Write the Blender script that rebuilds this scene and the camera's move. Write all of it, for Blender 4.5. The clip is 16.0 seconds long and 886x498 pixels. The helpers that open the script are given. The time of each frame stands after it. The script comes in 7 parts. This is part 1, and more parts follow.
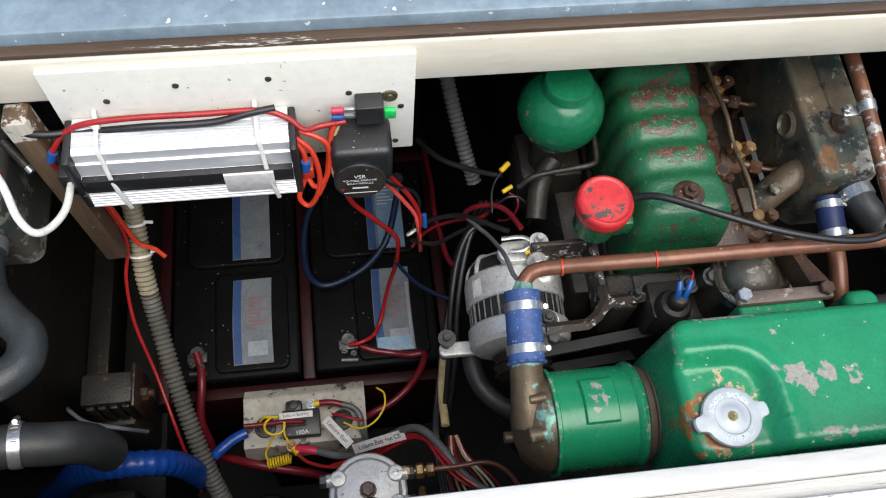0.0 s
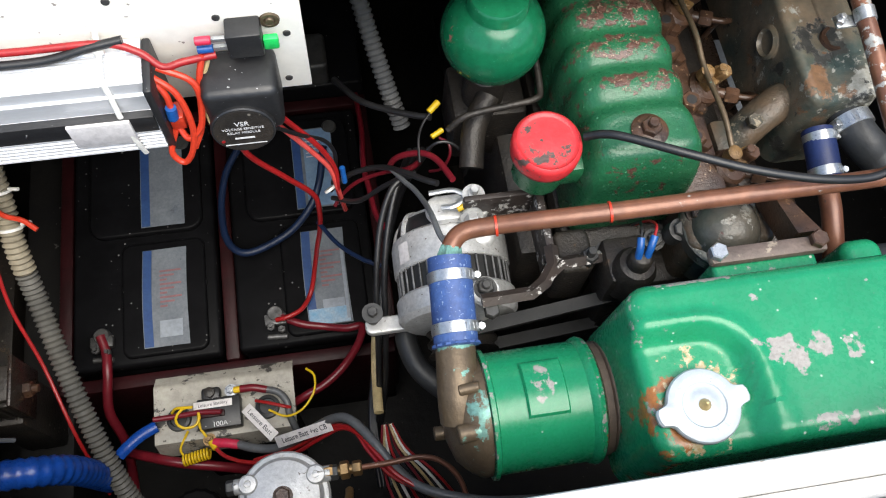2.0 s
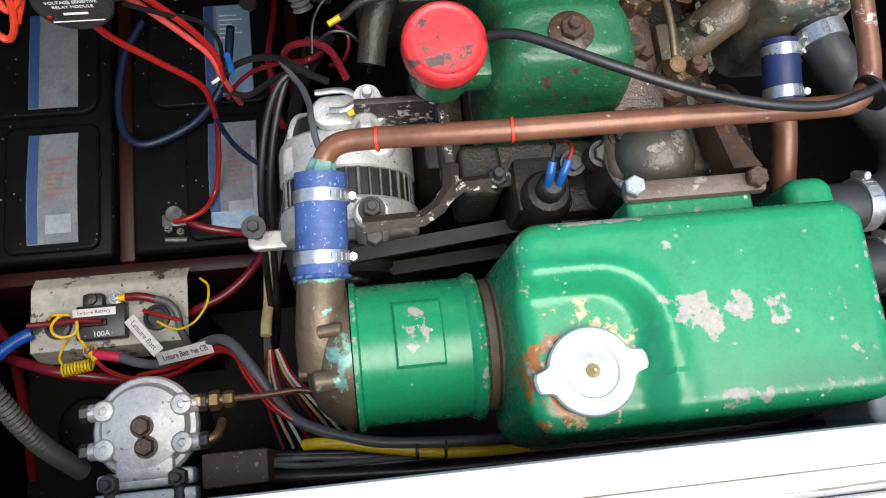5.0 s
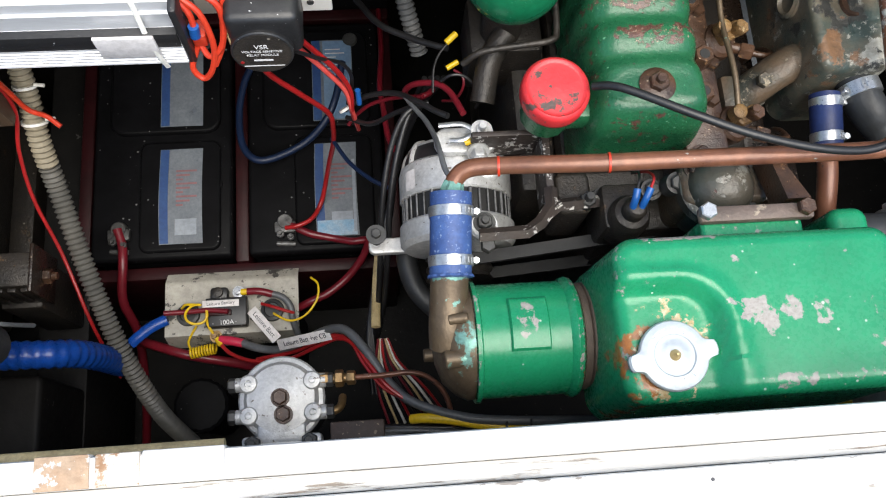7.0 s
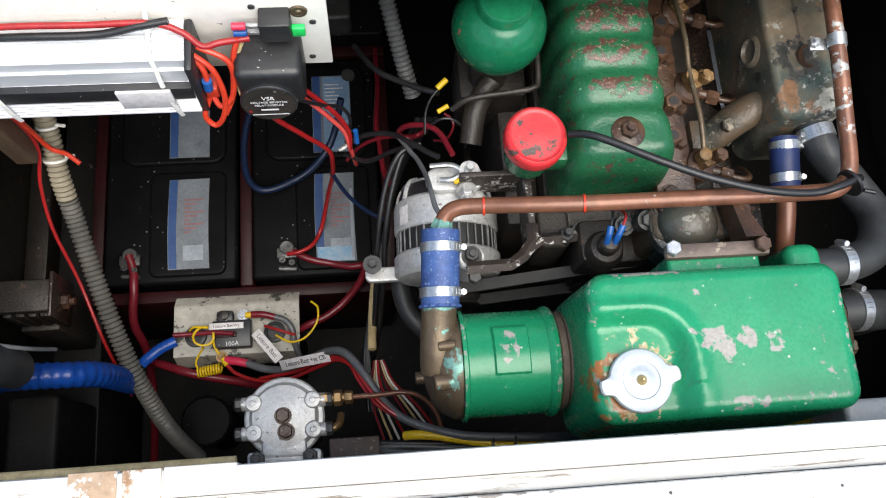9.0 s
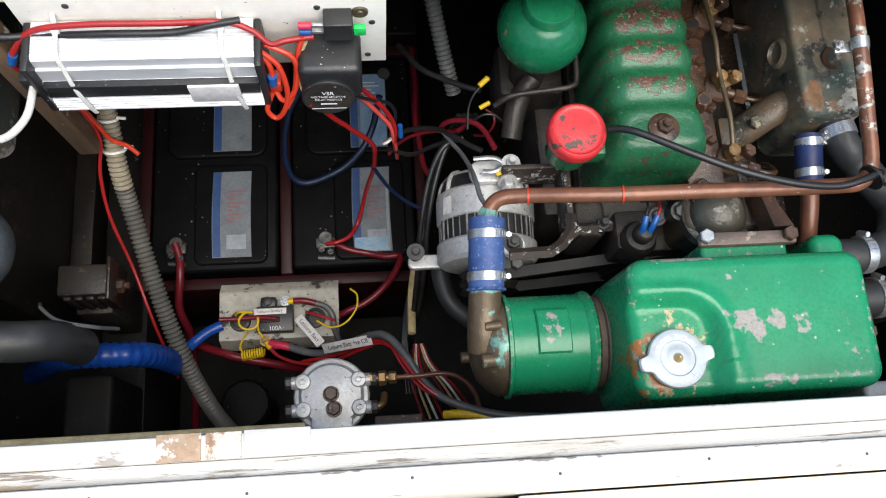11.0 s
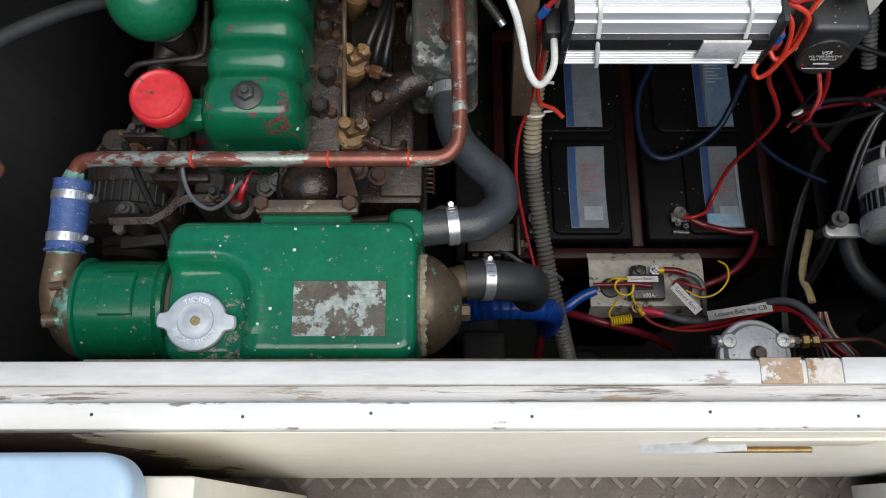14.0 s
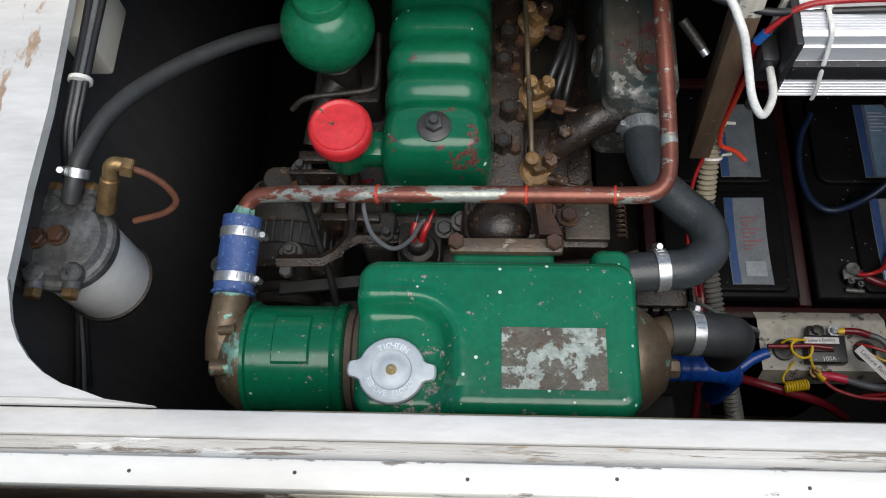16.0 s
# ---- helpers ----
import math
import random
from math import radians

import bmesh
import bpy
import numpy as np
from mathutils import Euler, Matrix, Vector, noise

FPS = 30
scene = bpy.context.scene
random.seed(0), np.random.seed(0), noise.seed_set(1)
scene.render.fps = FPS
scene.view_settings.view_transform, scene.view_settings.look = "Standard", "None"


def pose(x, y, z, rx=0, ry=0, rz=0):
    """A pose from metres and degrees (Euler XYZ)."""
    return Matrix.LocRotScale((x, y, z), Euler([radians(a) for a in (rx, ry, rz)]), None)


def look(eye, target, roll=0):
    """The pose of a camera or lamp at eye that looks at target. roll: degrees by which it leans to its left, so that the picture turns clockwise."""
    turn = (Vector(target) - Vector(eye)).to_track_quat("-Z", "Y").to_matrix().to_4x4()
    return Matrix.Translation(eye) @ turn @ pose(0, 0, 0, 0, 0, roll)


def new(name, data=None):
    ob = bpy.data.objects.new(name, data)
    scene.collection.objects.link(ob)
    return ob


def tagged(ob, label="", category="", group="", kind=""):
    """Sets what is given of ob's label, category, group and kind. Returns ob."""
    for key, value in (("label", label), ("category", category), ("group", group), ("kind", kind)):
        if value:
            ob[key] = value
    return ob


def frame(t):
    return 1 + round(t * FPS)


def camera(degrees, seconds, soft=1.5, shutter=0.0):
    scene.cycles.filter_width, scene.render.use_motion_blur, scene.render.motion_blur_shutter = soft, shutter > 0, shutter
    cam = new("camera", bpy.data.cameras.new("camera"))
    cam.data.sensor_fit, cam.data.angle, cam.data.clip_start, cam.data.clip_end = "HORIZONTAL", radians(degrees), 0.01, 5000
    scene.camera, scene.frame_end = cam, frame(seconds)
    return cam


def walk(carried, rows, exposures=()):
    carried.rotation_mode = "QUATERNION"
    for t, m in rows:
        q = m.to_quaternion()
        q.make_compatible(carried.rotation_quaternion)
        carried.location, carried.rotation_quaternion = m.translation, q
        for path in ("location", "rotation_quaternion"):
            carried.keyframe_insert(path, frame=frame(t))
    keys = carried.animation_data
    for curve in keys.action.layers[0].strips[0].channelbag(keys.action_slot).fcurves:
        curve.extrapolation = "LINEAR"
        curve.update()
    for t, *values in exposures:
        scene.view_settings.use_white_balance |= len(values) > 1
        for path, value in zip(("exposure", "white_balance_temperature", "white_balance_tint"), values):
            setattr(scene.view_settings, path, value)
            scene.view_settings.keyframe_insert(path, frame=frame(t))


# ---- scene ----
cam = camera(56.0, 16.0, soft=1.1)
PATH = [
    (0, (0.185, 0.269, 1.435), (0.392, 1.133, -0.356), 7.5),
    (0.5, (0.216, 0.29, 1.378), (0.464, 1.095, -0.436), 10.8),
    (1, (0.238, 0.302, 1.344), (0.504, 1.067, -0.485), 12.6),
    (1.5, (0.228, 0.314, 1.333), (0.481, 1.072, -0.501), 10.9),
    (2, (0.269, 0.332, 1.304), (0.486, 1.086, -0.536), 7.6),
    (2.5, (0.317, 0.363, 1.275), (0.543, 1.123, -0.562), 8.3),
    (3, (0.347, 0.38, 1.259), (0.56, 1.136, -0.58), 8.4),
    (3.5, (0.371, 0.393, 1.25), (0.584, 1.114, -0.604), 9.8),
    (4, (0.38, 0.394, 1.238), (0.609, 1.025, -0.647), 14.0),
    (4.5, (0.375, 0.386, 1.23), (0.601, 0.941, -0.678), 16.2),
    (5, (0.37, 0.38, 1.219), (0.569, 0.879, -0.707), 16.1),
    (7.5, (0.272, 0.342, 1.376), (0.431, 0.886, -0.542), 12.8),
    (8, (0.276, 0.345, 1.393), (0.44, 0.893, -0.523), 12.9),
    (8.5, (0.283, 0.347, 1.406), (0.452, 0.903, -0.507), 13.2),
    (11, (0.233, 0.321, 1.46), (0.398, 0.883, -0.453), 13.3),
    (11.5, (0.158, 0.306, 1.474), (0.323, 0.87, -0.438), 13.3),
    (12, (0.096, 0.297, 1.483), (0.233, 0.866, -0.43), 10.7),
    (12.5, (0.013, 0.291, 1.476), (0.117, 0.875, -0.434), 7.9),
    (13, (-0.08, 0.276, 1.477), (-0.023, 0.882, -0.428), 4.8),
    (13.5, (-0.152, 0.26, 1.473), (-0.119, 0.874, -0.43), 2.7),
    (14, (-0.199, 0.255, 1.457), (-0.188, 0.87, -0.446), 0.9),
    (14.5, (-0.22, 0.252, 1.434), (-0.278, 0.909, -0.454), -2.7),
    (15, (-0.283, 0.24, 1.414), (-0.342, 0.925, -0.464), -2.7),
    (15.5, (-0.328, 0.24, 1.398), (-0.411, 0.961, -0.465), -4.8),
    (16, (-0.342, 0.256, 1.375), (-0.442, 1.031, -0.466), -6.2),
]
EXPOSURES = [(0, 0.56, 6600, 8), (0.5, 0.82, 6600, 8), (1, 0.9, 6600, 8), (2, 1.05, 6600, 8), (3, 1.24, 6600, 8), (4, 1.32, 6600, 8), (5, 1.12, 6600, 8), (8, 0.98, 6600, 8), (11, 0.75, 6600, 8), (12.5, 0.48, 6600, 8), (13.5, 0.24, 6500, 8), (14.5, 0.12, 6500, 8), (15.5, 0.06, 6500, 8), (16, 0.16, 6500, 8)]
walk(cam, [(t, look(eye, target, roll)) for t, eye, target, roll in PATH], EXPOSURES)

# ---- light ----
world = bpy.data.worlds.new("sky")
scene.world = world
world.use_nodes = True
wn = world.node_tree.nodes
sky = wn.new("ShaderNodeTexSky")
sky.sky_type, sky.sun_disc = "NISHITA", False
sky.sun_elevation, sky.sun_rotation = radians(70), radians(157)
wn["Background"].inputs["Strength"].default_value = 0.12
world.node_tree.links.new(sky.outputs["Color"], wn["Background"].inputs["Color"])
sun = new("sun", bpy.data.lights.new("sun", "SUN"))
sun.data.energy, sun.data.angle, sun.data.color = 3.2, radians(60), (1.0, 0.95, 0.87)
sun.matrix_world = look((0.45, -1.0, 2.4), (0, 0, 0))


# ---- materials ----
def paint(name, base, second, rough=0.5, metal=0.0, scale=30.0, bump=0.15, chip=None, chip_at=0.64, chip_scale=26.0, speck=None, speck_at=0.7, speck_scale=260.0, grain=(1, 1, 1), spread=0.5, patch=0.0, gloss=0.5, mottle=0.22, layers=(), drops=None, drop_scale=95.0):
    """A two-scale procedural surface: broad tone, fine grain, chips, specks, round drops (paint splashes and wet glints
    put into colour), and worn layers.
    A layer is (colour, second colour, noise scale, threshold, zones, stretch); a zone (centre, radii, weight) makes
    wear likelier there."""
    m = bpy.data.materials.new(name)
    m.use_nodes = True
    nt = m.node_tree
    n, l = nt.nodes, nt.links
    b = n["Principled BSDF"]
    tc, mp = n.new("ShaderNodeTexCoord"), n.new("ShaderNodeMapping")
    mp.inputs["Scale"].default_value = grain
    l.new(tc.outputs["Object"], mp.inputs["Vector"])

    def noise_tex(s, detail=5.0, r=0.6):
        t = n.new("ShaderNodeTexNoise")
        t.inputs["Scale"].default_value, t.inputs["Detail"].default_value, t.inputs["Roughness"].default_value = s, detail, r
        l.new(mp.outputs["Vector"], t.inputs["Vector"])
        return t.outputs["Fac"]

    def step(fac, at, width=0.03):
        r = n.new("ShaderNodeValToRGB")
        r.color_ramp.elements[0].position, r.color_ramp.elements[1].position = at - width, at + width
        l.new(fac, r.inputs["Fac"])
        return r.outputs["Color"]

    def mix(fac, a, c):
        x = n.new("ShaderNodeMix")
        x.data_type = "RGBA"
        l.new(fac, x.inputs["Factor"])
        for sock, v in ((x.inputs[6], a), (x.inputs[7], c)):
            if isinstance(v, tuple):
                sock.default_value = (*v, 1)
            else:
                l.new(v, sock)
        return x.outputs[2]

    def arith(kind, *values):
        x = n.new("ShaderNodeMath")
        x.operation = kind
        for sock, v in zip(x.inputs, values):
            if isinstance(v, (int, float)):
                sock.default_value = v
            else:
                l.new(v, sock)
        return x.outputs[0]

    chip_at, speck_at = chip_at - 0.05, speck_at - 0.05
    broad = noise_tex(scale)
    fine = noise_tex(scale * 9, 3)
    col = mix(step(broad, 0.5, spread * 0.4), base, second)
    if mottle:
        ramp = n.new("ShaderNodeValToRGB")
        ramp.color_ramp.elements[0].position, ramp.color_ramp.elements[1].position = 0.35, 0.62
        ramp.color_ramp.elements[0].color = (1 - mottle, 1 - mottle, 1 - mottle, 1)
        l.new(noise_tex(scale * 5, 4, 0.7), ramp.inputs["Fac"])
        mul = n.new("ShaderNodeMix")
        mul.data_type, mul.blend_type = "RGBA", "MULTIPLY"
        mul.inputs["Factor"].default_value = 1.0
        l.new(col, mul.inputs[6])
        l.new(ramp.outputs["Color"], mul.inputs[7])
        col = mul.outputs[2]
    r_val = n.new("ShaderNodeMath")
    r_val.operation = "MULTIPLY_ADD"
    l.new(fine, r_val.inputs[0])
    r_val.inputs[1].default_value, r_val.inputs[2].default_value = 0.3, rough - 0.15
    height = fine
    if speck:
        col = mix(step(noise_tex(speck_scale, 2), speck_at, 0.015), col, speck)
    if chip:
        mask = step(noise_tex(chip_scale, 7, 0.72), chip_at, 0.012)
        if patch:
            both = n.new("ShaderNodeMath")
            both.operation = "MULTIPLY"
            l.new(mask, both.inputs[0])
            l.new(step(noise_tex(patch, 3), 0.57, 0.05), both.inputs[1])
            mask = both.outputs[0]
        tone = mix(step(noise_tex(chip_scale * 5), 0.5, 0.2), chip, tuple(c * 0.55 for c in chip))
        col = mix(mask, col, tone)
        h = n.new("ShaderNodeMath")
        h.operation = "SUBTRACT"
        l.new(fine, h.inputs[0])
        l.new(mask, h.inputs[1])
        height = h.outputs[0]
    if drops:
        cell = n.new("ShaderNodeTexVoronoi")
        cell.inputs["Scale"].default_value = drop_scale
        l.new(tc.outputs["Object"], cell.inputs["Vector"])
        chan = n.new("ShaderNodeSeparateColor")
        l.new(cell.outputs["Color"], chan.inputs["Color"])
        reach = arith("SUBTRACT", arith("MULTIPLY_ADD", chan.outputs[0], 0.5, -0.3), cell.outputs["Distance"])
        col = mix(step(reach, 0.03, 0.028), col, drops)
    for first, other, size, at, zones, stretch in layers:
        lm = n.new("ShaderNodeMapping")
        lm.inputs["Scale"].default_value = stretch
        l.new(tc.outputs["Object"], lm.inputs["Vector"])
        grit = n.new("ShaderNodeTexNoise")
        grit.inputs["Scale"].default_value, grit.inputs["Detail"].default_value, grit.inputs["Roughness"].default_value = size, 8, 0.68
        l.new(lm.outputs["Vector"], grit.inputs["Vector"])
        fac = grit.outputs["Fac"]
        bias = None
        for centre, radii, weight in zones:
            off = n.new("ShaderNodeVectorMath")
            off.operation = "SUBTRACT"
            l.new(tc.outputs["Object"], off.inputs[0])
            off.inputs[1].default_value = centre
            div = n.new("ShaderNodeVectorMath")
            div.operation = "DIVIDE"
            l.new(off.outputs[0], div.inputs[0])
            div.inputs[1].default_value = radii
            far = n.new("ShaderNodeVectorMath")
            far.operation = "LENGTH"
            l.new(div.outputs[0], far.inputs[0])
            near = n.new("ShaderNodeMapRange")
            near.interpolation_type = "SMOOTHSTEP"
            near.inputs["From Min"].default_value, near.inputs["From Max"].default_value = 1.25, 0.55
            near.inputs["To Min"].default_value, near.inputs["To Max"].default_value = 0.0, weight
            l.new(far.outputs["Value"], near.inputs["Value"])
            bias = arith("MAXIMUM", bias, near.outputs[0]) if bias else near.outputs[0]
        if bias:
            fac = arith("ADD", fac, bias)
        mask = step(fac, at, 0.018)
        col = mix(mask, col, mix(step(noise_tex(size * 3.1, 4), 0.5, 0.14), first, other))
        height = arith("SUBTRACT", height, arith("MULTIPLY", mask, 0.7))
    bp = n.new("ShaderNodeBump")
    bp.inputs["Strength"].default_value, bp.inputs["Distance"].default_value = bump, 0.002
    l.new(height, bp.inputs["Height"])
    l.new(bp.outputs["Normal"], b.inputs["Normal"])
    l.new(col, b.inputs["Base Color"])
    l.new(r_val.outputs[0], b.inputs["Roughness"])
    b.inputs["Metallic"].default_value, b.inputs["Specular IOR Level"].default_value = metal, gloss
    return m


def zone(x, y, rx, ry, weight, z=0.65, rz=2.0):
    """A zone of wear on an engine, in the engine's own place."""
    return (x - 0.55, y - 0.75, z), (rx, ry, rz), weight


EVEN = (1, 1, 1)
FLAKES = [zone(0.570, 0.453, 0.019, 0.014, 0.24), zone(0.577, 0.446, 0.012, 0.013, 0.24), zone(0.596, 0.455, 0.011, 0.012, 0.23), zone(0.621, 0.451, 0.008, 0.017, 0.23), zone(0.555, 0.462, 0.012, 0.004, 0.2), zone(0.58, 0.433, 0.005, 0.008, 0.17), zone(0.663, 0.453, 0.012, 0.010, 0.15), zone(0.66, 0.42, 0.012, 0.012, 0.12),
          zone(0.59, 0.4, 0.03, 0.008, 0.17), zone(0.66, 0.4, 0.04, 0.006, 0.12), zone(0.52, 0.5175, 0.055, 0.005, 0.21), zone(0.468, 0.49, 0.006, 0.03, 0.14), zone(0.689, 0.45, 0.006, 0.07, 0.14), zone(0.403, 0.468, 0.011, 0.02, 0.2), zone(0.447, 0.47, 0.004, 0.06, 0.15), zone(0.36, 0.46, 0.004, 0.06, 0.14), zone(0.56, 0.53, 0.06, 0.012, 0.1), zone(0.556, 0.494, 0.007, 0.005, 0.14), zone(0.47, 0.43, 0.008, 0.012, 0.16)]
RUSTED = [zone(0.482, 0.425, 0.026, 0.034, 0.27), zone(0.453, 0.43, 0.006, 0.05, 0.2), zone(0.476, 0.40, 0.012, 0.02, 0.22)]
CRUSTED = [zone(0.517, 0.442, 0.024, 0.022, 0.25), zone(0.50, 0.397, 0.03, 0.008, 0.22), zone(0.475, 0.44, 0.010, 0.016, 0.16), zone(0.505, 0.462, 0.03, 0.01, 0.16)]
BANDS = [zone(0.535, 0.7085, 0.05, 0.013, 0.15), zone(0.52, 0.7455, 0.05, 0.016, 0.15), zone(0.53, 0.785, 0.055, 0.022, 0.17), zone(0.53, 0.85, 0.06, 0.05, 0.12), zone(0.53, 0.633, 0.05, 0.007, 0.08), zone(0.48, 0.69, 0.01, 0.06, 0.08)]
CHIPS = [zone(0.563, 0.648, 0.007, 0.02, 0.2), zone(0.556, 0.6335, 0.022, 0.005, 0.2), zone(0.538, 0.674, 0.008, 0.005, 0.18), zone(0.533, 0.642, 0.007, 0.007, 0.16), zone(0.49, 0.645, 0.006, 0.01, 0.14), zone(0.505, 0.735, 0.007, 0.007, 0.15), zone(0.57, 0.8, 0.02, 0.02, 0.1)]
CAPRIM = [zone(0.53, 0.428, 0.016, 0.03, 0.12), zone(0.52, 0.398, 0.03, 0.012, 0.1)]
VERDIGRIS = [zone(0.352, 0.452, 0.012, 0.02, 0.17, 0.66, 0.03), zone(0.343, 0.513, 0.02, 0.008, 0.15)]

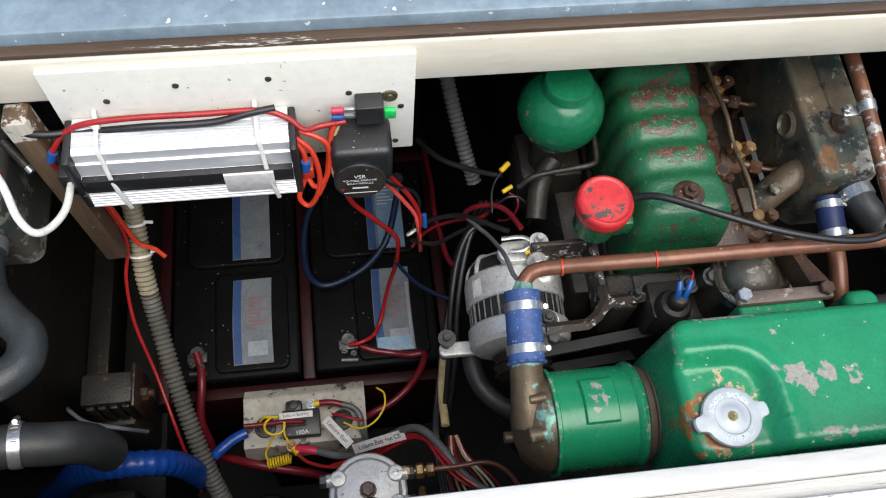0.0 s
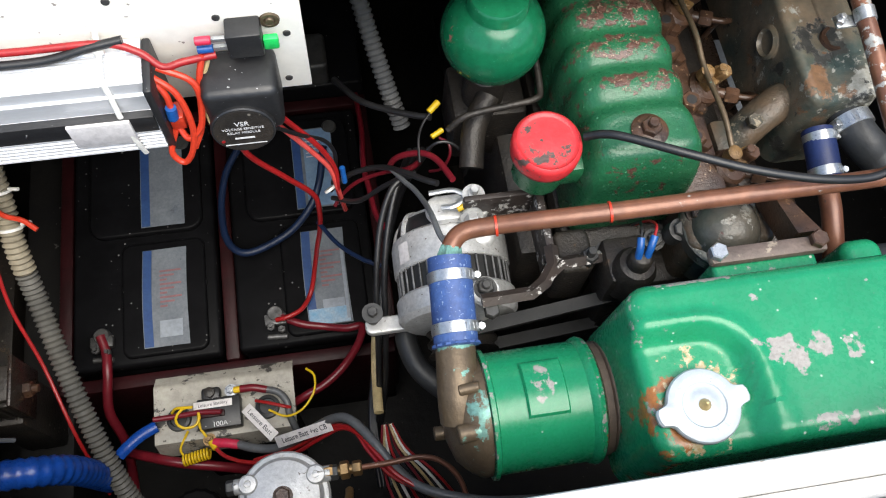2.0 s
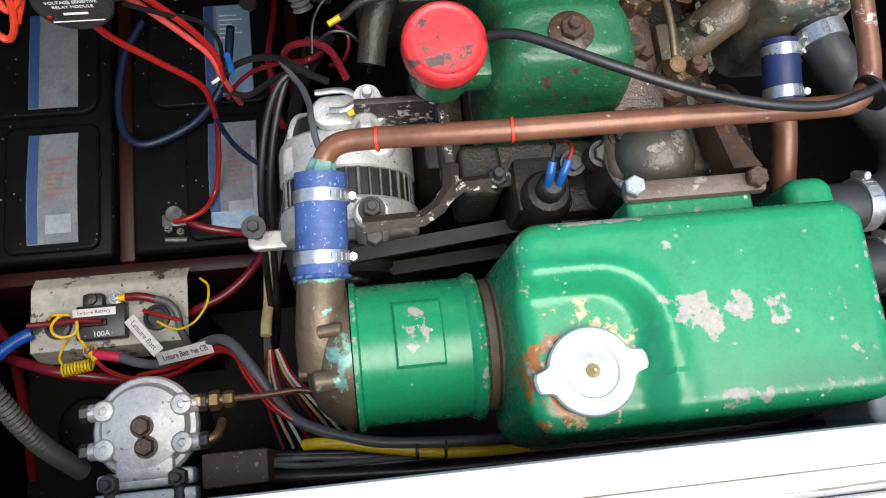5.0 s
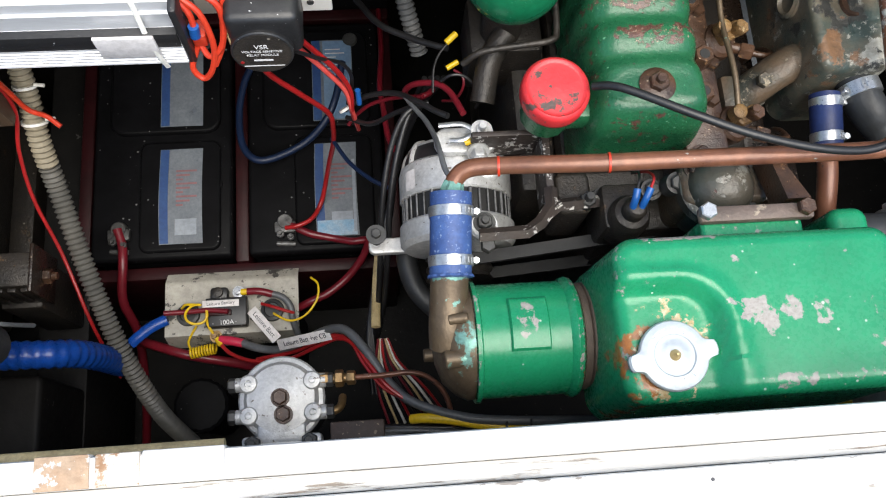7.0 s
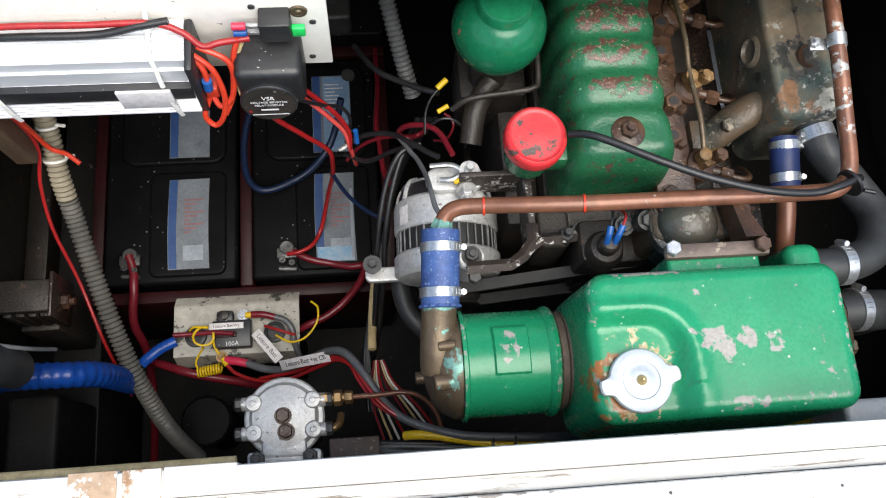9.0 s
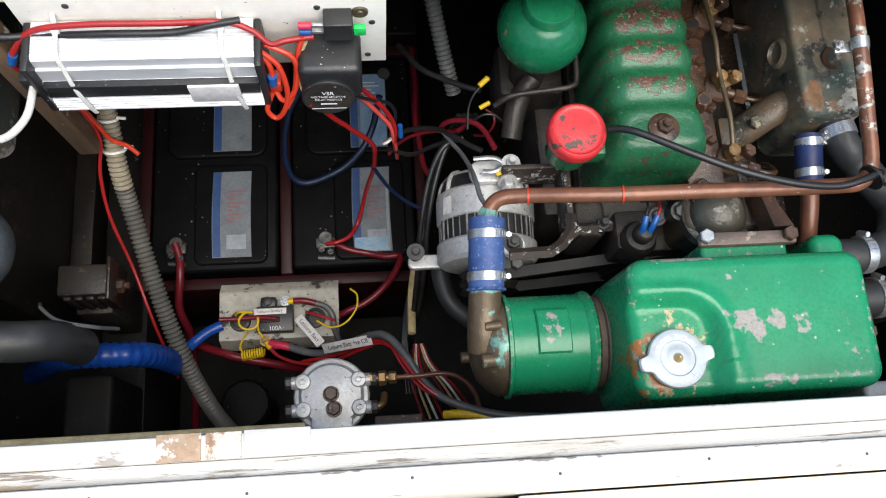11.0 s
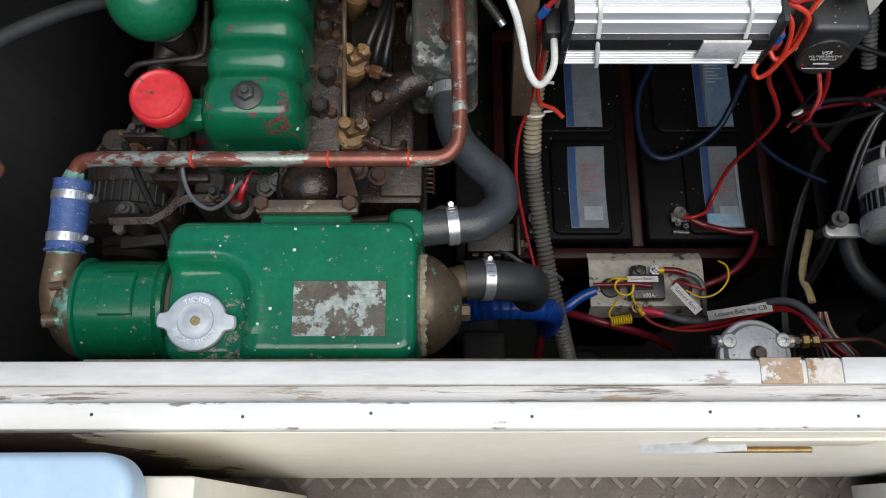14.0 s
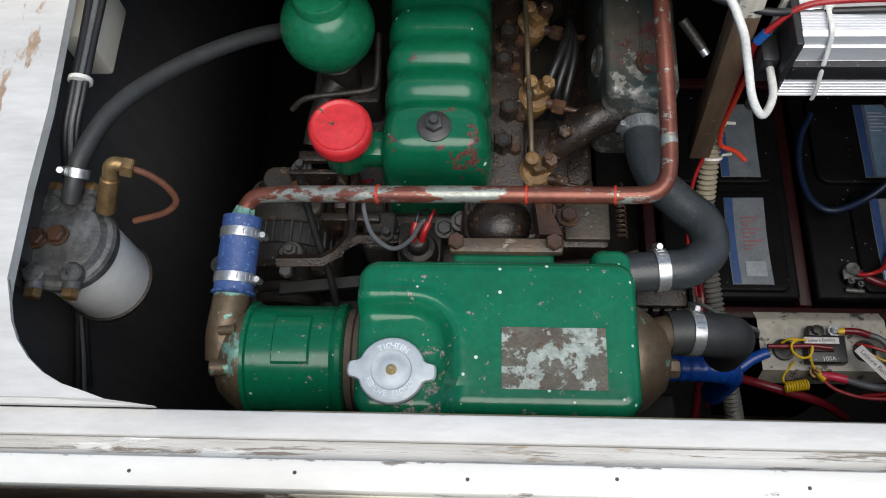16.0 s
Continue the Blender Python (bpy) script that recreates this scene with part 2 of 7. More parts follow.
M = {
    "green_r": paint("worn green enamel", (0.012, 0.25, 0.11), (0.009, 0.205, 0.088), 0.28, bump=0.03, mottle=0.08, drops=(0.45, 0.5, 0.42), drop_scale=125, layers=(((0.34, 0.315, 0.29), (0.25, 0.235, 0.215), 105, 0.69, FLAKES, EVEN), ((0.34, 0.13, 0.03), (0.2, 0.08, 0.03), 60, 0.735, RUSTED, EVEN), ((0.5, 0.44, 0.3), (0.36, 0.24, 0.1), 95, 0.735, CRUSTED, EVEN))),
    "green_l": paint("glossy green enamel", (0.005, 0.145, 0.068), (0.0035, 0.11, 0.05), 0.2, bump=0.04, mottle=0.12, drops=(0.55, 0.64, 0.58), drop_scale=105, layers=(((0.05, 0.045, 0.03), (0.3, 0.3, 0.26), 130, 0.645, CAPRIM, EVEN),)),
    "rocker_r": paint("rusting green enamel", (0.02, 0.125, 0.052), (0.011, 0.088, 0.038), 0.3, speck=(0.1, 0.28, 0.16), speck_at=0.75, speck_scale=260, bump=0.22, mottle=0.15, layers=(((0.115, 0.055, 0.04), (0.06, 0.03, 0.024), 90, 0.655, BANDS, (0.8, 1, 1)), ((0.36, 0.28, 0.2), (0.22, 0.13, 0.09), 330, 0.75, BANDS, EVEN))),
    "rocker_l": paint("chipped green enamel", (0.005, 0.115, 0.053), (0.0035, 0.088, 0.04), 0.2, bump=0.05, mottle=0.12, drops=(0.5, 0.58, 0.52), drop_scale=80, layers=(((0.13, 0.055, 0.045), (0.06, 0.03, 0.025), 120, 0.675, CHIPS, EVEN),)),
    "dome": paint("smooth green enamel", (0.009, 0.14, 0.06), (0.006, 0.115, 0.048), 0.22, chip=(0.3, 0.12, 0.1), chip_at=0.74, chip_scale=14, bump=0.04),
    "red_r": paint("scuffed red enamel", (0.62, 0.035, 0.04), (0.5, 0.025, 0.03), 0.38, chip=(0.09, 0.06, 0.05), chip_at=0.645, chip_scale=50),
    "red_l": paint("red enamel", (0.62, 0.03, 0.035), (0.52, 0.022, 0.028), 0.38, chip=(0.07, 0.07, 0.03), chip_at=0.66, chip_scale=40),
    "copper": paint("tarnished copper", (0.235, 0.098, 0.054), (0.13, 0.056, 0.036), 0.34, 0.22, scale=22, spread=0.4, bump=0.06, layers=(((0.42, 0.42, 0.4), (0.3, 0.3, 0.28), 60, 0.67, [zone(0.739, 0.7, 0.012, 0.09, 0.13)], EVEN), ((0.09, 0.05, 0.04), (0.06, 0.04, 0.03), 30, 0.67, (), (0.5, 1, 1)))),
    "copper_l": paint("copper with flaking grey paint", (0.25, 0.085, 0.055), (0.16, 0.055, 0.04), 0.36, 0.5, scale=25, bump=0.1, layers=(((0.34, 0.36, 0.32), (0.24, 0.26, 0.23), 70, 0.57, [zone(0.43, 0.6, 0.06, 0.05, 0.1), zone(0.56, 0.6, 0.04, 0.05, 0.1), zone(0.7, 0.6, 0.02, 0.03, 0.08)], (0.45, 1, 1)),)),
    "bronze": paint("weathered bronze", (0.17, 0.125, 0.078), (0.1, 0.072, 0.046), 0.45, 0.45, scale=35, bump=0.2, layers=(((0.2, 0.4, 0.34), (0.12, 0.24, 0.2), 90, 0.635, VERDIGRIS, EVEN),)),
    "brownring": paint("brown rubber ring", (0.085, 0.06, 0.045), (0.13, 0.095, 0.07), 0.7, scale=60),
    "steel": paint("galvanised steel", (0.55, 0.57, 0.58), (0.45, 0.46, 0.47), 0.32, 0.8, scale=60, bump=0.06),
    "zinc": paint("pale zinc plate", (0.52, 0.57, 0.6), (0.43, 0.47, 0.5), 0.5, 0.3, scale=40, bump=0.08, mottle=0.1),
    "alu": paint("dusty cast aluminium", (0.68, 0.68, 0.67), (0.52, 0.52, 0.51), 0.45, 0.45, scale=45, speck=(0.2, 0.18, 0.16), speck_at=0.73, speck_scale=200, bump=0.2),
    "castdark": paint("blackened cast aluminium", (0.08, 0.08, 0.078), (0.045, 0.045, 0.045), 0.5, 0.4, scale=40, bump=0.2),
    "rust": paint("rusty oily iron", (0.1, 0.05, 0.028), (0.03, 0.019, 0.014), 0.32, 0.1, scale=38, spread=0.5, chip=(0.22, 0.12, 0.06), chip_at=0.68, chip_scale=80, bump=0.28, drops=(0.4, 0.3, 0.2), drop_scale=190),
    "brass": paint("old brass", (0.36, 0.23, 0.1), (0.2, 0.125, 0.06), 0.4, 0.75, scale=60, bump=0.1),
    "manifold": paint("grey-green cast iron", (0.045, 0.068, 0.06), (0.2, 0.15, 0.1), 0.38, 0.1, scale=17, spread=0.35, bump=0.4, drops=(0.4, 0.38, 0.33), drop_scale=110, layers=(((0.4, 0.39, 0.34), (0.26, 0.25, 0.21), 55, 0.62, [zone(0.74, 0.69, 0.03, 0.03, 0.1)], EVEN), ((0.2, 0.11, 0.06), (0.12, 0.07, 0.04), 38, 0.61, [zone(0.71, 0.7, 0.02, 0.02, 0.12)], EVEN), ((0.03, 0.03, 0.028), (0.05, 0.05, 0.045), 30, 0.6, [zone(0.72, 0.74, 0.02, 0.03, 0.14)], EVEN))),
    "manifold_l": paint("dark grey-green cast iron", (0.035, 0.05, 0.046), (0.085, 0.075, 0.06), 0.36, 0.1, scale=17, spread=0.35, bump=0.35, drops=(0.42, 0.42, 0.38), drop_scale=85, layers=(((0.22, 0.22, 0.2), (0.14, 0.13, 0.11), 45, 0.6, [zone(0.73, 0.72, 0.04, 0.03, 0.08)], EVEN), ((0.1, 0.035, 0.03), (0.06, 0.03, 0.025), 50, 0.64, [zone(0.735, 0.76, 0.03, 0.03, 0.12)], EVEN))),
    "rib": paint("dull grey ribs", (0.22, 0.22, 0.22), (0.03, 0.03, 0.03), 0.45, 0.5, scale=60, bump=0.1),
    "bluedark": paint("navy silicone hose", (0.014, 0.03, 0.12), (0.01, 0.02, 0.08), 0.5, scale=50, bump=0.15),
    "belt": paint("black belt rubber", (0.012, 0.012, 0.012), (0.02, 0.02, 0.02), 0.6, scale=50, bump=0.1),
    "conduit_c": paint("cream ribbed conduit", (0.34, 0.3, 0.22), (0.23, 0.2, 0.145), 0.55, scale=20, bump=0.05),
    "iron": paint("oily black iron", (0.022, 0.021, 0.02), (0.045, 0.037, 0.03), 0.4, 0.2, scale=40, chip=(0.14, 0.09, 0.055), chip_at=0.69, chip_scale=40, bump=0.4, gloss=0.4, drops=(0.2, 0.18, 0.15), drop_scale=110),
    "rubber": paint("black rubber hose", (0.02, 0.021, 0.022), (0.035, 0.037, 0.038), 0.5, scale=35, bump=0.12),
    "hoseg": paint("grey reinforced rubber", (0.04, 0.046, 0.05), (0.026, 0.03, 0.033), 0.33, scale=60, speck=(0.06, 0.068, 0.072), speck_at=0.68, speck_scale=700, bump=0.25),
    "wallblack": paint("black gloss bay side", (0.075, 0.075, 0.08), (0.1, 0.098, 0.1), 0.4, scale=8, grain=(1, 1, 0.2), bump=0.1),
    "blueh": paint("blue silicone hose", (0.045, 0.1, 0.28), (0.028, 0.06, 0.19), 0.55, scale=50, speck=(0.16, 0.22, 0.36), speck_at=0.7, speck_scale=300, bump=0.15),
    "bluec": paint("glossy blue ribbed hose", (0.0075, 0.06375, 0.3375), (0.006, 0.045, 0.24), 0.3, scale=40, bump=0.05),
    "verdigris": paint("verdigris crust", (0.16, 0.36, 0.32), (0.1, 0.2, 0.16), 0.75, scale=120, bump=0.5),
    "cream": paint("cream gloss on timber", (0.83, 0.78, 0.67), (0.78, 0.72, 0.6), 0.4, scale=14, bump=0.08, mottle=0.05, layers=(((0.42, 0.27, 0.12), (0.6, 0.45, 0.27), 45, 0.8, [((-0.068, 0.3165, 0.5), (0.01, 0.1, 0.045), 0.28), ((0.1, 0.3165, 0.45), (0.012, 0.1, 0.02), 0.22)], (0.6, 1, 1)), ((0.075, 0.05, 0.035), (0.16, 0.11, 0.075), 32, 0.76, [((-0.78, 0.3165, 0.5), (0.36, 1, 1), 0.44)], (0.5, 1, 0.35)), ((0.2, 0.15, 0.11), (0.3, 0.23, 0.17), 70, 0.74, [((0, 0.3165, 0.7655), (9, 0.1, 0.02), 0.05), ((0, 0.3165, 0.2), (9, 0.1, 0.03), 0.1)], (0.35, 1, 1)))),
    "white": paint("worn white paint on timber", (0.63, 0.62, 0.6), (0.5, 0.49, 0.47), 0.45, scale=30, spread=0.4, grain=(0.25, 1, 1), bump=0.2, mottle=0.08, layers=(((0.33, 0.31, 0.29), (0.28, 0.22, 0.165), 42, 0.655, [((0, 0.3775, 0.79), (9, 0.003, 0.02), 0.07), ((0.0, 0.366, 0.79), (0.06, 0.02, 0.05), 0.08)], (0.3, 1, 1)), ((0.3, 0.2, 0.13), (0.4, 0.3, 0.22), 22, 0.73, [((-0.755, 0.69, 0.8), (0.04, 0.13, 0.1), 0.24)], (1, 0.35, 1)))),
    "patchwood": paint("brown timber with paint scraps", (0.36, 0.23, 0.14), (0.5, 0.38, 0.27), 0.6, scale=40, chip=(0.75, 0.72, 0.68), chip_at=0.62, chip_scale=60, bump=0.3),
    "patchpale": paint("pale worn timber patch", (0.6, 0.53, 0.44), (0.66, 0.62, 0.56), 0.55, scale=40, bump=0.3, layers=(((0.3, 0.17, 0.09), (0.4, 0.27, 0.17), 50, 0.57, (), EVEN),)),
    "brassb": paint("bright brass", (0.7, 0.52, 0.24), (0.55, 0.4, 0.18), 0.35, 0.6, scale=80, bump=0.05),
    "flange": paint("dull brown flange", (0.15, 0.11, 0.09), (0.08, 0.06, 0.05), 0.5, 0.1, scale=50, chip=(0.32, 0.26, 0.2), chip_at=0.66, chip_scale=60, bump=0.3),
    "bare": paint("weathered peeling timber", (0.68, 0.66, 0.62), (0.52, 0.49, 0.44), 0.6, scale=60, spread=0.4, grain=(0.06, 1, 1), bump=0.5, mottle=0.1, layers=(((0.4, 0.3, 0.2), (0.5, 0.4, 0.29), 48, 0.665, [((-0.08, 0.35, 0.79), (0.07, 1, 1), 0.12), ((0.3, 0.35, 0.79), (0.12, 1, 1), 0.09), ((-0.3, 0.35, 0.79), (0.08, 1, 1), 0.07), ((0.06, 0.35, 0.79), (0.05, 1, 1), 0.1)], (0.16, 1, 1)), ((0.22, 0.18, 0.14), (0.3, 0.25, 0.2), 210, 0.585, (), (0.05, 1, 1)), ((0.82, 0.8, 0.76), (0.75, 0.73, 0.69), 45, 0.585, (), (0.2, 1, 1)))),
    "rust_l": paint("black oily iron", (0.036, 0.023, 0.016), (0.013, 0.01, 0.009), 0.3, 0.15, scale=45, chip=(0.12, 0.07, 0.04), chip_at=0.65, chip_scale=60, bump=0.3, drops=(0.25, 0.2, 0.15), drop_scale=170),
    "press": paint("pressed letter gleam", (0.8, 0.86, 0.9), (0.75, 0.8, 0.85), 0.4, 0.2, bump=0.0),
    "flaked": paint("dark iron with flaking white paint", (0.05, 0.036, 0.03), (0.026, 0.021, 0.019), 0.5, 0.1, scale=40, chip=(0.6, 0.58, 0.55), chip_at=0.625, chip_scale=70, bump=0.3),
    "wood": paint("raw brown timber", (0.13, 0.08, 0.045), (0.07, 0.045, 0.028), 0.65, scale=40, grain=(1, 1, 0.15), bump=0.3, layers=(((0.5, 0.47, 0.42), (0.4, 0.36, 0.3), 60, 0.66, [((0, 0, 0.27), (9, 9, 0.03), 0.16), ((0.01, 0, 0.2), (0.006, 9, 0.1), 0.1)], EVEN),)),
    "darkwood": paint("wet dark timber", (0.1, 0.06, 0.035), (0.05, 0.03, 0.02), 0.6, scale=40, grain=(0.1, 1, 1), chip=(0.7, 0.68, 0.62), chip_at=0.68, chip_scale=30, bump=0.4),
    "bluegrey": paint("blue-grey deck paint", (0.24, 0.31, 0.37), (0.19, 0.25, 0.3), 0.4, scale=12, chip=(0.08, 0.07, 0.065), chip_at=0.72, chip_scale=14, speck=(0.6, 0.62, 0.62), speck_at=0.76, speck_scale=90, bump=0.12),
    "paleblue": paint("pale blue gloss lid", (0.46, 0.6, 0.72), (0.42, 0.56, 0.68), 0.35, scale=10, chip=(0.3, 0.27, 0.26), chip_at=0.75, chip_scale=12, bump=0.05, mottle=0.07),
    "bilge": paint("black bilge paint", (0.009, 0.009, 0.0095), (0.014, 0.013, 0.012), 0.55, scale=9, speck=(0.09, 0.085, 0.08), speck_at=0.77, speck_scale=120, bump=0.4, gloss=0.12),
    "crust": paint("cream sealant crust", (0.55, 0.49, 0.38), (0.3, 0.24, 0.16), 0.8, scale=90, bump=0.8),
    "injgold": paint("crusty golden brass", (0.26, 0.15, 0.055), (0.09, 0.05, 0.022), 0.45, 0.25, scale=60, spread=0.4, chip=(0.4, 0.28, 0.14), chip_at=0.64, chip_scale=90, bump=0.5),
    "branch": paint("brown oily casting", (0.12, 0.08, 0.05), (0.045, 0.05, 0.042), 0.42, 0.1, scale=30, spread=0.4, chip=(0.3, 0.25, 0.18), chip_at=0.66, chip_scale=60, bump=0.4),
    "case": paint("black battery plastic", (0.004, 0.004, 0.0045), (0.007, 0.007, 0.008), 0.42, scale=20, gloss=0.06, drops=(0.14, 0.14, 0.14), drop_scale=120, bump=0.08),
    # label, redbeam and redw are darkened to stand in for light lost with depth
    "label": paint("scuffed grey label", (0.172, 0.192, 0.216), (0.12, 0.136, 0.16), 0.5, scale=50, bump=0.05, chip=(0.12, 0.14, 0.17), chip_at=0.7, chip_scale=40),
    "labelblue": paint("blue label ink", (0.018, 0.05, 0.17), (0.03, 0.075, 0.2), 0.5, scale=60, bump=0.03),
    "redbeam": paint("dark red painted bearer", (0.03, 0.005, 0.0065), (0.016, 0.0035, 0.0042), 0.45, scale=25, bump=0.12, gloss=0.2),
    "redw": paint("red cable sheath", (0.36, 0.014, 0.016), (0.28, 0.011, 0.012), 0.35, scale=60, bump=0.02),
    "redd": paint("dark red cable sheath", (0.17, 0.009, 0.018), (0.12, 0.008, 0.014), 0.35, scale=60, bump=0.02),
    "orangew": paint("orange-red wire sheath", (0.576, 0.048, 0.02), (0.496, 0.036, 0.016), 0.35, scale=60, bump=0.02),
    "blackw": paint("black cable sheath", (0.009, 0.009, 0.01), (0.016, 0.016, 0.017), 0.4, scale=60, bump=0.03),
    "greyw": paint("grey cable sheath", (0.11, 0.115, 0.12), (0.08, 0.085, 0.09), 0.4, scale=60, bump=0.03),
    "bluew": paint("blue cable sheath", (0.003, 0.014, 0.05), (0.0025, 0.01, 0.036), 0.5, scale=60, bump=0.03),
    "yelloww": paint("yellow wire sheath", (0.75, 0.5, 0.015), (0.65, 0.42, 0.012), 0.4, scale=60, bump=0.02),
    "whitew": paint("white nylon", (0.75, 0.74, 0.7), (0.66, 0.65, 0.6), 0.42, scale=60, bump=0.03),
    "green_plug": paint("bright green plastic", (0.02, 0.62, 0.12), (0.015, 0.5, 0.1), 0.4, scale=60, bump=0.02),
    "bluelug": paint("blue crimp sleeve", (0.012, 0.1, 0.36), (0.01, 0.075, 0.28), 0.35, scale=60, bump=0.04),
    "pinklug": paint("red crimp sleeve", (0.6, 0.03, 0.08), (0.5, 0.025, 0.06), 0.35, scale=60, bump=0.02),
    "conduit": paint("grey ribbed conduit", (0.085, 0.085, 0.08), (0.13, 0.122, 0.105), 0.5, scale=14, bump=0.05),
    "conduitd": paint("dark ribbed conduit", (0.07, 0.075, 0.078), (0.1, 0.1, 0.1), 0.5, scale=14, bump=0.05),
    "inverter": paint("brushed aluminium extrusion", (0.8, 0.81, 0.83), (0.72, 0.73, 0.75), 0.36, 0.5, scale=60, grain=(0.1, 1, 1), bump=0.04, mottle=0.07),
    "blackp": paint("dull black plastic", (0.014, 0.014, 0.015), (0.022, 0.022, 0.023), 0.42, scale=40, speck=(0.4, 0.4, 0.4), speck_at=0.775, speck_scale=260, bump=0.08),
    "sticker": paint("plain off-white sticker", (0.68, 0.65, 0.64), (0.62, 0.59, 0.58), 0.5, scale=30, bump=0.02),
    "plate": paint("grimy cream board", (0.4, 0.38, 0.33), (0.3, 0.28, 0.24), 0.5, scale=24, chip=(0.07, 0.065, 0.06), chip_at=0.63, chip_scale=34, speck=(0.08, 0.07, 0.06), speck_at=0.74, speck_scale=140),
    "nameplate": paint("corroded data plate", (0.12, 0.125, 0.095), (0.085, 0.06, 0.045), 0.5, 0.2, scale=45, bump=0.3, layers=(((0.36, 0.4, 0.37), (0.22, 0.26, 0.23), 62, 0.51, (), EVEN), ((0.07, 0.045, 0.03), (0.12, 0.08, 0.05), 110, 0.6, (), EVEN))),
    "rustpatch": paint("rust stain", (0.33, 0.13, 0.035), (0.5, 0.43, 0.3), 0.7, scale=55, spread=0.25, chip=(0.012, 0.24, 0.105), chip_at=0.575, chip_scale=60, bump=0.4),
    "canister": paint("white enamel canister", (0.76, 0.76, 0.74), (0.7, 0.7, 0.68), 0.35, scale=20, bump=0.03, mottle=0.07),
    "tape": paint("frayed yellow tape", (0.55, 0.43, 0.22), (0.36, 0.27, 0.13), 0.6, scale=90, bump=0.3),
    "chequer": paint("worn steel tread plate", (0.11, 0.095, 0.085), (0.17, 0.145, 0.125), 0.5, 0.5, scale=30, bump=0.2),
    "ink": paint("white print", (0.7, 0.7, 0.7), (0.65, 0.65, 0.65), 0.5, bump=0.0),
    "darkink": paint("dark print", (0.05, 0.05, 0.06), (0.06, 0.06, 0.07), 0.5, bump=0.0),
    "redink": paint("faded red print", (0.26, 0.12, 0.13), (0.2, 0.1, 0.11), 0.5, bump=0.0),
    "cream_w": paint("white gloss on timber", (0.85, 0.83, 0.78), (0.79, 0.76, 0.7), 0.38, scale=22, spread=0.3, grain=(0.3, 1, 1), bump=0.12, mottle=0.05, layers=(((0.33, 0.29, 0.25), (0.22, 0.2, 0.18), 60, 0.69, [((0, 0.3425, 0.797), (9, 0.0026, 0.01), 0.1), ((0, 0.3212, 0.79), (9, 0.002, 0.02), 0.07)], (0.4, 1, 1)),)),
    "cream_b": paint("peeling cream gloss", (0.78, 0.72, 0.6), (0.72, 0.65, 0.53), 0.42, scale=14, chip=(0.3, 0.2, 0.11), chip_at=0.72, chip_scale=24, grain=(0.3, 1, 1), bump=0.15, mottle=0.07),
    "cream_p": paint("off-white painted board", (0.84, 0.81, 0.74), (0.79, 0.76, 0.68), 0.42, scale=16, speck=(0.25, 0.22, 0.2), speck_at=0.78, speck_scale=120, bump=0.05, mottle=0.07),
    "labeldark": paint("grey label print", (0.22, 0.25, 0.29), (0.3, 0.33, 0.37), 0.5, bump=0.0),
    "labelworn": paint("worn pale blue print", (0.12, 0.3, 0.48), (0.34, 0.42, 0.5), 0.5, scale=70, bump=0.03),
    "labelworn2": paint("pale blue label face", (0.2, 0.3, 0.42), (0.14, 0.24, 0.4), 0.5, scale=40, bump=0.03),
    "redlight": paint("pale red cable sheath", (0.7, 0.1, 0.09), (0.6, 0.07, 0.06), 0.35, scale=60, bump=0.02),
    "castgrey": paint("dull grey cast alloy", (0.17, 0.175, 0.175), (0.06, 0.06, 0.06), 0.4, 0.3, scale=30, spread=0.35, mottle=0.45, bump=0.2),
    "rustblock": paint("stained dark block", (0.06, 0.035, 0.025), (0.035, 0.025, 0.02), 0.6, scale=40, bump=0.2, speck=(0.2, 0.15, 0.1), speck_at=0.72),
    "steel2": paint("pale grey plastic", (0.5, 0.52, 0.53), (0.44, 0.46, 0.47), 0.45, scale=20, bump=0.02),
}

# ---- building helpers ----
ORG = {}


def thing(name, at, label, category, group="", kind="", shift=(0, 0, 0)):
    """An Empty at the base of a thing; its parts are built in place and hung under it."""
    ob = new(name)
    ob.empty_display_size = 0.02
    ob.location = Vector(at) + Vector(shift)
    ORG[ob.name] = Vector(at)
    return tagged(ob, label, category, group, kind)


def part(name, bm, material, parent, label="", smooth=35):
    """Links a bmesh as one mesh object under a thing or a part."""
    org = ORG[parent.name] if parent else Vector((0, 0, 0))
    bmesh.ops.translate(bm, verts=bm.verts, vec=-org)
    bmesh.ops.recalc_face_normals(bm, faces=bm.faces)
    for f in bm.faces:
        f.smooth = True
    for e in bm.edges:
        if len(e.link_faces) == 2 and e.calc_face_angle(0) > radians(smooth):
            e.smooth = False
    me = bpy.data.meshes.new(name)
    bm.to_mesh(me)
    bm.free()
    me.materials.append(M[material])
    ob = new(name, me)
    if parent:
        ob.parent = parent
        ORG[ob.name] = org
        if label:
            ob["label"] = label
    return ob


def solo(name, bm, material, label, category, group="", kind="", smooth=35):
    """A thing of one mesh, its origin at the middle of its base."""
    lo = [min(v.co[i] for v in bm.verts) for i in range(3)]
    hi = [max(v.co[i] for v in bm.verts) for i in range(3)]
    base = Vector(((lo[0] + hi[0]) / 2, (lo[1] + hi[1]) / 2, lo[2]))
    bmesh.ops.translate(bm, verts=bm.verts, vec=-base)
    ob = part(name, bm, material, None, smooth=smooth)
    ob.location = base
    ORG[ob.name] = base
    return tagged(ob, label, category, group, kind)


def frame_of(d):
    d = Vector(d).normalized()
    a = Vector((0, 0, 1)) if abs(d.z) < 0.9 else Vector((1, 0, 0))
    u = d.cross(a).normalized()
    return d, u, d.cross(u).normalized()


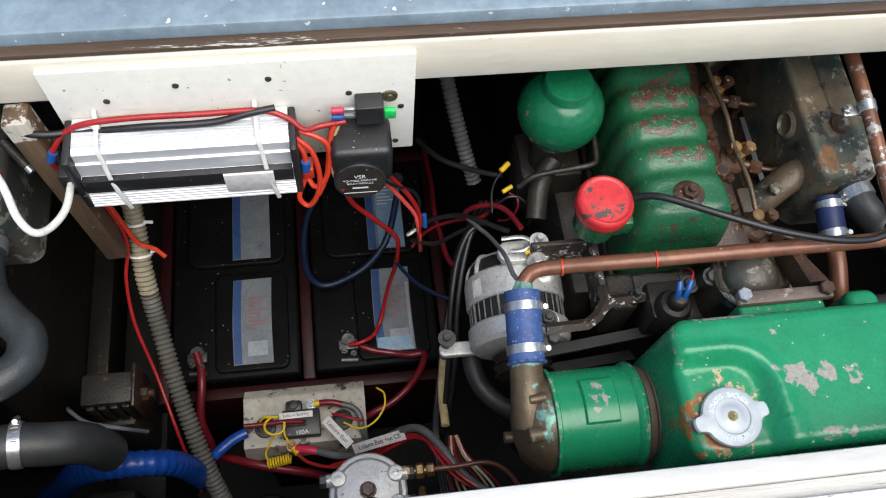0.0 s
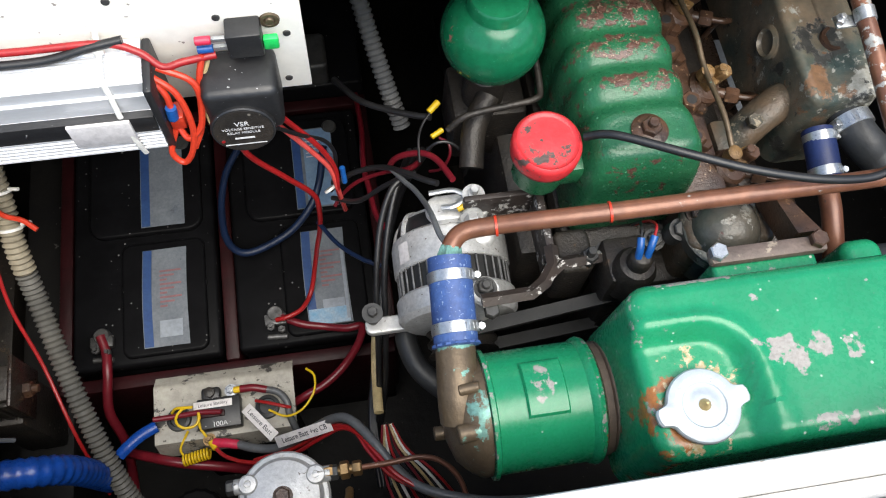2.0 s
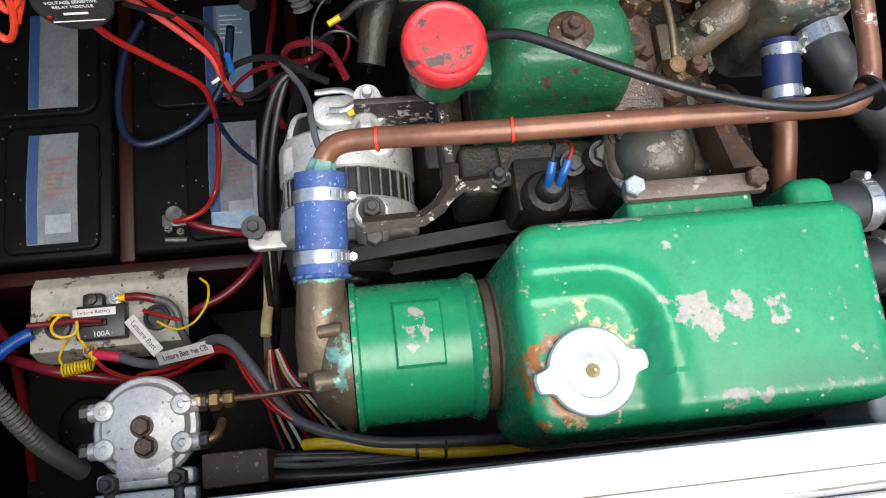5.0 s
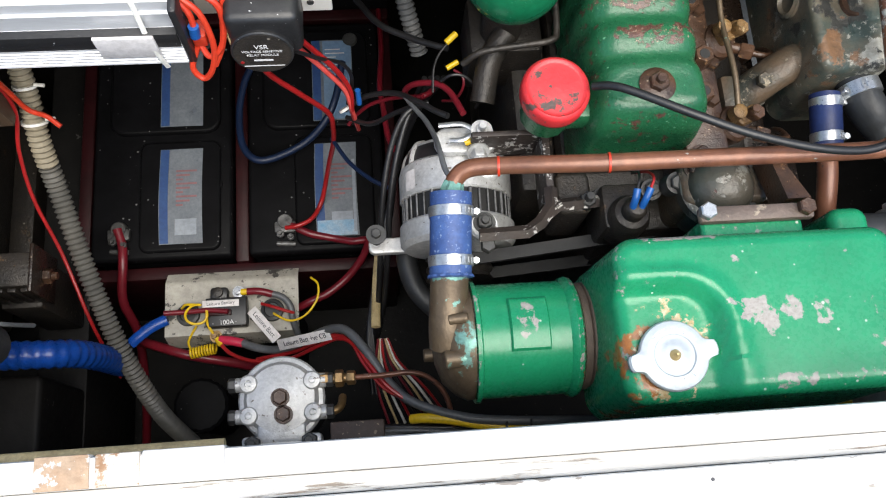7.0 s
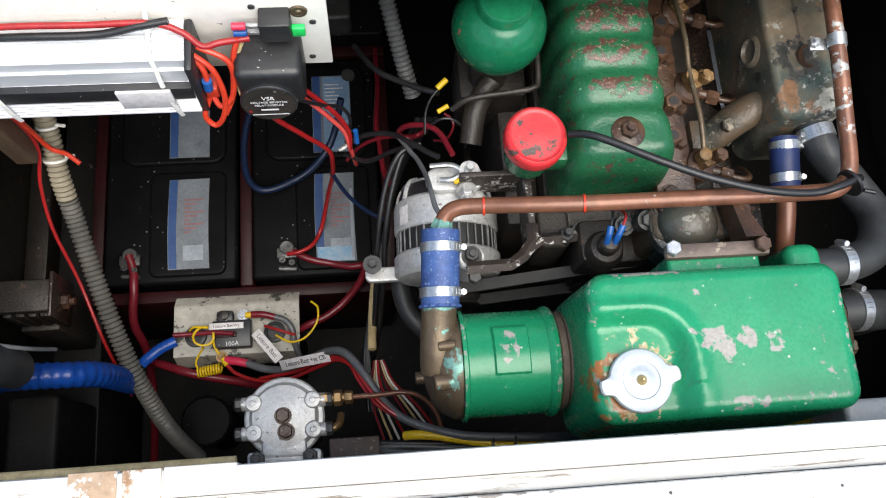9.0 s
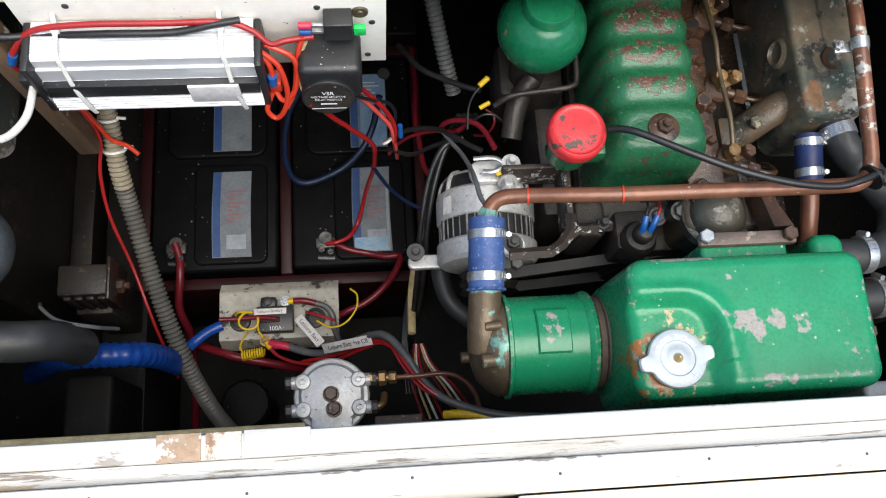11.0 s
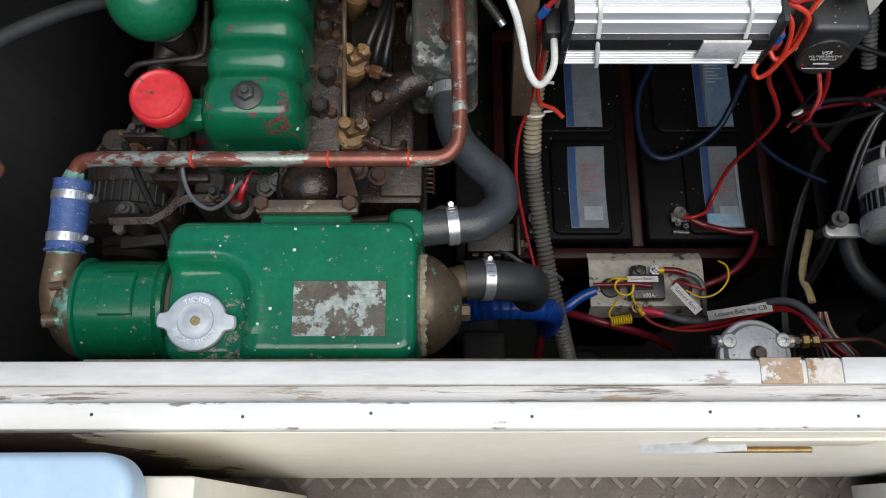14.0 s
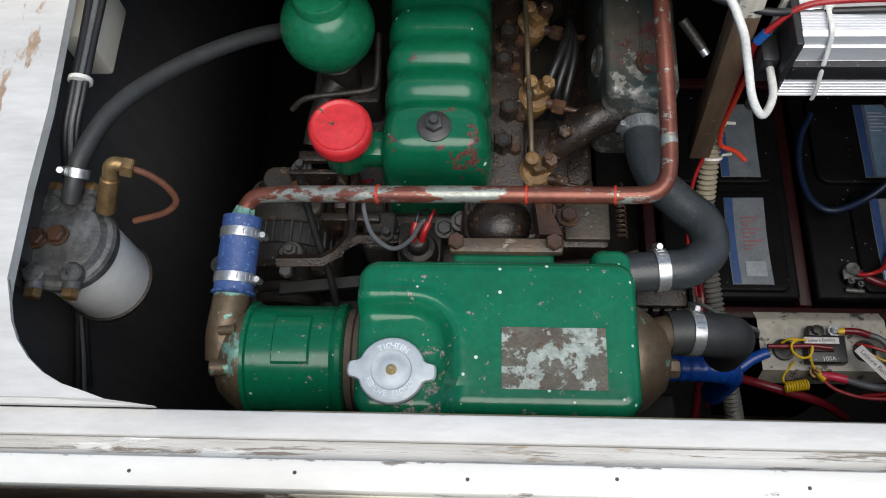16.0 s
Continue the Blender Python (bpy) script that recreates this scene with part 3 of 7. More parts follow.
def box(x0, x1, y0, y1, z0, z1, bevel=0.002, seg=2, bm=None, m=None):
    bm = bm or bmesh.new()
    made = bmesh.ops.create_cube(bm, size=1)["verts"]
    bmesh.ops.transform(bm, matrix=Matrix.LocRotScale(((x0 + x1) / 2, (y0 + y1) / 2, (z0 + z1) / 2), None, (x1 - x0, y1 - y0, z1 - z0)), verts=made)
    if m:
        bmesh.ops.transform(bm, matrix=m, verts=made)
    if bevel:
        vs = set(made)
        bmesh.ops.bevel(bm, geom=[e for e in bm.edges if e.verts[0] in vs], offset=bevel, segments=seg, affect="EDGES", profile=0.5)
    return bm


def lathe(profile, at, axis=(0, 0, 1), seg=28, bm=None, scallop=0, depth=0.0):
    """Turns (radius, height) pairs round an axis through at."""
    bm = bm or bmesh.new()
    d, u, v = frame_of(axis)
    at = Vector(at)
    rings = []
    for r, h in profile:
        ring = []
        for k in range(seg):
            a = 2 * math.pi * k / seg
            rr = r * (1 + depth * math.cos(scallop * a)) if scallop else r
            ring.append(bm.verts.new(at + d * h + (u * math.cos(a) + v * math.sin(a)) * max(rr, 1e-5)))
        rings.append(ring)
    for a, b in zip(rings, rings[1:]):
        for k in range(seg):
            bm.faces.new((a[k], a[(k + 1) % seg], b[(k + 1) % seg], b[k]))
    bm.faces.new(rings[0][::-1])
    bm.faces.new(rings[-1])
    return bm


def rod(p, q, r, bm=None, seg=14, edge=0.0):
    p, q = Vector(p), Vector(q)
    h = (q - p).length
    e = edge or min(r * 0.15, h * 0.2)
    return lathe([(r - e, 0), (r, e), (r, h - e), (r - e, h)], p, q - p, seg, bm)


def nut(at, axis, r, h, bm=None, stud=True):
    bm = lathe([(r * 0.9, 0), (r, h * 0.12), (r, h * 0.85), (r * 0.85, h)], at, axis, 6, bm)
    if stud:
        d = Vector(axis).normalized()
        rod(Vector(at) + d * h * 0.9, Vector(at) + d * h * 1.7, r * 0.5, bm, 10)
    return bm


def spline(pts, n=10):
    p = [Vector(q) for q in pts]
    p = [2 * p[0] - p[1]] + p + [2 * p[-1] - p[-2]]
    out = []
    for i in range(1, len(p) - 2):
        for k in range(n):
            t = k / n
            a, b, c, d = p[i - 1:i + 3]
            out.append(0.5 * (2 * b + (c - a) * t + (2 * a - 5 * b + 4 * c - d) * t * t + (3 * b - a - 3 * c + d) * t ** 3))
    out.append(p[-2].copy())
    return out


def tube(pts, r, seg=12, n=10, bm=None, smooth=True, rib=0.0, pitch=0.006, flat=1.0):
    """A tube along a smooth line; rib gives it the rings of corrugated hose."""
    bm = bm or bmesh.new()
    line = spline(pts, n) if smooth else [Vector(p) for p in pts]
    if rib:
        step, fine, carry = pitch / 4, [line[0]], 0.0
        for a, b in zip(line, line[1:]):
            length, t = (b - a).length, step - carry
            while t <= length:
                fine.append(a.lerp(b, t / length))
                t += step
            carry = length - (t - step)
        line = fine
    rings, u = [], None
    for i, p in enumerate(line):
        d = (line[min(i + 1, len(line) - 1)] - line[max(i - 1, 0)]).normalized()
        if u is None:
            u = frame_of(d)[1]
        u = (u - d * u.dot(d)).normalized()
        v = d.cross(u)
        rr = r + (rib * (0, 1, 0, -1)[i % 4] if rib else 0)
        rings.append([bm.verts.new(p + (u * math.cos(2 * math.pi * k / seg) + v * flat * math.sin(2 * math.pi * k / seg)) * rr) for k in range(seg)])
    for a, b in zip(rings, rings[1:]):
        for k in range(seg):
            bm.faces.new((a[k], a[(k + 1) % seg], b[(k + 1) % seg], b[k]))
    bm.faces.new(rings[0][::-1])
    bm.faces.new(rings[-1])
    return bm


def cable(name, pts, r, material, label, group="", n=10, category="cable"):
    return solo(name, tube(pts, r, 8 if r < 0.003 else 12, n), material, label, category, group)


def hose_clip(at, axis, r, parent, w=0.009, side=(1, 0, 0), name="hose_clip", label="steel worm-drive hose clip"):
    """A worm-drive clip: a slotted band, its screw housing and the screw."""
    d = Vector(axis).normalized()
    at, s = Vector(at), Vector(side)
    s = (s - d * s.dot(d)).normalized()
    t = d.cross(s)
    bm = lathe([(r, -w / 2), (r + 0.0012, -w / 2), (r + 0.0014, 0), (r + 0.0012, w / 2), (r, w / 2)], at, d, 28)
    slots = 12
    for k in range(slots):
        a = -1.2 + 2.6 * k / slots
        o = at + (s * math.cos(a) + t * math.sin(a)) * (r + 0.0014)
        rod(o - d * w * 0.28, o + d * w * 0.28, 0.0005, bm, 4)
    band = part(name, bm, "steel", parent, label)
    o = at + s * (r + 0.003)
    part("screw", nut(o - t * 0.006, t, 0.0034, 0.012, rod(o - t * 0.004, o + t * 0.009, 0.003), False), "steel", band if parent and not parent.parent else parent)
    return band


def sheet(f, nu, nv, bm=None):
    """A grid of points f(u, v), u and v from 0 to 1."""
    bm = bm or bmesh.new()
    g = [[bm.verts.new(f(i / nu, j / nv)) for j in range(nv + 1)] for i in range(nu + 1)]
    for i in range(nu):
        for j in range(nv):
            bm.faces.new((g[i][j], g[i + 1][j], g[i + 1][j + 1], g[i][j + 1]))
    return bm


def writing(name, text, size, m, material, parent):
    """Raised lettering in the built-in font, as a mesh."""
    cu = bpy.data.curves.new(name, "FONT")
    cu.body, cu.size, cu.align_x, cu.align_y, cu.extrude = text, size, "CENTER", "CENTER", size * 0.02
    tmp = bpy.data.objects.new(name, cu)
    me = bpy.data.meshes.new_from_object(tmp)
    bpy.data.objects.remove(tmp)
    bm = bmesh.new()
    bm.from_mesh(me)
    bmesh.ops.transform(bm, matrix=m, verts=bm.verts)
    return part(name, bm, material, parent)


# ---- the bay: floor, sides, boards round the hatch ----
def setting(name, bm, material, label, smooth=35):
    ob = part(name, bm, material, None, smooth=smooth)
    return tagged(ob, label, "", "", "structure")


setting("floor", box(-1.1, 1.4, 0.2, 1.7, -0.05, 0.0, 0.004), "bilge", "black-painted oily bilge floor")
setting("wall_west", box(-0.80, -0.765, 0.2, 1.7, 0.0, 0.765, 0.003), "wallblack", "black-painted side of the engine bay")
setting("wall_east", box(1.25, 1.29, 0.2, 1.7, 0.0, 0.765, 0.003), "wallblack", "black-painted side of the engine bay")
setting("wall_north", box(-1.1, 1.4, 1.62, 1.66, 0.0, 0.835, 0.003), "bilge", "black bulkhead at the far end of the bay")
setting("wall_south", box(-1.1, 1.4, 0.336, 0.350, 0.0, 0.734, 0.002), "wallblack", "black inner face under the front coaming")
# front coaming, three boards
setting("trim_front_inner", box(-1.3, 1.5, 0.3565, 0.3765, 0.735, 0.79, 0.003), "white", "worn white-painted timber edge of the hatch")
setting("trim_front_groove", box(-1.3, 1.5, 0.3430, 0.3562, 0.735, 0.7875, 0.0015), "bare", "weathered rebate with its paint worn off")
setting("trim_front_outer", box(-1.3, 1.5, 0.3212, 0.3425, 0.771, 0.797, 0.003), "cream_w", "white-painted coaming board with nail holes")
bm = box(-1.3, 1.5, 0.3205, 0.3345, 0.2, 0.7705, 0.002)
for vert in bm.verts:
    if vert.co.z < 0.4 and vert.co.y < 0.325:
        vert.co.y -= 0.0095
setting("wall_cockpit", bm, "cream", "cream-painted upright of the cockpit side")
# flat dark discs paint the shade inside the nail holes
for k, x in enumerate((-0.83, -0.71, -0.585, -0.47, -0.352, -0.252, -0.126, 0.014, 0.13, 0.255, 0.37, 0.49, 0.62)):
    ob = part("nail_hole_shade", rod((x, 0.332 + 0.002 * math.sin(k * 3), 0.7965), (x, 0.332 + 0.002 * math.sin(k * 3), 0.7974), 0.0014, seg=8), "darkink", None)
    tagged(ob, "small dark disc for the shade in a nail hole of the white board", "", "", "structure")
bm = box(0.060, 0.094, 0.3568, 0.378, 0.772, 0.7912, 0.001)
setting("trim_patch", bm, "patchwood", "bare brown timber patch let into the white edge")
setting("trim_patch_pale", box(0.0975, 0.125, 0.3568, 0.3776, 0.772, 0.7913, 0.0012), "patchpale", "pale repaired piece in the white edge")
setting("trim_patch_white", box(0.1265, 0.178, 0.3568, 0.3780, 0.772, 0.7918, 0.0012), "white", "white repaired piece in the hatch edge")
setting("trim_sealing", tube([(-0.5, 0.379, 0.752), (-0.2, 0.3795, 0.75), (0.0, 0.379, 0.749), (0.17, 0.3795, 0.747)], 0.0055), "tape", "cream sealing strip under the hatch edge")
# side coaming with a rounded inner corner
bm = bmesh.new()
outline = [(-1.2, 0.3766), (-0.575, 0.3766)]
for k in range(9):
    a = math.pi / 2 * k / 8
    outline.append((-0.610 - 0.092 * math.sin(a), 0.470 - 0.090 * math.cos(a)))
outline += [(-0.704, 0.55), (-0.703, 0.62), (-0.708, 0.73), (-0.730, 1.2), (-1.2, 1.2)]
low = [bm.verts.new((x, y, 0.790)) for x, y in outline]
top = [bm.verts.new((x, y, 0.801)) for x, y in outline]
bm.faces.new(top)
bm.faces.new(low[::-1])
for k in range(len(low)):
    bm.faces.new((low[k], low[(k + 1) % len(low)], top[(k + 1) % len(low)], top[k]))
bmesh.ops.bevel(bm, geom=[e for e in bm.edges if abs(e.verts[0].co.z - 0.801) < 1e-4 and abs(e.verts[1].co.z - 0.801) < 1e-4], offset=0.004, segments=2, affect="EDGES")
setting("trim_side", bm, "white", "white-painted side frame of the hatch with a rounded corner")
setting("trim_side_east", box(1.05, 1.5, 0.377, 1.2, 0.766, 0.801, 0.004), "white", "white-painted side frame of the hatch")
# far beam, deck
setting("beam_far", box(-1.3, 1.5, 0.7605, 0.80, 0.791, 0.8465, 0.003), "cream_b", "cream-painted far beam of the hatch, paint peeling on its edge")
setting("trim_far", box(-1.3, 1.5, 0.763, 0.775, 0.8468, 0.853, 0.002), "darkwood", "dark wet timber edge with flaking white paint")
setting("deck_edge", box(-1.3, 1.5, 0.7752, 0.826, 0.836, 0.866, 0.004), "bluegrey", "blue-grey painted deck plank with scuffs")
# only the near strip is in view; the unseen rest is added to darken the bay
setting("deck", box(-1.3, 1.5, 0.8265, 2.6, 0.834, 0.862, 0.003), "white", "white-painted deck")
# cockpit floor with raised tread pattern
setting("cockpit_floor", box(-1.5, 1.8, -1.2, 0.3164, 0.16, 0.1998, 0.002), "chequer", "worn steel tread plate floor")
tread = bmesh.new()
for i in range(46):
    for j in range(7):
        x, y = -0.66 + 0.03 * i, 0.305 - 0.03 * j
        s = 1 if (i + j) % 2 else -1
        box(-0.012, 0.012, -0.0032, 0.0032, 0, 0.0024, 0.0, bm=tread, m=pose(x, y, 0.2, 0, 0, 45 * s))
tagged(part("floor_tread", tread, "chequer", None), "raised tread bars of the steel floor", "floor tread", "", "stuff")
hinge = thing("hinge", (0.103, 0.3165, 0.64), "tarnished brass hinge screwed to the cream upright", "hinge", shift=(0, 0.005, 0))
part("leaf", box(0.058, 0.148, 0.3105, 0.3135, 0.640, 0.662, 0.001), "brass", hinge)
part("pin", rod((0.058, 0.3098, 0.6635), (0.148, 0.3098, 0.6635), 0.0028), "brass", hinge)
part("worn_strip", box(0.03, 0.185, 0.3118, 0.3146, 0.675, 0.735, 0.0006), "cream_b", hinge, "scuffed bare strip above the hinge")
part("curled_strip", tube([(-0.012, 0.3128, 0.668), (0.012, 0.3110, 0.682), (0.04, 0.3105, 0.694), (0.075, 0.3120, 0.698)], 0.0055, 8, flat=0.25), "steel2", hinge, "curled grey plastic strip")
locker = thing("storage_locker", (0.9, 0.15, 0.2), "white-painted timber seat locker against the upright", "locker")
part("top", box(0.395, 1.6, -0.25, 0.3122, 0.405, 0.423, 0.003), "cream_w", locker)
part("side", box(0.400, 0.418, -0.245, 0.2985, 0.2, 0.4045, 0.002), "cream_w", locker)
part("front", box(0.4185, 1.59, -0.245, -0.227, 0.2, 0.4045, 0.002), "cream_w", locker)
part("side", box(1.572, 1.59, -0.2265, 0.2985, 0.2, 0.4045, 0.002), "cream_w", locker)
lid = thing("storage_locker", (-0.62, 0.16, 0.2), "pale blue painted locker lid with a chipped patch", "locker")

# ---- shaped bodies ----
def soft_box(x0, x1, y0, y1, z0, z1, corner, r, flare=0.0, dz=None, rings=14, per=14):
    """A block with rounded corners and edges; dz(x, y) sinks or lifts its top."""
    bm = bmesh.new()
    cx, cy, hx, hy = (x0 + x1) / 2, (y0 + y1) / 2, (x1 - x0) / 2, (y1 - y0) / 2
    levels = [(-flare, z0), (-flare * 0.4, z0 + (z1 - r - z0) * 0.6), (0, z1 - r)]
    levels += [(r * (1 - math.cos(a)), z1 - r + r * math.sin(a)) for a in [math.pi / 2 * k / 6 for k in range(1, 7)]]
    deep = min(hx, hy) * 0.97
    levels += [(r + (deep - r) * k / rings, z1) for k in range(1, rings + 1)]
    loops = []
    for inset, z in levels:
        a, b = hx - inset, hy - inset
        c = max(min(corner - inset, a, b), 0.0005)
        ring = []
        for sx, sy, a0 in ((1, 1, 0), (-1, 1, 90), (-1, -1, 180), (1, -1, 270)):
            for k in range(per):
                t = radians(a0 + 90 * k / (per - 1))
                ring.append((cx + sx * (a - c) + c * math.cos(t), cy + sy * (b - c) + c * math.sin(t)))
        full = []
        for k, p in enumerate(ring):
            q = ring[(k + 1) % len(ring)]
            full.append(p)
            if (k + 1) % per == 0:
                full += [(p[0] + (q[0] - p[0]) * s / 24, p[1] + (q[1] - p[1]) * s / 24) for s in range(1, 24)]
        loops.append([bm.verts.new((x, y, z + (dz(x, y) if dz and z > z1 - r - 1e-6 else 0))) for x, y in full])
    for a, b in zip(loops, loops[1:]):
        for k in range(len(a)):
            bm.faces.new((a[k], a[(k + 1) % len(a)], b[(k + 1) % len(a)], b[k]))
    bm.faces.new(loops[0][::-1])
    top, st = loops[-1], per + 23
    up, down = top[per:st], top[2 * st + per:3 * st][::-1]
    for k in range(22):
        bm.faces.new((up[k], up[k + 1], down[k + 1], down[k]))
    bm.faces.new(top[st - 1:2 * st + per + 1])
    bm.faces.new(top[3 * st - 1:] + top[:per + 1])
    return bm


part("lid", soft_box(-1.3, -0.42, -0.12, 0.302, 0.802, 0.833, 0.028, 0.008, rings=4), "paleblue", lid)
part("base", box(-1.28, -0.388, -0.1, 0.287, 0.201, 0.785, 0.004), "cream", lid)


def smooth_step(a, b, x):
    t = max(0.0, min(1.0, (x - a) / (b - a)))
    return t * t * (3 - 2 * t)


def engine(shift, worn):
    """One marine diesel with its header tank, heat exchanger, alternator and pipes."""
    right = worn
    e = thing("marine_engine", (0.55, 0.75, 0.0), "green marine diesel engine with chipped paint and rusty fittings" if worn else "dark green marine diesel engine, glossy with paint splashes", "engine", "pair of engines", shift=shift)
    sfx = "_r" if worn else "_l"
    # block and head
    bm = box(0.47, 0.665, 0.60, 1.2, 0.1, 0.575, 0.008)
    part("side_cover", box(0.43, 0.4695, 0.62, 1.15, 0.3, 0.56, 0.008), "iron", e)
    part("timing_cover", box(0.50, 0.62, 0.56, 0.5995, 0.25, 0.60, 0.01), "iron", e)
    part("engine_foot", box(0.44, 0.4695, 0.70, 0.95, 0.0, 0.14, 0.004), "iron", e)
    part("engine_foot", box(0.6655, 0.70, 0.70, 0.95, 0.0, 0.14, 0.004), "iron", e)
    block = part("block", bm, "iron", e, "oily black engine block")
    part("cylinder_head", box(0.572, 0.614, 0.605, 1.18, 0.57, 0.642, 0.004), "rust" if worn else "rust_l", e, "rusty oily cylinder head")
    ledge = box(0.655, 0.69, 0.62, 1.1, 0.52, 0.57, 0.004)
    box(0.62, 0.70, 0.585, 0.64, 0.50, 0.60, 0.006, bm=ledge)
    part("water_pump_body", ledge, "rust_l", e)
    for k, (x, y) in enumerate(((0.585, 0.618), (0.655, 0.60), (0.633, 0.606))):
        part("head_bolt", nut((x, y, 0.642), (0, 0, 1), 0.008, 0.008, lathe([(0.011, 0), (0.011, 0.002)], (x, y, 0.641), (0, 0, 1), 16), False), "rust", e)

    # rocker cover with its cross ribs
    def cover(u, v):
        y = 0.6285 + 0.56 * u ** 1.25
        d = y - 0.6285
        end = math.sqrt(max(0.0, 1 - (1 - min(1.0, d / 0.022)) ** 2))
        wave = (0.5 - 0.5 * math.cos(2 * math.pi * (d - 0.0615) / 0.037)) ** 0.65 if d > 0.043 else 1.0
        dish = smooth_step(0.022, 0.010, math.hypot(d - 0.0295, (v - 0.5) * 0.13))
        half = (0.0505 + 0.0032 * wave + 0.0015 * smooth_step(0.03, 0.0, abs(d - 0.026))) * (0.86 + 0.14 * end)
        top = 0.7070 + 0.0048 * wave - 0.0022 * dish - 0.045 * (1 - end)
        a = math.pi * v
        c, s = math.cos(a), math.sin(a)
        return Vector((0.5275 - half * math.copysign(abs(c) ** 0.42, c), y, 0.585 + (top - 0.585) * abs(s) ** 0.36))

    shell = sheet(cover, 120, 36)
    shell.verts.ensure_lookup_table()
    shell.faces.new(shell.verts[:37])
    cov = part("rocker_cover", shell, "rocker" + sfx, e, "ribbed green rocker cover, paint rusting" if worn else "ribbed dark green rocker cover, paint chipped", 70)
    part("washer", lathe([(0.0155, 0), (0.016, 0.002), (0.012, 0.0045)], (0.5275, 0.658, 0.7095), (0, 0, 1)), "rust" if worn else "castdark", cov, "rusty washer")
    part("nut", nut((0.5275, 0.658, 0.713), (0, 0, 1), 0.0088, 0.0075), "rust" if worn else "castdark", cov)
    # oil filler
    bm = rod((0.44, 0.66, 0.648), (0.44, 0.66, 0.694), 0.023, edge=0.006)
    box(0.44, 0.492, 0.644, 0.674, 0.650, 0.680, 0.008, bm=bm)
    fill = part("oil_filler", bm, "rocker" + sfx, e, "green filler neck")
    part("filler_cap", lathe([(0.026, 0), (0.0292, 0.002), (0.0298, 0.006), (0.0298, 0.016), (0.0285, 0.0195), (0.0262, 0.021), (0.0243, 0.0193), (0.0225, 0.0192), (0.01, 0.0205), (0.001, 0.0208)], (0.4395, 0.659, 0.692), (0.02, -0.06, 1), 40), "red" + sfx, fill, "round red oil filler cap, scuffed", 50)
    # breather dome
    prof = [(0.018, -0.06), (0.02, -0.05)] + [(0.047 * math.cos(a), 0.047 * math.sin(a)) for a in [radians(v) for v in range(-64, 54, 6)]] + [(0.0275, 0.0375), (0.0268, 0.0385), (0.0266, 0.0485), (0.0245, 0.051), (0.001, 0.0525)]
    dome = part("breather_dome", lathe(prof, (0.417, 0.78, 0.70), (0, 0, 1), 44), "dome", e, "round glossy green air filter dome", 40)
    bm = rod((0.417, 0.78, 0.56), (0.417, 0.78, 0.648), 0.021)
    box(0.385, 0.46, 0.755, 0.82, 0.52, 0.60, 0.006, bm=bm)
    tube([(0.417, 0.76, 0.63), (0.40, 0.735, 0.615), (0.392, 0.70, 0.60)], 0.012, bm=bm)
    part("breather_neck", bm, "iron", e)
    part("oil_feed_pipe", tube([(0.372, 0.727, 0.63), (0.39, 0.731, 0.645), (0.43, 0.735, 0.648), (0.455, 0.738, 0.65), (0.462, 0.75, 0.65), (0.462, 0.80, 0.66)], 0.0032), "iron", e, "thin dark steel pipe")

    # header tank
    inset = -0.005 if worn else 0.0

    def sink(x, y):
        x -= inset
        d = max(x - 0.5505, y - 0.4815)
        if x > 0.515 and y > 0.446:
            d = math.hypot(x - 0.515, y - 0.446) - 0.0355
        return -0.015 * smooth_step(0.003, -0.011, d) + 0.0028 * math.exp(-((d - 0.006) / 0.005) ** 2)

    tank = part("header_tank", soft_box(0.4705 + 1.4 * inset, 0.6985 + 1.2 * inset, 0.390, 0.5185, 0.605, 0.7345, 0.018, 0.012, 0.005, sink, rings=44), "green" + sfx, e, "green cast header tank, paint flaking" if worn else "green cast header tank with a corroded data plate", 60)
    neck = lathe([(0.024, 0), (0.023, 0.004), (0.0225, 0.010)], (0.502, 0.4245, 0.712), (0, 0, 1), 32)
    part("filler_neck", neck, "rustpatch" if worn else "green_l", tank, "rust-stained filler neck")
    # pressure cap with two ears
    turn = 8 if worn else -2
    bm = bmesh.new()
    ring = []
    for k in range(72):
        a = 2 * math.pi * k / 72
        ear = max(0.0, abs(math.cos(a)) - 0.955) / 0.045
        r = 0.0272 + 0.0085 * smooth_step(0.0, 0.85, ear)
        ring.append((r, a))
    at = Vector((0.502, 0.4245, 0.7255))
    loops = []
    for f, z in ((0.97, -0.005), (1.0, -0.003), (1.0, 0.0), (0.96, 0.0018)):
        loops.append([bm.verts.new(at + Vector((r * f * math.cos(a + radians(turn)), r * f * math.sin(a + radians(turn)), z))) for r, a in ring])
    for rr, z in ((0.022, 0.003), (0.0165, 0.0032), (0.0155, 0.0023), (0.011, 0.0022), (0.0095, 0.0029), (0.004, 0.003)):
        loops.append([bm.verts.new(at + Vector((rr * math.cos(a + radians(turn)), rr * math.sin(a + radians(turn)), z))) for r, a in ring])
    for a, b in zip(loops, loops[1:]):
        for k in range(72):
            bm.faces.new((a[k], a[(k + 1) % 72], b[(k + 1) % 72], b[k]))
    bm.faces.new(loops[0][::-1])
    bm.faces.new(loops[-1])
    cap = part("pressure_cap", bm, "zinc", e, "zinc-plated pressure cap with two ears", 30)
    part("rivet", lathe([(0.0045, 0), (0.0042, 0.002), (0.002, 0.0045), (0.0008, 0.0065)], at + Vector((0, 0, 0.0025)), (0, 0, 1), 16), "brassb", cap, "bright brass rivet")
    # pressed lettering round the rim; its pale colour paints the gleam on the edges
    face = 180 if worn else 0
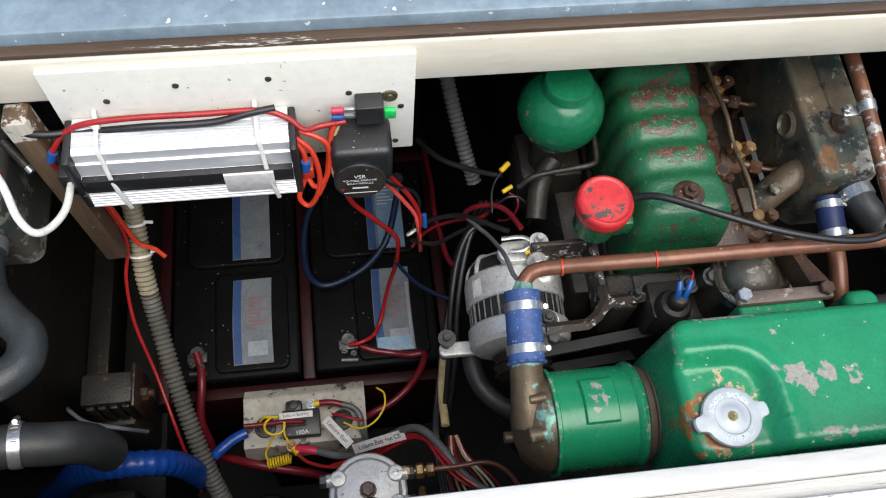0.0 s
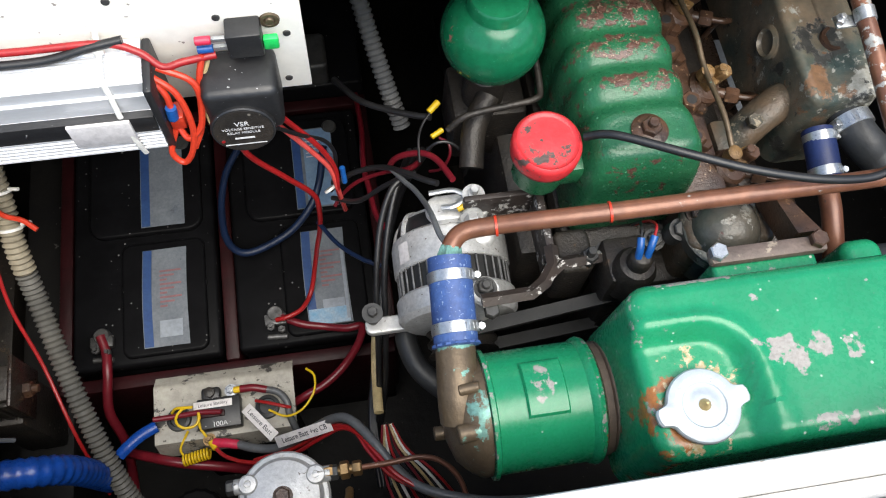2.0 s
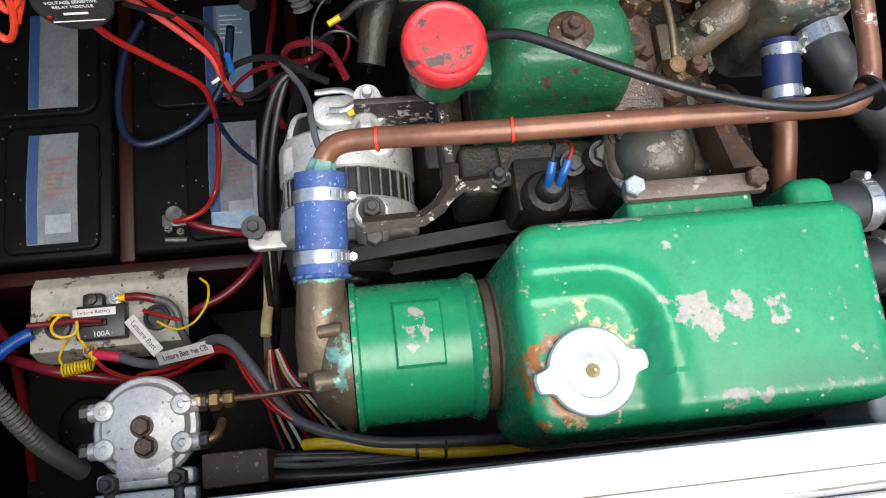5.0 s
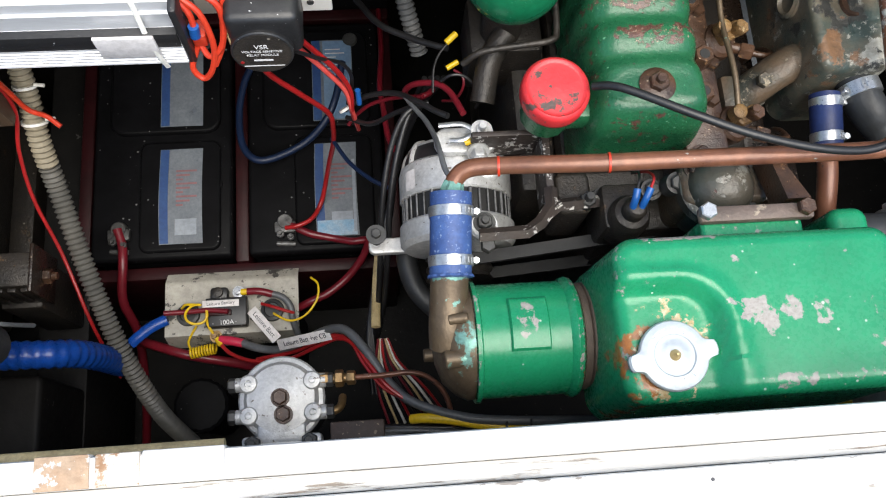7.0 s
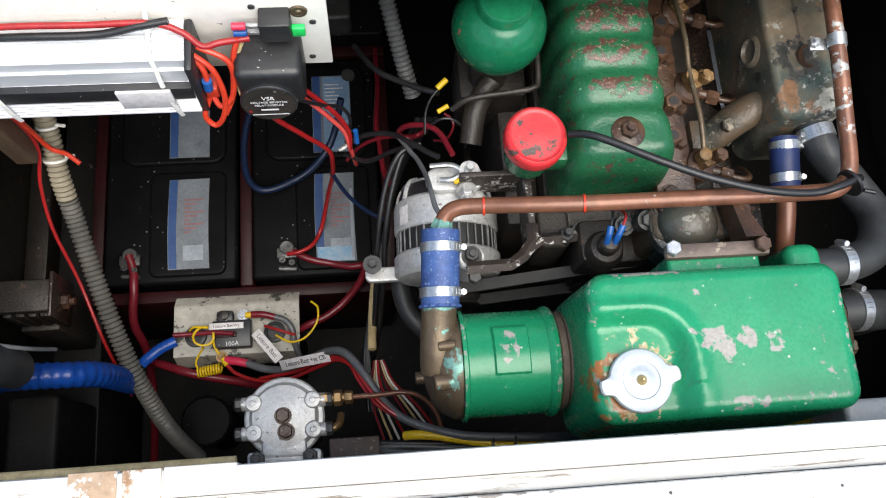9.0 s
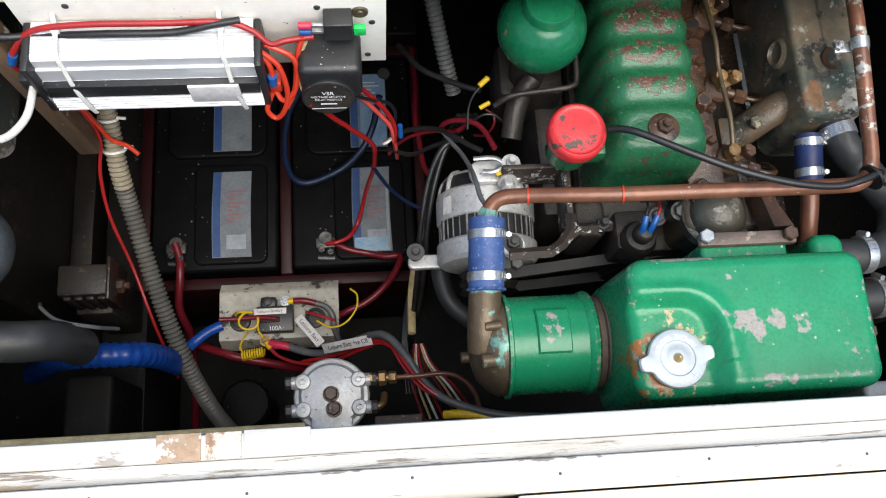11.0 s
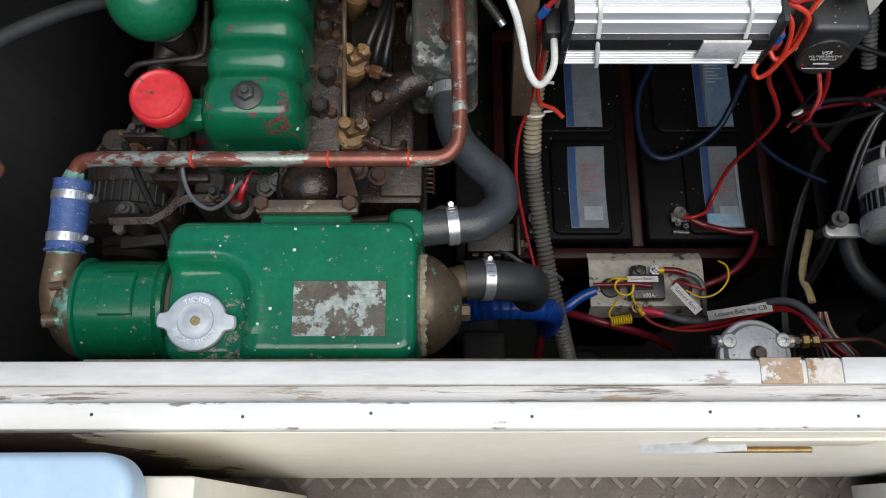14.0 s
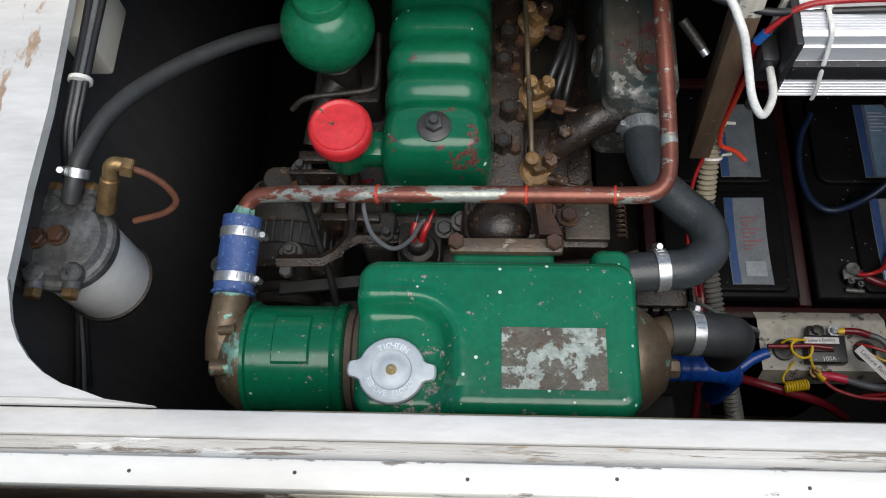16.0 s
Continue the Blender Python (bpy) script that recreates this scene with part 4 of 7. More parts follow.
    for word, mid in (("TIGHTEN", 90), ("REMOVE SLOWLY", -90)):
        span = 10.5 * len(word)
        for k, ch in enumerate(word):
            if ch == " ":
                continue
            off = (k - (len(word) - 1) / 2) * 10.5
            ang = mid + (-off if mid > 0 else off) + face + turn
            m = pose(*(at + Vector((0.0195 * math.cos(radians(ang)), 0.0195 * math.sin(radians(ang)), 0.0031))), 0, 0, ang - 90 if mid > 0 else ang + 90)
            writing("letter", ch, 0.0068, m, "press", cap)
    if not worn:
        part("data_plate", sheet(lambda u, v: Vector((0.589 + 0.082 * u, 0.409 + 0.050 * v, 0.7353 + 0.0004 * math.sin(9 * u) * math.sin(7 * v))), 12, 8), "nameplate", tank, "corroded grey data plate, writing lost")
    # flange to the engine
    bm = box(0.545, 0.642, 0.532, 0.546, 0.7045, 0.7145, 0.003)
    part("outlet_flange", bm, "flange" if worn else "branch", e, "rusty flange plate")
    bm = soft_box(0.548, 0.635, 0.505, 0.54, 0.64, 0.705, 0.008, 0.004, rings=3)
    part("tank_outlet", bm, "green" + sfx, e, "green cast outlet")
    for x in (0.5505, 0.634):
        part("flange_bolt", nut((x, 0.5405, 0.7145), (0, 0, 1), 0.0075, 0.007, None, False), "steel" if (x < 0.6 and worn) else "rust", e)
    bm = lathe([(0.03, -0.06), (0.03, 0), (0.026, 0.008), (0.018, 0.016), (0.006, 0.020)], (0.588, 0.580, 0.668), (0, 0, 1), 26)
    lathe([(0.034, -0.02), (0.036, -0.018), (0.036, -0.006), (0.033, -0.004)], (0.588, 0.580, 0.668), (0, 0, 1), 30, bm)
    part("thermostat_housing", bm, "manifold_l" if worn else "rust_l", e, "grey-green thermostat housing")
    bm = bmesh.new()
    a = [bm.verts.new(p) for p in ((0.622, 0.5495, 0.713), (0.642, 0.5495, 0.713), (0.626, 0.597, 0.70), (0.618, 0.597, 0.70))]
    b = [bm.verts.new(v.co - Vector((0, 0, 0.03))) for v in a]
    bm.faces.new(a)
    bm.faces.new(b[::-1])
    for k in range(4):
        bm.faces.new((a[k], b[k], b[(k + 1) % 4], a[(k + 1) % 4]))
    part("bracket_web", bm, "rust", e)
    # temperature sender with two lugs
    bm = lathe([(0.019, -0.05), (0.019, -0.012), (0.0155, -0.004), (0.0105, -0.002), (0.0105, 0.008), (0.008, 0.012), (0.006, 0.013)], (0.512, 0.566, 0.648), (0, 0, 1), 24)
    box(0.490, 0.534, 0.556, 0.60, 0.56, 0.630, 0.006, bm=bm)
    sender = part("temperature_sender", bm, "iron", e, "black temperature sender")
    for dx in (-0.004, 0.004):
        part("wire_lug", tube([(0.512 + dx, 0.565, 0.658), (0.514 + dx * 1.2, 0.571, 0.667), (0.517 + dx * 1.5, 0.579, 0.671)], 0.0034, 12), "bluelug" if worn else "redw", sender, "crimped wire end")

        part("sender_wire", tube([(0.517 + dx * 1.5, 0.579, 0.671), (0.520 + dx * 1.6, 0.588, 0.672), (0.523 + dx, 0.600, 0.655), (0.525, 0.612, 0.62)], 0.0013, 8), "redw" if dx > 0 else "blackw", sender)

    # heat exchanger
    ax = (1, 0, 0)
    cy, cz = 0.4615, 0.618
    prof = [(0.046, 0.0), (0.0535, 0.001), (0.0535, 0.0045), (0.050, 0.006), (0.050, 0.080), (0.052, 0.082), (0.0535, 0.086), (0.052, 0.090), (0.047, 0.0925)]
    hx = part("heat_exchanger", lathe(prof, (0.359, cy, cz), ax, 48), "green" + sfx, e, "green heat exchanger barrel", 40)
    part("plate", sheet(lambda u, v: Vector((0.388 + 0.0335 * u, cy + 0.0512 * math.sin(-0.35 + 0.94 * v), cz + 0.0512 * math.cos(-0.35 + 0.94 * v) + (0.0022 if 0.04 < u < 0.96 and 0.04 < v < 0.96 else 0))), 24, 24), "green" + sfx, hx, "raised green plate")
    part("rubber_ring", lathe([(0.044, 0), (0.0475, 0.002), (0.0475, 0.0075), (0.045, 0.0085), (0.0475, 0.0095), (0.048, 0.017), (0.044, 0.0195)], (0.450, cy, cz), ax, 44), "brownring", hx, "brown rubber sealing ring")
    bm = lathe([(0.05, 0), (0.0505, -0.006), (0.045, -0.016), (0.034, -0.027), (0.018, -0.0325), (0.002, -0.034)], (0.359, cy, cz), ax, 40)
    part("end_cap", bm, "bronze", hx, "weathered bronze end cap", 45)
    part("elbow", tube([(0.338, 0.455, 0.640), (0.338, 0.472, 0.648), (0.340, 0.492, 0.652), (0.343, 0.522, 0.653)], 0.0165, 20), "bronze", hx, "weathered bronze elbow")
    part("boss", rod((0.338, 0.474, 0.664), (0.354, 0.4745, 0.667), 0.0045), "bronze", hx)
    part("boss", rod((0.352, 0.443, 0.655), (0.332, 0.4415, 0.657), 0.0075), "bronze", hx)
    part("drain_plug", rod((0.335, 0.455, 0.60), (0.318, 0.455, 0.60), 0.006), "bronze", hx)
    bm = lathe([(0.0505, -0.016), (0.0505, 0), (0.051, 0.006), (0.048, 0.012), (0.042, 0.020), (0.028, 0.034), (0.017, 0.038)], (0.7035, 0.4635, 0.628), ax, 40)
    part("end_cap", bm, "bronze", hx, "brown bronze cone end cap", 45)
    part("spigot", tube([(0.724, 0.484, 0.626), (0.745, 0.491, 0.620), (0.762, 0.494, 0.617)], 0.0175, 18), "bronze", hx)
    crust = lathe([(0.0485, -0.009), (0.0512, -0.007), (0.0525, -0.002), (0.0515, 0.002), (0.049, 0.004)], (0.7035, 0.4635, 0.628), ax, 160)
    for vert in crust.verts:
        vert.co += (vert.co - Vector((vert.co.x, 0.4635, 0.628))).normalized() * 0.0022 * noise.noise(vert.co * 260) + Vector((0.004 * noise.noise(vert.co * 150), 0, 0))
    part("joint_crust", crust, "crust", hx, "cream crust of old sealant")
    part("drain_plug", nut((0.736, 0.455, 0.632), ax, 0.009, 0.014, None, False), "bronze", hx)
    # blue hose to the copper pipe
    bh = part("blue_hose", tube([(0.3430, 0.513, 0.6545), (0.345, 0.545, 0.660), (0.3475, 0.584, 0.668)], 0.0182, 30), "blueh", e, "short blue silicone hose")
    hose_clip((0.3440, 0.526, 0.6568), (0.03, 1, 0.16), 0.0184, bh)
    hose_clip((0.3468, 0.5675, 0.6645), (0.04, 1, 0.16), 0.0184, bh)
    part("frayed_edge", lathe([(0.0165, 0), (0.0197, 0.001), (0.0192, 0.003), (0.0175, 0.0035)], (0.343, 0.5115, 0.6543), (0.03, 1, 0.16), 60, None, 15, 0.04), "blueh", bh, "frayed blue hose end")
    z2 = 0.704
    line = [(0.3475, 0.582, 0.668), (0.3515, 0.594, 0.673), (0.362, 0.601, 0.679), (0.385, 0.601, 0.684), (0.43, 0.596, 0.695), (0.48, 0.592, 0.703), (0.56, 0.591, 0.706), (0.64, 0.591, 0.706), (0.70, 0.592, 0.704), (0.722, 0.594, 0.704), (0.734, 0.604, 0.706), (0.7385, 0.622, 0.709), (0.739, 0.66, 0.716), (0.737, 0.735, 0.733), (0.735, 0.82, 0.745), (0.733, 0.95, 0.75)]
    pipe = part("coolant_pipe", tube(line, 0.0078, 20), "copper" if worn else "copper_l", e, "long bent copper coolant pipe" if worn else "long bent copper coolant pipe with flaking grey paint")
    part("verdigris", lathe([(0.0082, 0), (0.0105, 0.002), (0.0095, 0.006), (0.0083, 0.011)], (0.3475, 0.583, 0.668), (0.3, 1, 0.4), 30, None, 7, 0.08), "verdigris", pipe, "green verdigris crust")
    ties = ((0.3885, 0.6003, 0.6845), (0.479, 0.592, 0.703)) if worn else ((0.479, 0.592, 0.703), (0.612, 0.591, 0.706), (0.690, 0.592, 0.7043))
    for p in ties:
        part("red_tie", lathe([(0.0079, -0.0012), (0.0089, -0.001), (0.0089, 0.001), (0.0079, 0.0012)], p, (1, -0.06, 0.14), 20), "orangew", pipe, "thin red tie")
    if worn:
        bm = lathe([(0.0081, -0.006), (0.0092, -0.006), (0.0092, 0.006), (0.0081, 0.006)], (0.737, 0.735, 0.733), (0, 1, 0.2), 24)
        box(0.712, 0.732, 0.7285, 0.741, 0.725, 0.728, 0.001, bm=bm)
        clip = part("pipe_clip", bm, "steel", e, "bright steel pipe clip")
        part("bolt", nut((0.716, 0.735, 0.728), (0, 0, 1), 0.0055, 0.005), "steel", clip)
    # exhaust manifold
    man = soft_box(0.690, 0.760, 0.678 if worn else 0.706, 1.16, 0.585, 0.692, 0.012, 0.010, 0.004, lambda x, y: 0.006 * smooth_step(0.68, 0.9, y) - 0.004 * math.sin(x * 90), rings=10)
    ml = "manifold" if worn else "manifold_l"
    mf = part("manifold", man, ml, e, "grey-green cast manifold with flaking paint", 60)
    bm = tube([(0.712, 0.716, 0.640), (0.690, 0.709, 0.645), (0.668, 0.699, 0.640), (0.648, 0.689, 0.628), (0.630, 0.684, 0.610)], 0.0175, 20)
    for vert in bm.verts:
        vert.co.z -= 0.25 * max(0.0, 0.68 - vert.co.x) * (1 if vert.co.z > 0.63 else 0.3)
    bm = box(0.620, 0.640, 0.664, 0.704, 0.590, 0.634, 0.005, bm=bm)
    nut((0.652, 0.687, 0.650), (0.1, -0.1, 1), 0.0075, 0.008, bm, False)
    for y in (0.90, 1.0):
        part("manifold_branch", tube([(0.71, y + 0.01, 0.65), (0.672, y, 0.645), (0.635, y - 0.012, 0.62)], 0.016, 14), "rust_l", mf)
    part("manifold_branch", bm, "branch" if worn else "rust_l", mf, "rusty cast manifold branch")
    part("core_plug", lathe([(0.014, 0), (0.013, 0.003), (0.010, 0.003), (0.009, 0.001)], (0.733, 0.742, 0.69), (0, 0, 1), 26), "rust", mf)
    part("side_plug", lathe([(0.017, -0.004), (0.017, 0.004), (0.013, 0.006), (0.011, 0.002), (0.003, 0.001)], (0.690, 0.765, 0.662), (-1, 0, 0.15), 26), ml, mf, "round plug in the manifold's side")
    # injectors, spill rail and head studs
    lean = Vector((0.28, -0.22, 1)).normalized()
    for k, y in enumerate((0.656, 0.744, 0.836, 0.928)):
        at = Vector((0.617, y, 0.612))
        bm = lathe([(0.0165, -0.03), (0.0185, 0.0), (0.0185, 0.022), (0.0172, 0.0255), (0.0172, 0.029), (0.0140, 0.032), (0.004, 0.033)], at, lean, 24)
        inj = part("injector", bm, "rust" if worn else "injgold", e, "oily brown injector with union nuts" if worn else "tarnished brass injector with union nuts")
        top = at + lean * 0.031
        bm = soft_box(-0.013, 0.013, -0.0075, 0.0075, 0.0, 0.012, 0.004, 0.002, rings=3)
        bmesh.ops.transform(bm, matrix=Matrix.Translation(top + Vector((0.004, 0.004, 0.0))) @ pose(0, 0, 0, 8, 12, 24 + 9 * k), verts=bm.verts)
        part("clamp", bm, "injgold", inj, "crusty golden clamp")
        part("union", nut(top + Vector((0.010, 0.004, 0.010)), lean, 0.0075, 0.012, rod(top + Vector((0.010, 0.004, 0.004)), top + Vector((0.010, 0.004, 0.024)), 0.0042), False), "injgold" if k % 2 else "rust", inj)
        part("banjo", lathe([(0.0052, -0.007), (0.0068, -0.006), (0.0068, 0.006), (0.0052, 0.007)], top + Vector((-0.006, 0.003, 0.017)), (0.1, -0.15, 1), 18), "injgold", inj)
        part("side_union", nut((0.644, y - 0.014, 0.634), (1, -0.4, 0.1), 0.0082, 0.013, rod((0.626, y - 0.006, 0.632), (0.655, y - 0.018, 0.635), 0.0055), False), "rust", inj)
        part("fuel_pipe", tube([(0.654, y - 0.018, 0.635), (0.668, y - 0.022, 0.635), (0.678, y - 0.017, 0.628), (0.680, y + 0.002, 0.60), (0.676, y + 0.01, 0.54)], 0.0032), "rust", inj)
    rail = [(0.6195, 0.652, 0.660), (0.6185, 0.69, 0.668), (0.617, 0.742, 0.664), (0.616, 0.78, 0.670), (0.615, 0.834, 0.664), (0.614, 0.93, 0.668)]
    part("spill_rail", tube(rail, 0.0027), "bronze", e, "thin fuel return pipe")
    for x, y in ((0.592, 0.676), (0.598, 0.714), (0.593, 0.772), (0.598, 0.806), (0.593, 0.866), (0.598, 0.90)):
        bm = nut((x, y, 0.641), (0, 0, 1), 0.0105, 0.018, None, False)
        stud = part("head_stud", bm, "rust" if worn else "rust_l", e)
        # black disc on the solid top, painting the shade of a socket
        part("stud_hole_shade", rod((x, y, 0.6575), (x, y, 0.6594), 0.0052), "belt", stud)
        part("head_bolt", nut((x + 0.012, y - 0.004, 0.641), (0, 0, 1), 0.0062, 0.008, None, False), "rust", e)
    # alternator, its pulley, belt and brackets
    ac = Vector((0.3645, 0.600, 0.534))
    tilt = Vector((0.02, 1, 0.05))
    body = "alu" if worn else "iron"
    alt = part("alternator", lathe([(0.0525, 0.056), (0.0562, 0.053), (0.0575, 0.048), (0.0575, 0.022), (0.0560, 0.0205)], ac, tilt, 56), body, e, "cast aluminium alternator" if worn else "blackened alternator")
    part("rear_cover", lathe([(0.018, 0.080), (0.040, 0.078), (0.047, 0.072), (0.0505, 0.064), (0.0522, 0.0565)], ac, tilt, 40), "blackp", alt, "black slotted rear cover")
    d, u, v = frame_of(tilt)
    for k in range(9):
        a = 2 * math.pi * (k + 0.3) / 9
        out = u * math.cos(a) + v * math.sin(a)
        part("rear_spoke", tube([ac + d * 0.054 + out * 0.0535, ac + d * 0.066 + out * 0.0508, ac + d * 0.075 + out * 0.0455, ac + d * 0.079 + out * 0.036], 0.0028, 8), body, alt)
    part("rear_rim", lathe([(0.046, 0.0725), (0.0485, 0.0715), (0.047, 0.0745), (0.045, 0.0755)], ac, tilt, 40), body, alt)
    part("stator", lathe([(0.0525, -0.004), (0.0530, -0.003), (0.0530, 0.021), (0.0525, 0.0225)], ac, tilt, 44), "belt", alt)
    ribs = bmesh.new()
    for k in range(36):
        a = 2 * math.pi * k / 36
        o = ac + (u * math.cos(a) + v * math.sin(a)) * 0.0545
        rod(o - d * 0.004, o + d * 0.0215, 0.0012 + 0.0008 * (k % 4 == 0), ribs, 6)
    tagged(part("stator_rib", ribs, "rib" if worn else "castdark", alt, "row of grey ribs with dark slots"), kind="stuff")
    front = lathe([(0.040, -0.031), (0.054, -0.029), (0.0585, -0.024), (0.0585, -0.006), (0.0565, -0.0035), (0.052, -0.003)], ac, tilt, 56)
    part("front_housing", front, body, alt)
    ear = soft_box(0.273, 0.324, 0.580, 0.597, 0.492, 0.500, 0.007, 0.002, rings=3)
    part("pivot_ear", ear, body, alt)
    pivot = nut((0.2815, 0.594, 0.524), (0, 0, 1), 0.0052, 0.005, lathe([(0.0105, 0.0), (0.0105, 0.002)], (0.2815, 0.594, 0.521), (0, 0, 1), 22), False)
    rod((0.2815, 0.594, 0.46), (0.2815, 0.594, 0.522), 0.0055, pivot)
    part("mounting_bolt", pivot, "castdark", alt, "dark pivot bolt and washer")
    # cast shoulder and flat top lug with the charging post
    part("shoulder", soft_box(0.338, 0.406, 0.624, 0.656, 0.535, 0.5895, 0.012, 0.008, rings=3), body, alt)
    lug = soft_box(0.342, 0.403, 0.648, 0.674, 0.594, 0.603, 0.012, 0.002, rings=3)
    part("top_lug", lug, body, alt)
    part("label_plate", sheet(lambda s, t: ac + d * (0.025 + 0.020 * t) + (u * math.cos(3.62 + 0.26 * s) + v * math.sin(3.62 + 0.26 * s)) * 0.0581, 8, 3), "sticker" if worn else "castdark", alt, "worn maker's label")
    px, py = 0.386, 0.662
    bm = rod((px, py, 0.60), (px, py, 0.634), 0.0040)
    rod((px, py, 0.60), (px, py, 0.614), 0.0062, bm)
    for z, r in ((0.6145, 0.0095), (0.6195, 0.0105)):
        lathe([(r, 0), (r, 0.0018)], (px, py, z), (0, 0, 1), 22, bm)
    nut((px, py, 0.622), (0, 0, 1), 0.0062, 0.004, bm, False)
    # the pale alu colour stands in for sky reflected on the flat washers
    part("terminal_post", bm, "alu" if worn else "castdark", alt, "terminal post with nuts and washers")
    if worn:
        for yy, zz, xx in ((0.670, 0.619, 0.040), (0.656, 0.615, 0.030)):
            part("ring_terminal", tube([(px - 0.006, py, zz), (px - 0.018, yy, zz - 0.001), (px - xx, yy + 0.001, zz - 0.004)], 0.0028, 10, flat=0.6), "steel", alt, "tinned ring terminal")
        part("yellow_sleeve", rod((px - 0.016, 0.653, 0.612), (px - 0.009, 0.655, 0.614), 0.003), "yelloww", alt)
    bm = bmesh.new()
    for r, h in ((0.034, -0.044), (0.034, -0.056)):
        lathe([(r * 0.8, h - 0.006), (r, h - 0.005), (r * 0.86, h), (r, h + 0.005), (r * 0.8, h + 0.006)], ac, tilt, 36, bm)
    rod(ac - tilt * 0.03, ac - tilt * 0.066, 0.013, bm)
    part("pulley", bm, "iron", alt, "double black pulley")
    # bent flat-bar bracket behind, swept round to the slotted arm in front
    bm = box(0.375, 0.447, 0.6515, 0.6575, 0.580, 0.629, 0.0015)
    box(0.4395, 0.447, 0.590, 0.6515, 0.585, 0.632, 0.0015, bm=bm)
    brk = part("alternator_bracket", bm, "flaked" if worn else "rust_l", e, "dark rusty steel bracket with flaking white paint")
    part("bolt", nut((0.383, 0.6455, 0.606), (0, -1, 0.5), 0.008, 0.010, lathe([(0.011, -0.002), (0.011, 0)], (0.383, 0.6455, 0.606), (0, -1, 0.5), 20), True), "alu" if worn else "rust", brk, "dull steel bolt and washer")
    arm = tube([(0.374, 0.556, 0.630), (0.418, 0.557, 0.630), (0.431, 0.565, 0.630), (0.4425, 0.580, 0.630), (0.4435, 0.598, 0.630)], 0.0062, 4, smooth=False, flat=0.8)
    arm = part("adjusting_arm", arm, "flaked" if worn else "rust_l", e, "slotted adjusting arm with flaking paint")
    part("arm_branch", tube([(0.436, 0.572, 0.630), (0.450, 0.582, 0.627), (0.492, 0.587, 0.618)], 0.0062, 4, smooth=False, flat=0.8), "flaked" if worn else "rust_l", arm)
    part("lug", rod((0.382, 0.571, 0.545), (0.382, 0.571, 0.612), 0.0145), body, arm)
    part("bolt", nut((0.382, 0.573, 0.612), (0, 0, 1), 0.0075, 0.007, lathe([(0.0105, 0), (0.0105, 0.002)], (0.382, 0.573, 0.611), (0, 0, 1), 20), True), "castdark", arm, "grimy bolt through the arm")
    part("bolt", nut((0.479, 0.587, 0.612), (0, 0, 1), 0.008, 0.014, None, True), "castdark", arm)
    part("bolt", nut((0.382, 0.548, 0.618), (0, 0, 1), 0.007, 0.009, None, False), "castdark", arm)
    # front of the block below the pipe
    bm = soft_box(0.452, 0.486, 0.578, 0.62, 0.54, 0.612, 0.008, 0.005, rings=3)
    part("pump_housing", bm, "iron", e)
    for x, y, z in ((0.496, 0.592, 0.612), (0.536, 0.590, 0.634), (0.553, 0.588, 0.655), (0.606, 0.592, 0.668), (0.566, 0.596, 0.668)):
        part("bolt", nut((x, y, z), (0, -0.2, 1), 0.007, 0.006, lathe([(0.010, -0.02), (0.010, 0.001)], (x, y, z), (0, -0.2, 1), 18), False), "castdark" if x < 0.56 else "rust_l", e)
    part("neck_casting", soft_box(0.553, 0.632, 0.562, 0.606, 0.60, 0.668, 0.012, 0.008, rings=4), "rust_l" if not worn else "branch", e, "cast water outlet neck")
    if not worn:
        for x in (0.648, 0.709):
            line = [(x + 0.0045 * math.cos(2 * math.pi * k / 8), 0.588 + 0.0011 * k * 0.6, 0.62 + 0.0045 * math.sin(2 * math.pi * k / 8)) for k in range(64)]
            part("return_spring", tube(line, 0.0009, 6, 2), "rust", e, "small rusty return spring")
        part("linkage_rod", tube([(0.62, 0.560, 0.61), (0.66, 0.562, 0.612), (0.70, 0.566, 0.612), (0.725, 0.575, 0.61)], 0.005), "iron", e)
        part("tool_box_plate", box(0.655, 0.70, 0.592, 0.635, 0.598, 0.606, 0.002), "branch", e, "rusty lever plate")
    for zt, zb in ((0.034, 0.028), (-0.034, -0.06)):
        bm = bmesh.new()
        p, q = ac - tilt * 0.05 + Vector((0, 0, zt)), Vector((0.56, 0.566, 0.552 + zb))
        w, t = Vector((0, 0.006, 0)), Vector((0, 0, 0.003))
        vs = [bm.verts.new(o + s1 * w + s2 * t) for o in (p, q) for s1, s2 in ((-1, -1), (1, -1), (1, 1), (-1, 1))]
        for f in ((0, 1, 2, 3), (7, 6, 5, 4), (0, 4, 5, 1), (1, 5, 6, 2), (2, 6, 7, 3), (3, 7, 4, 0)):
            bm.faces.new([vs[i] for i in f])
        part("belt", bm, "belt", e, "black drive belt")
    part("crank_pulley", lathe([(0.05, -0.01), (0.056, -0.008), (0.05, 0), (0.056, 0.008), (0.05, 0.01)], (0.56, 0.566, 0.50), (0, 1, 0), 40), "iron", e)
    if not worn:
        bm = box(0.385, 0.437, 0.664, 0.676, 0.626, 0.634, 0.0015)
        box(0.4255, 0.437, 0.612, 0.664, 0.60, 0.632, 0.0015, bm=bm)
        box(0.41, 0.47, 0.604, 0.613, 0.57, 0.62, 0.0015, bm=bm)
        part("alternator_bracket", bm, "rust_l", e, "rusty steel bracket")
    part("drain_hose", tube([(0.315, 0.60, 0.470), (0.314, 0.575, 0.468), (0.322, 0.548, 0.466), (0.340, 0.527, 0.462), (0.362, 0.514, 0.452), (0.372, 0.506, 0.42), (0.374, 0.50, 0.36)], 0.0115, 14), "rubber", e, "dark hose curving down under the alternator")
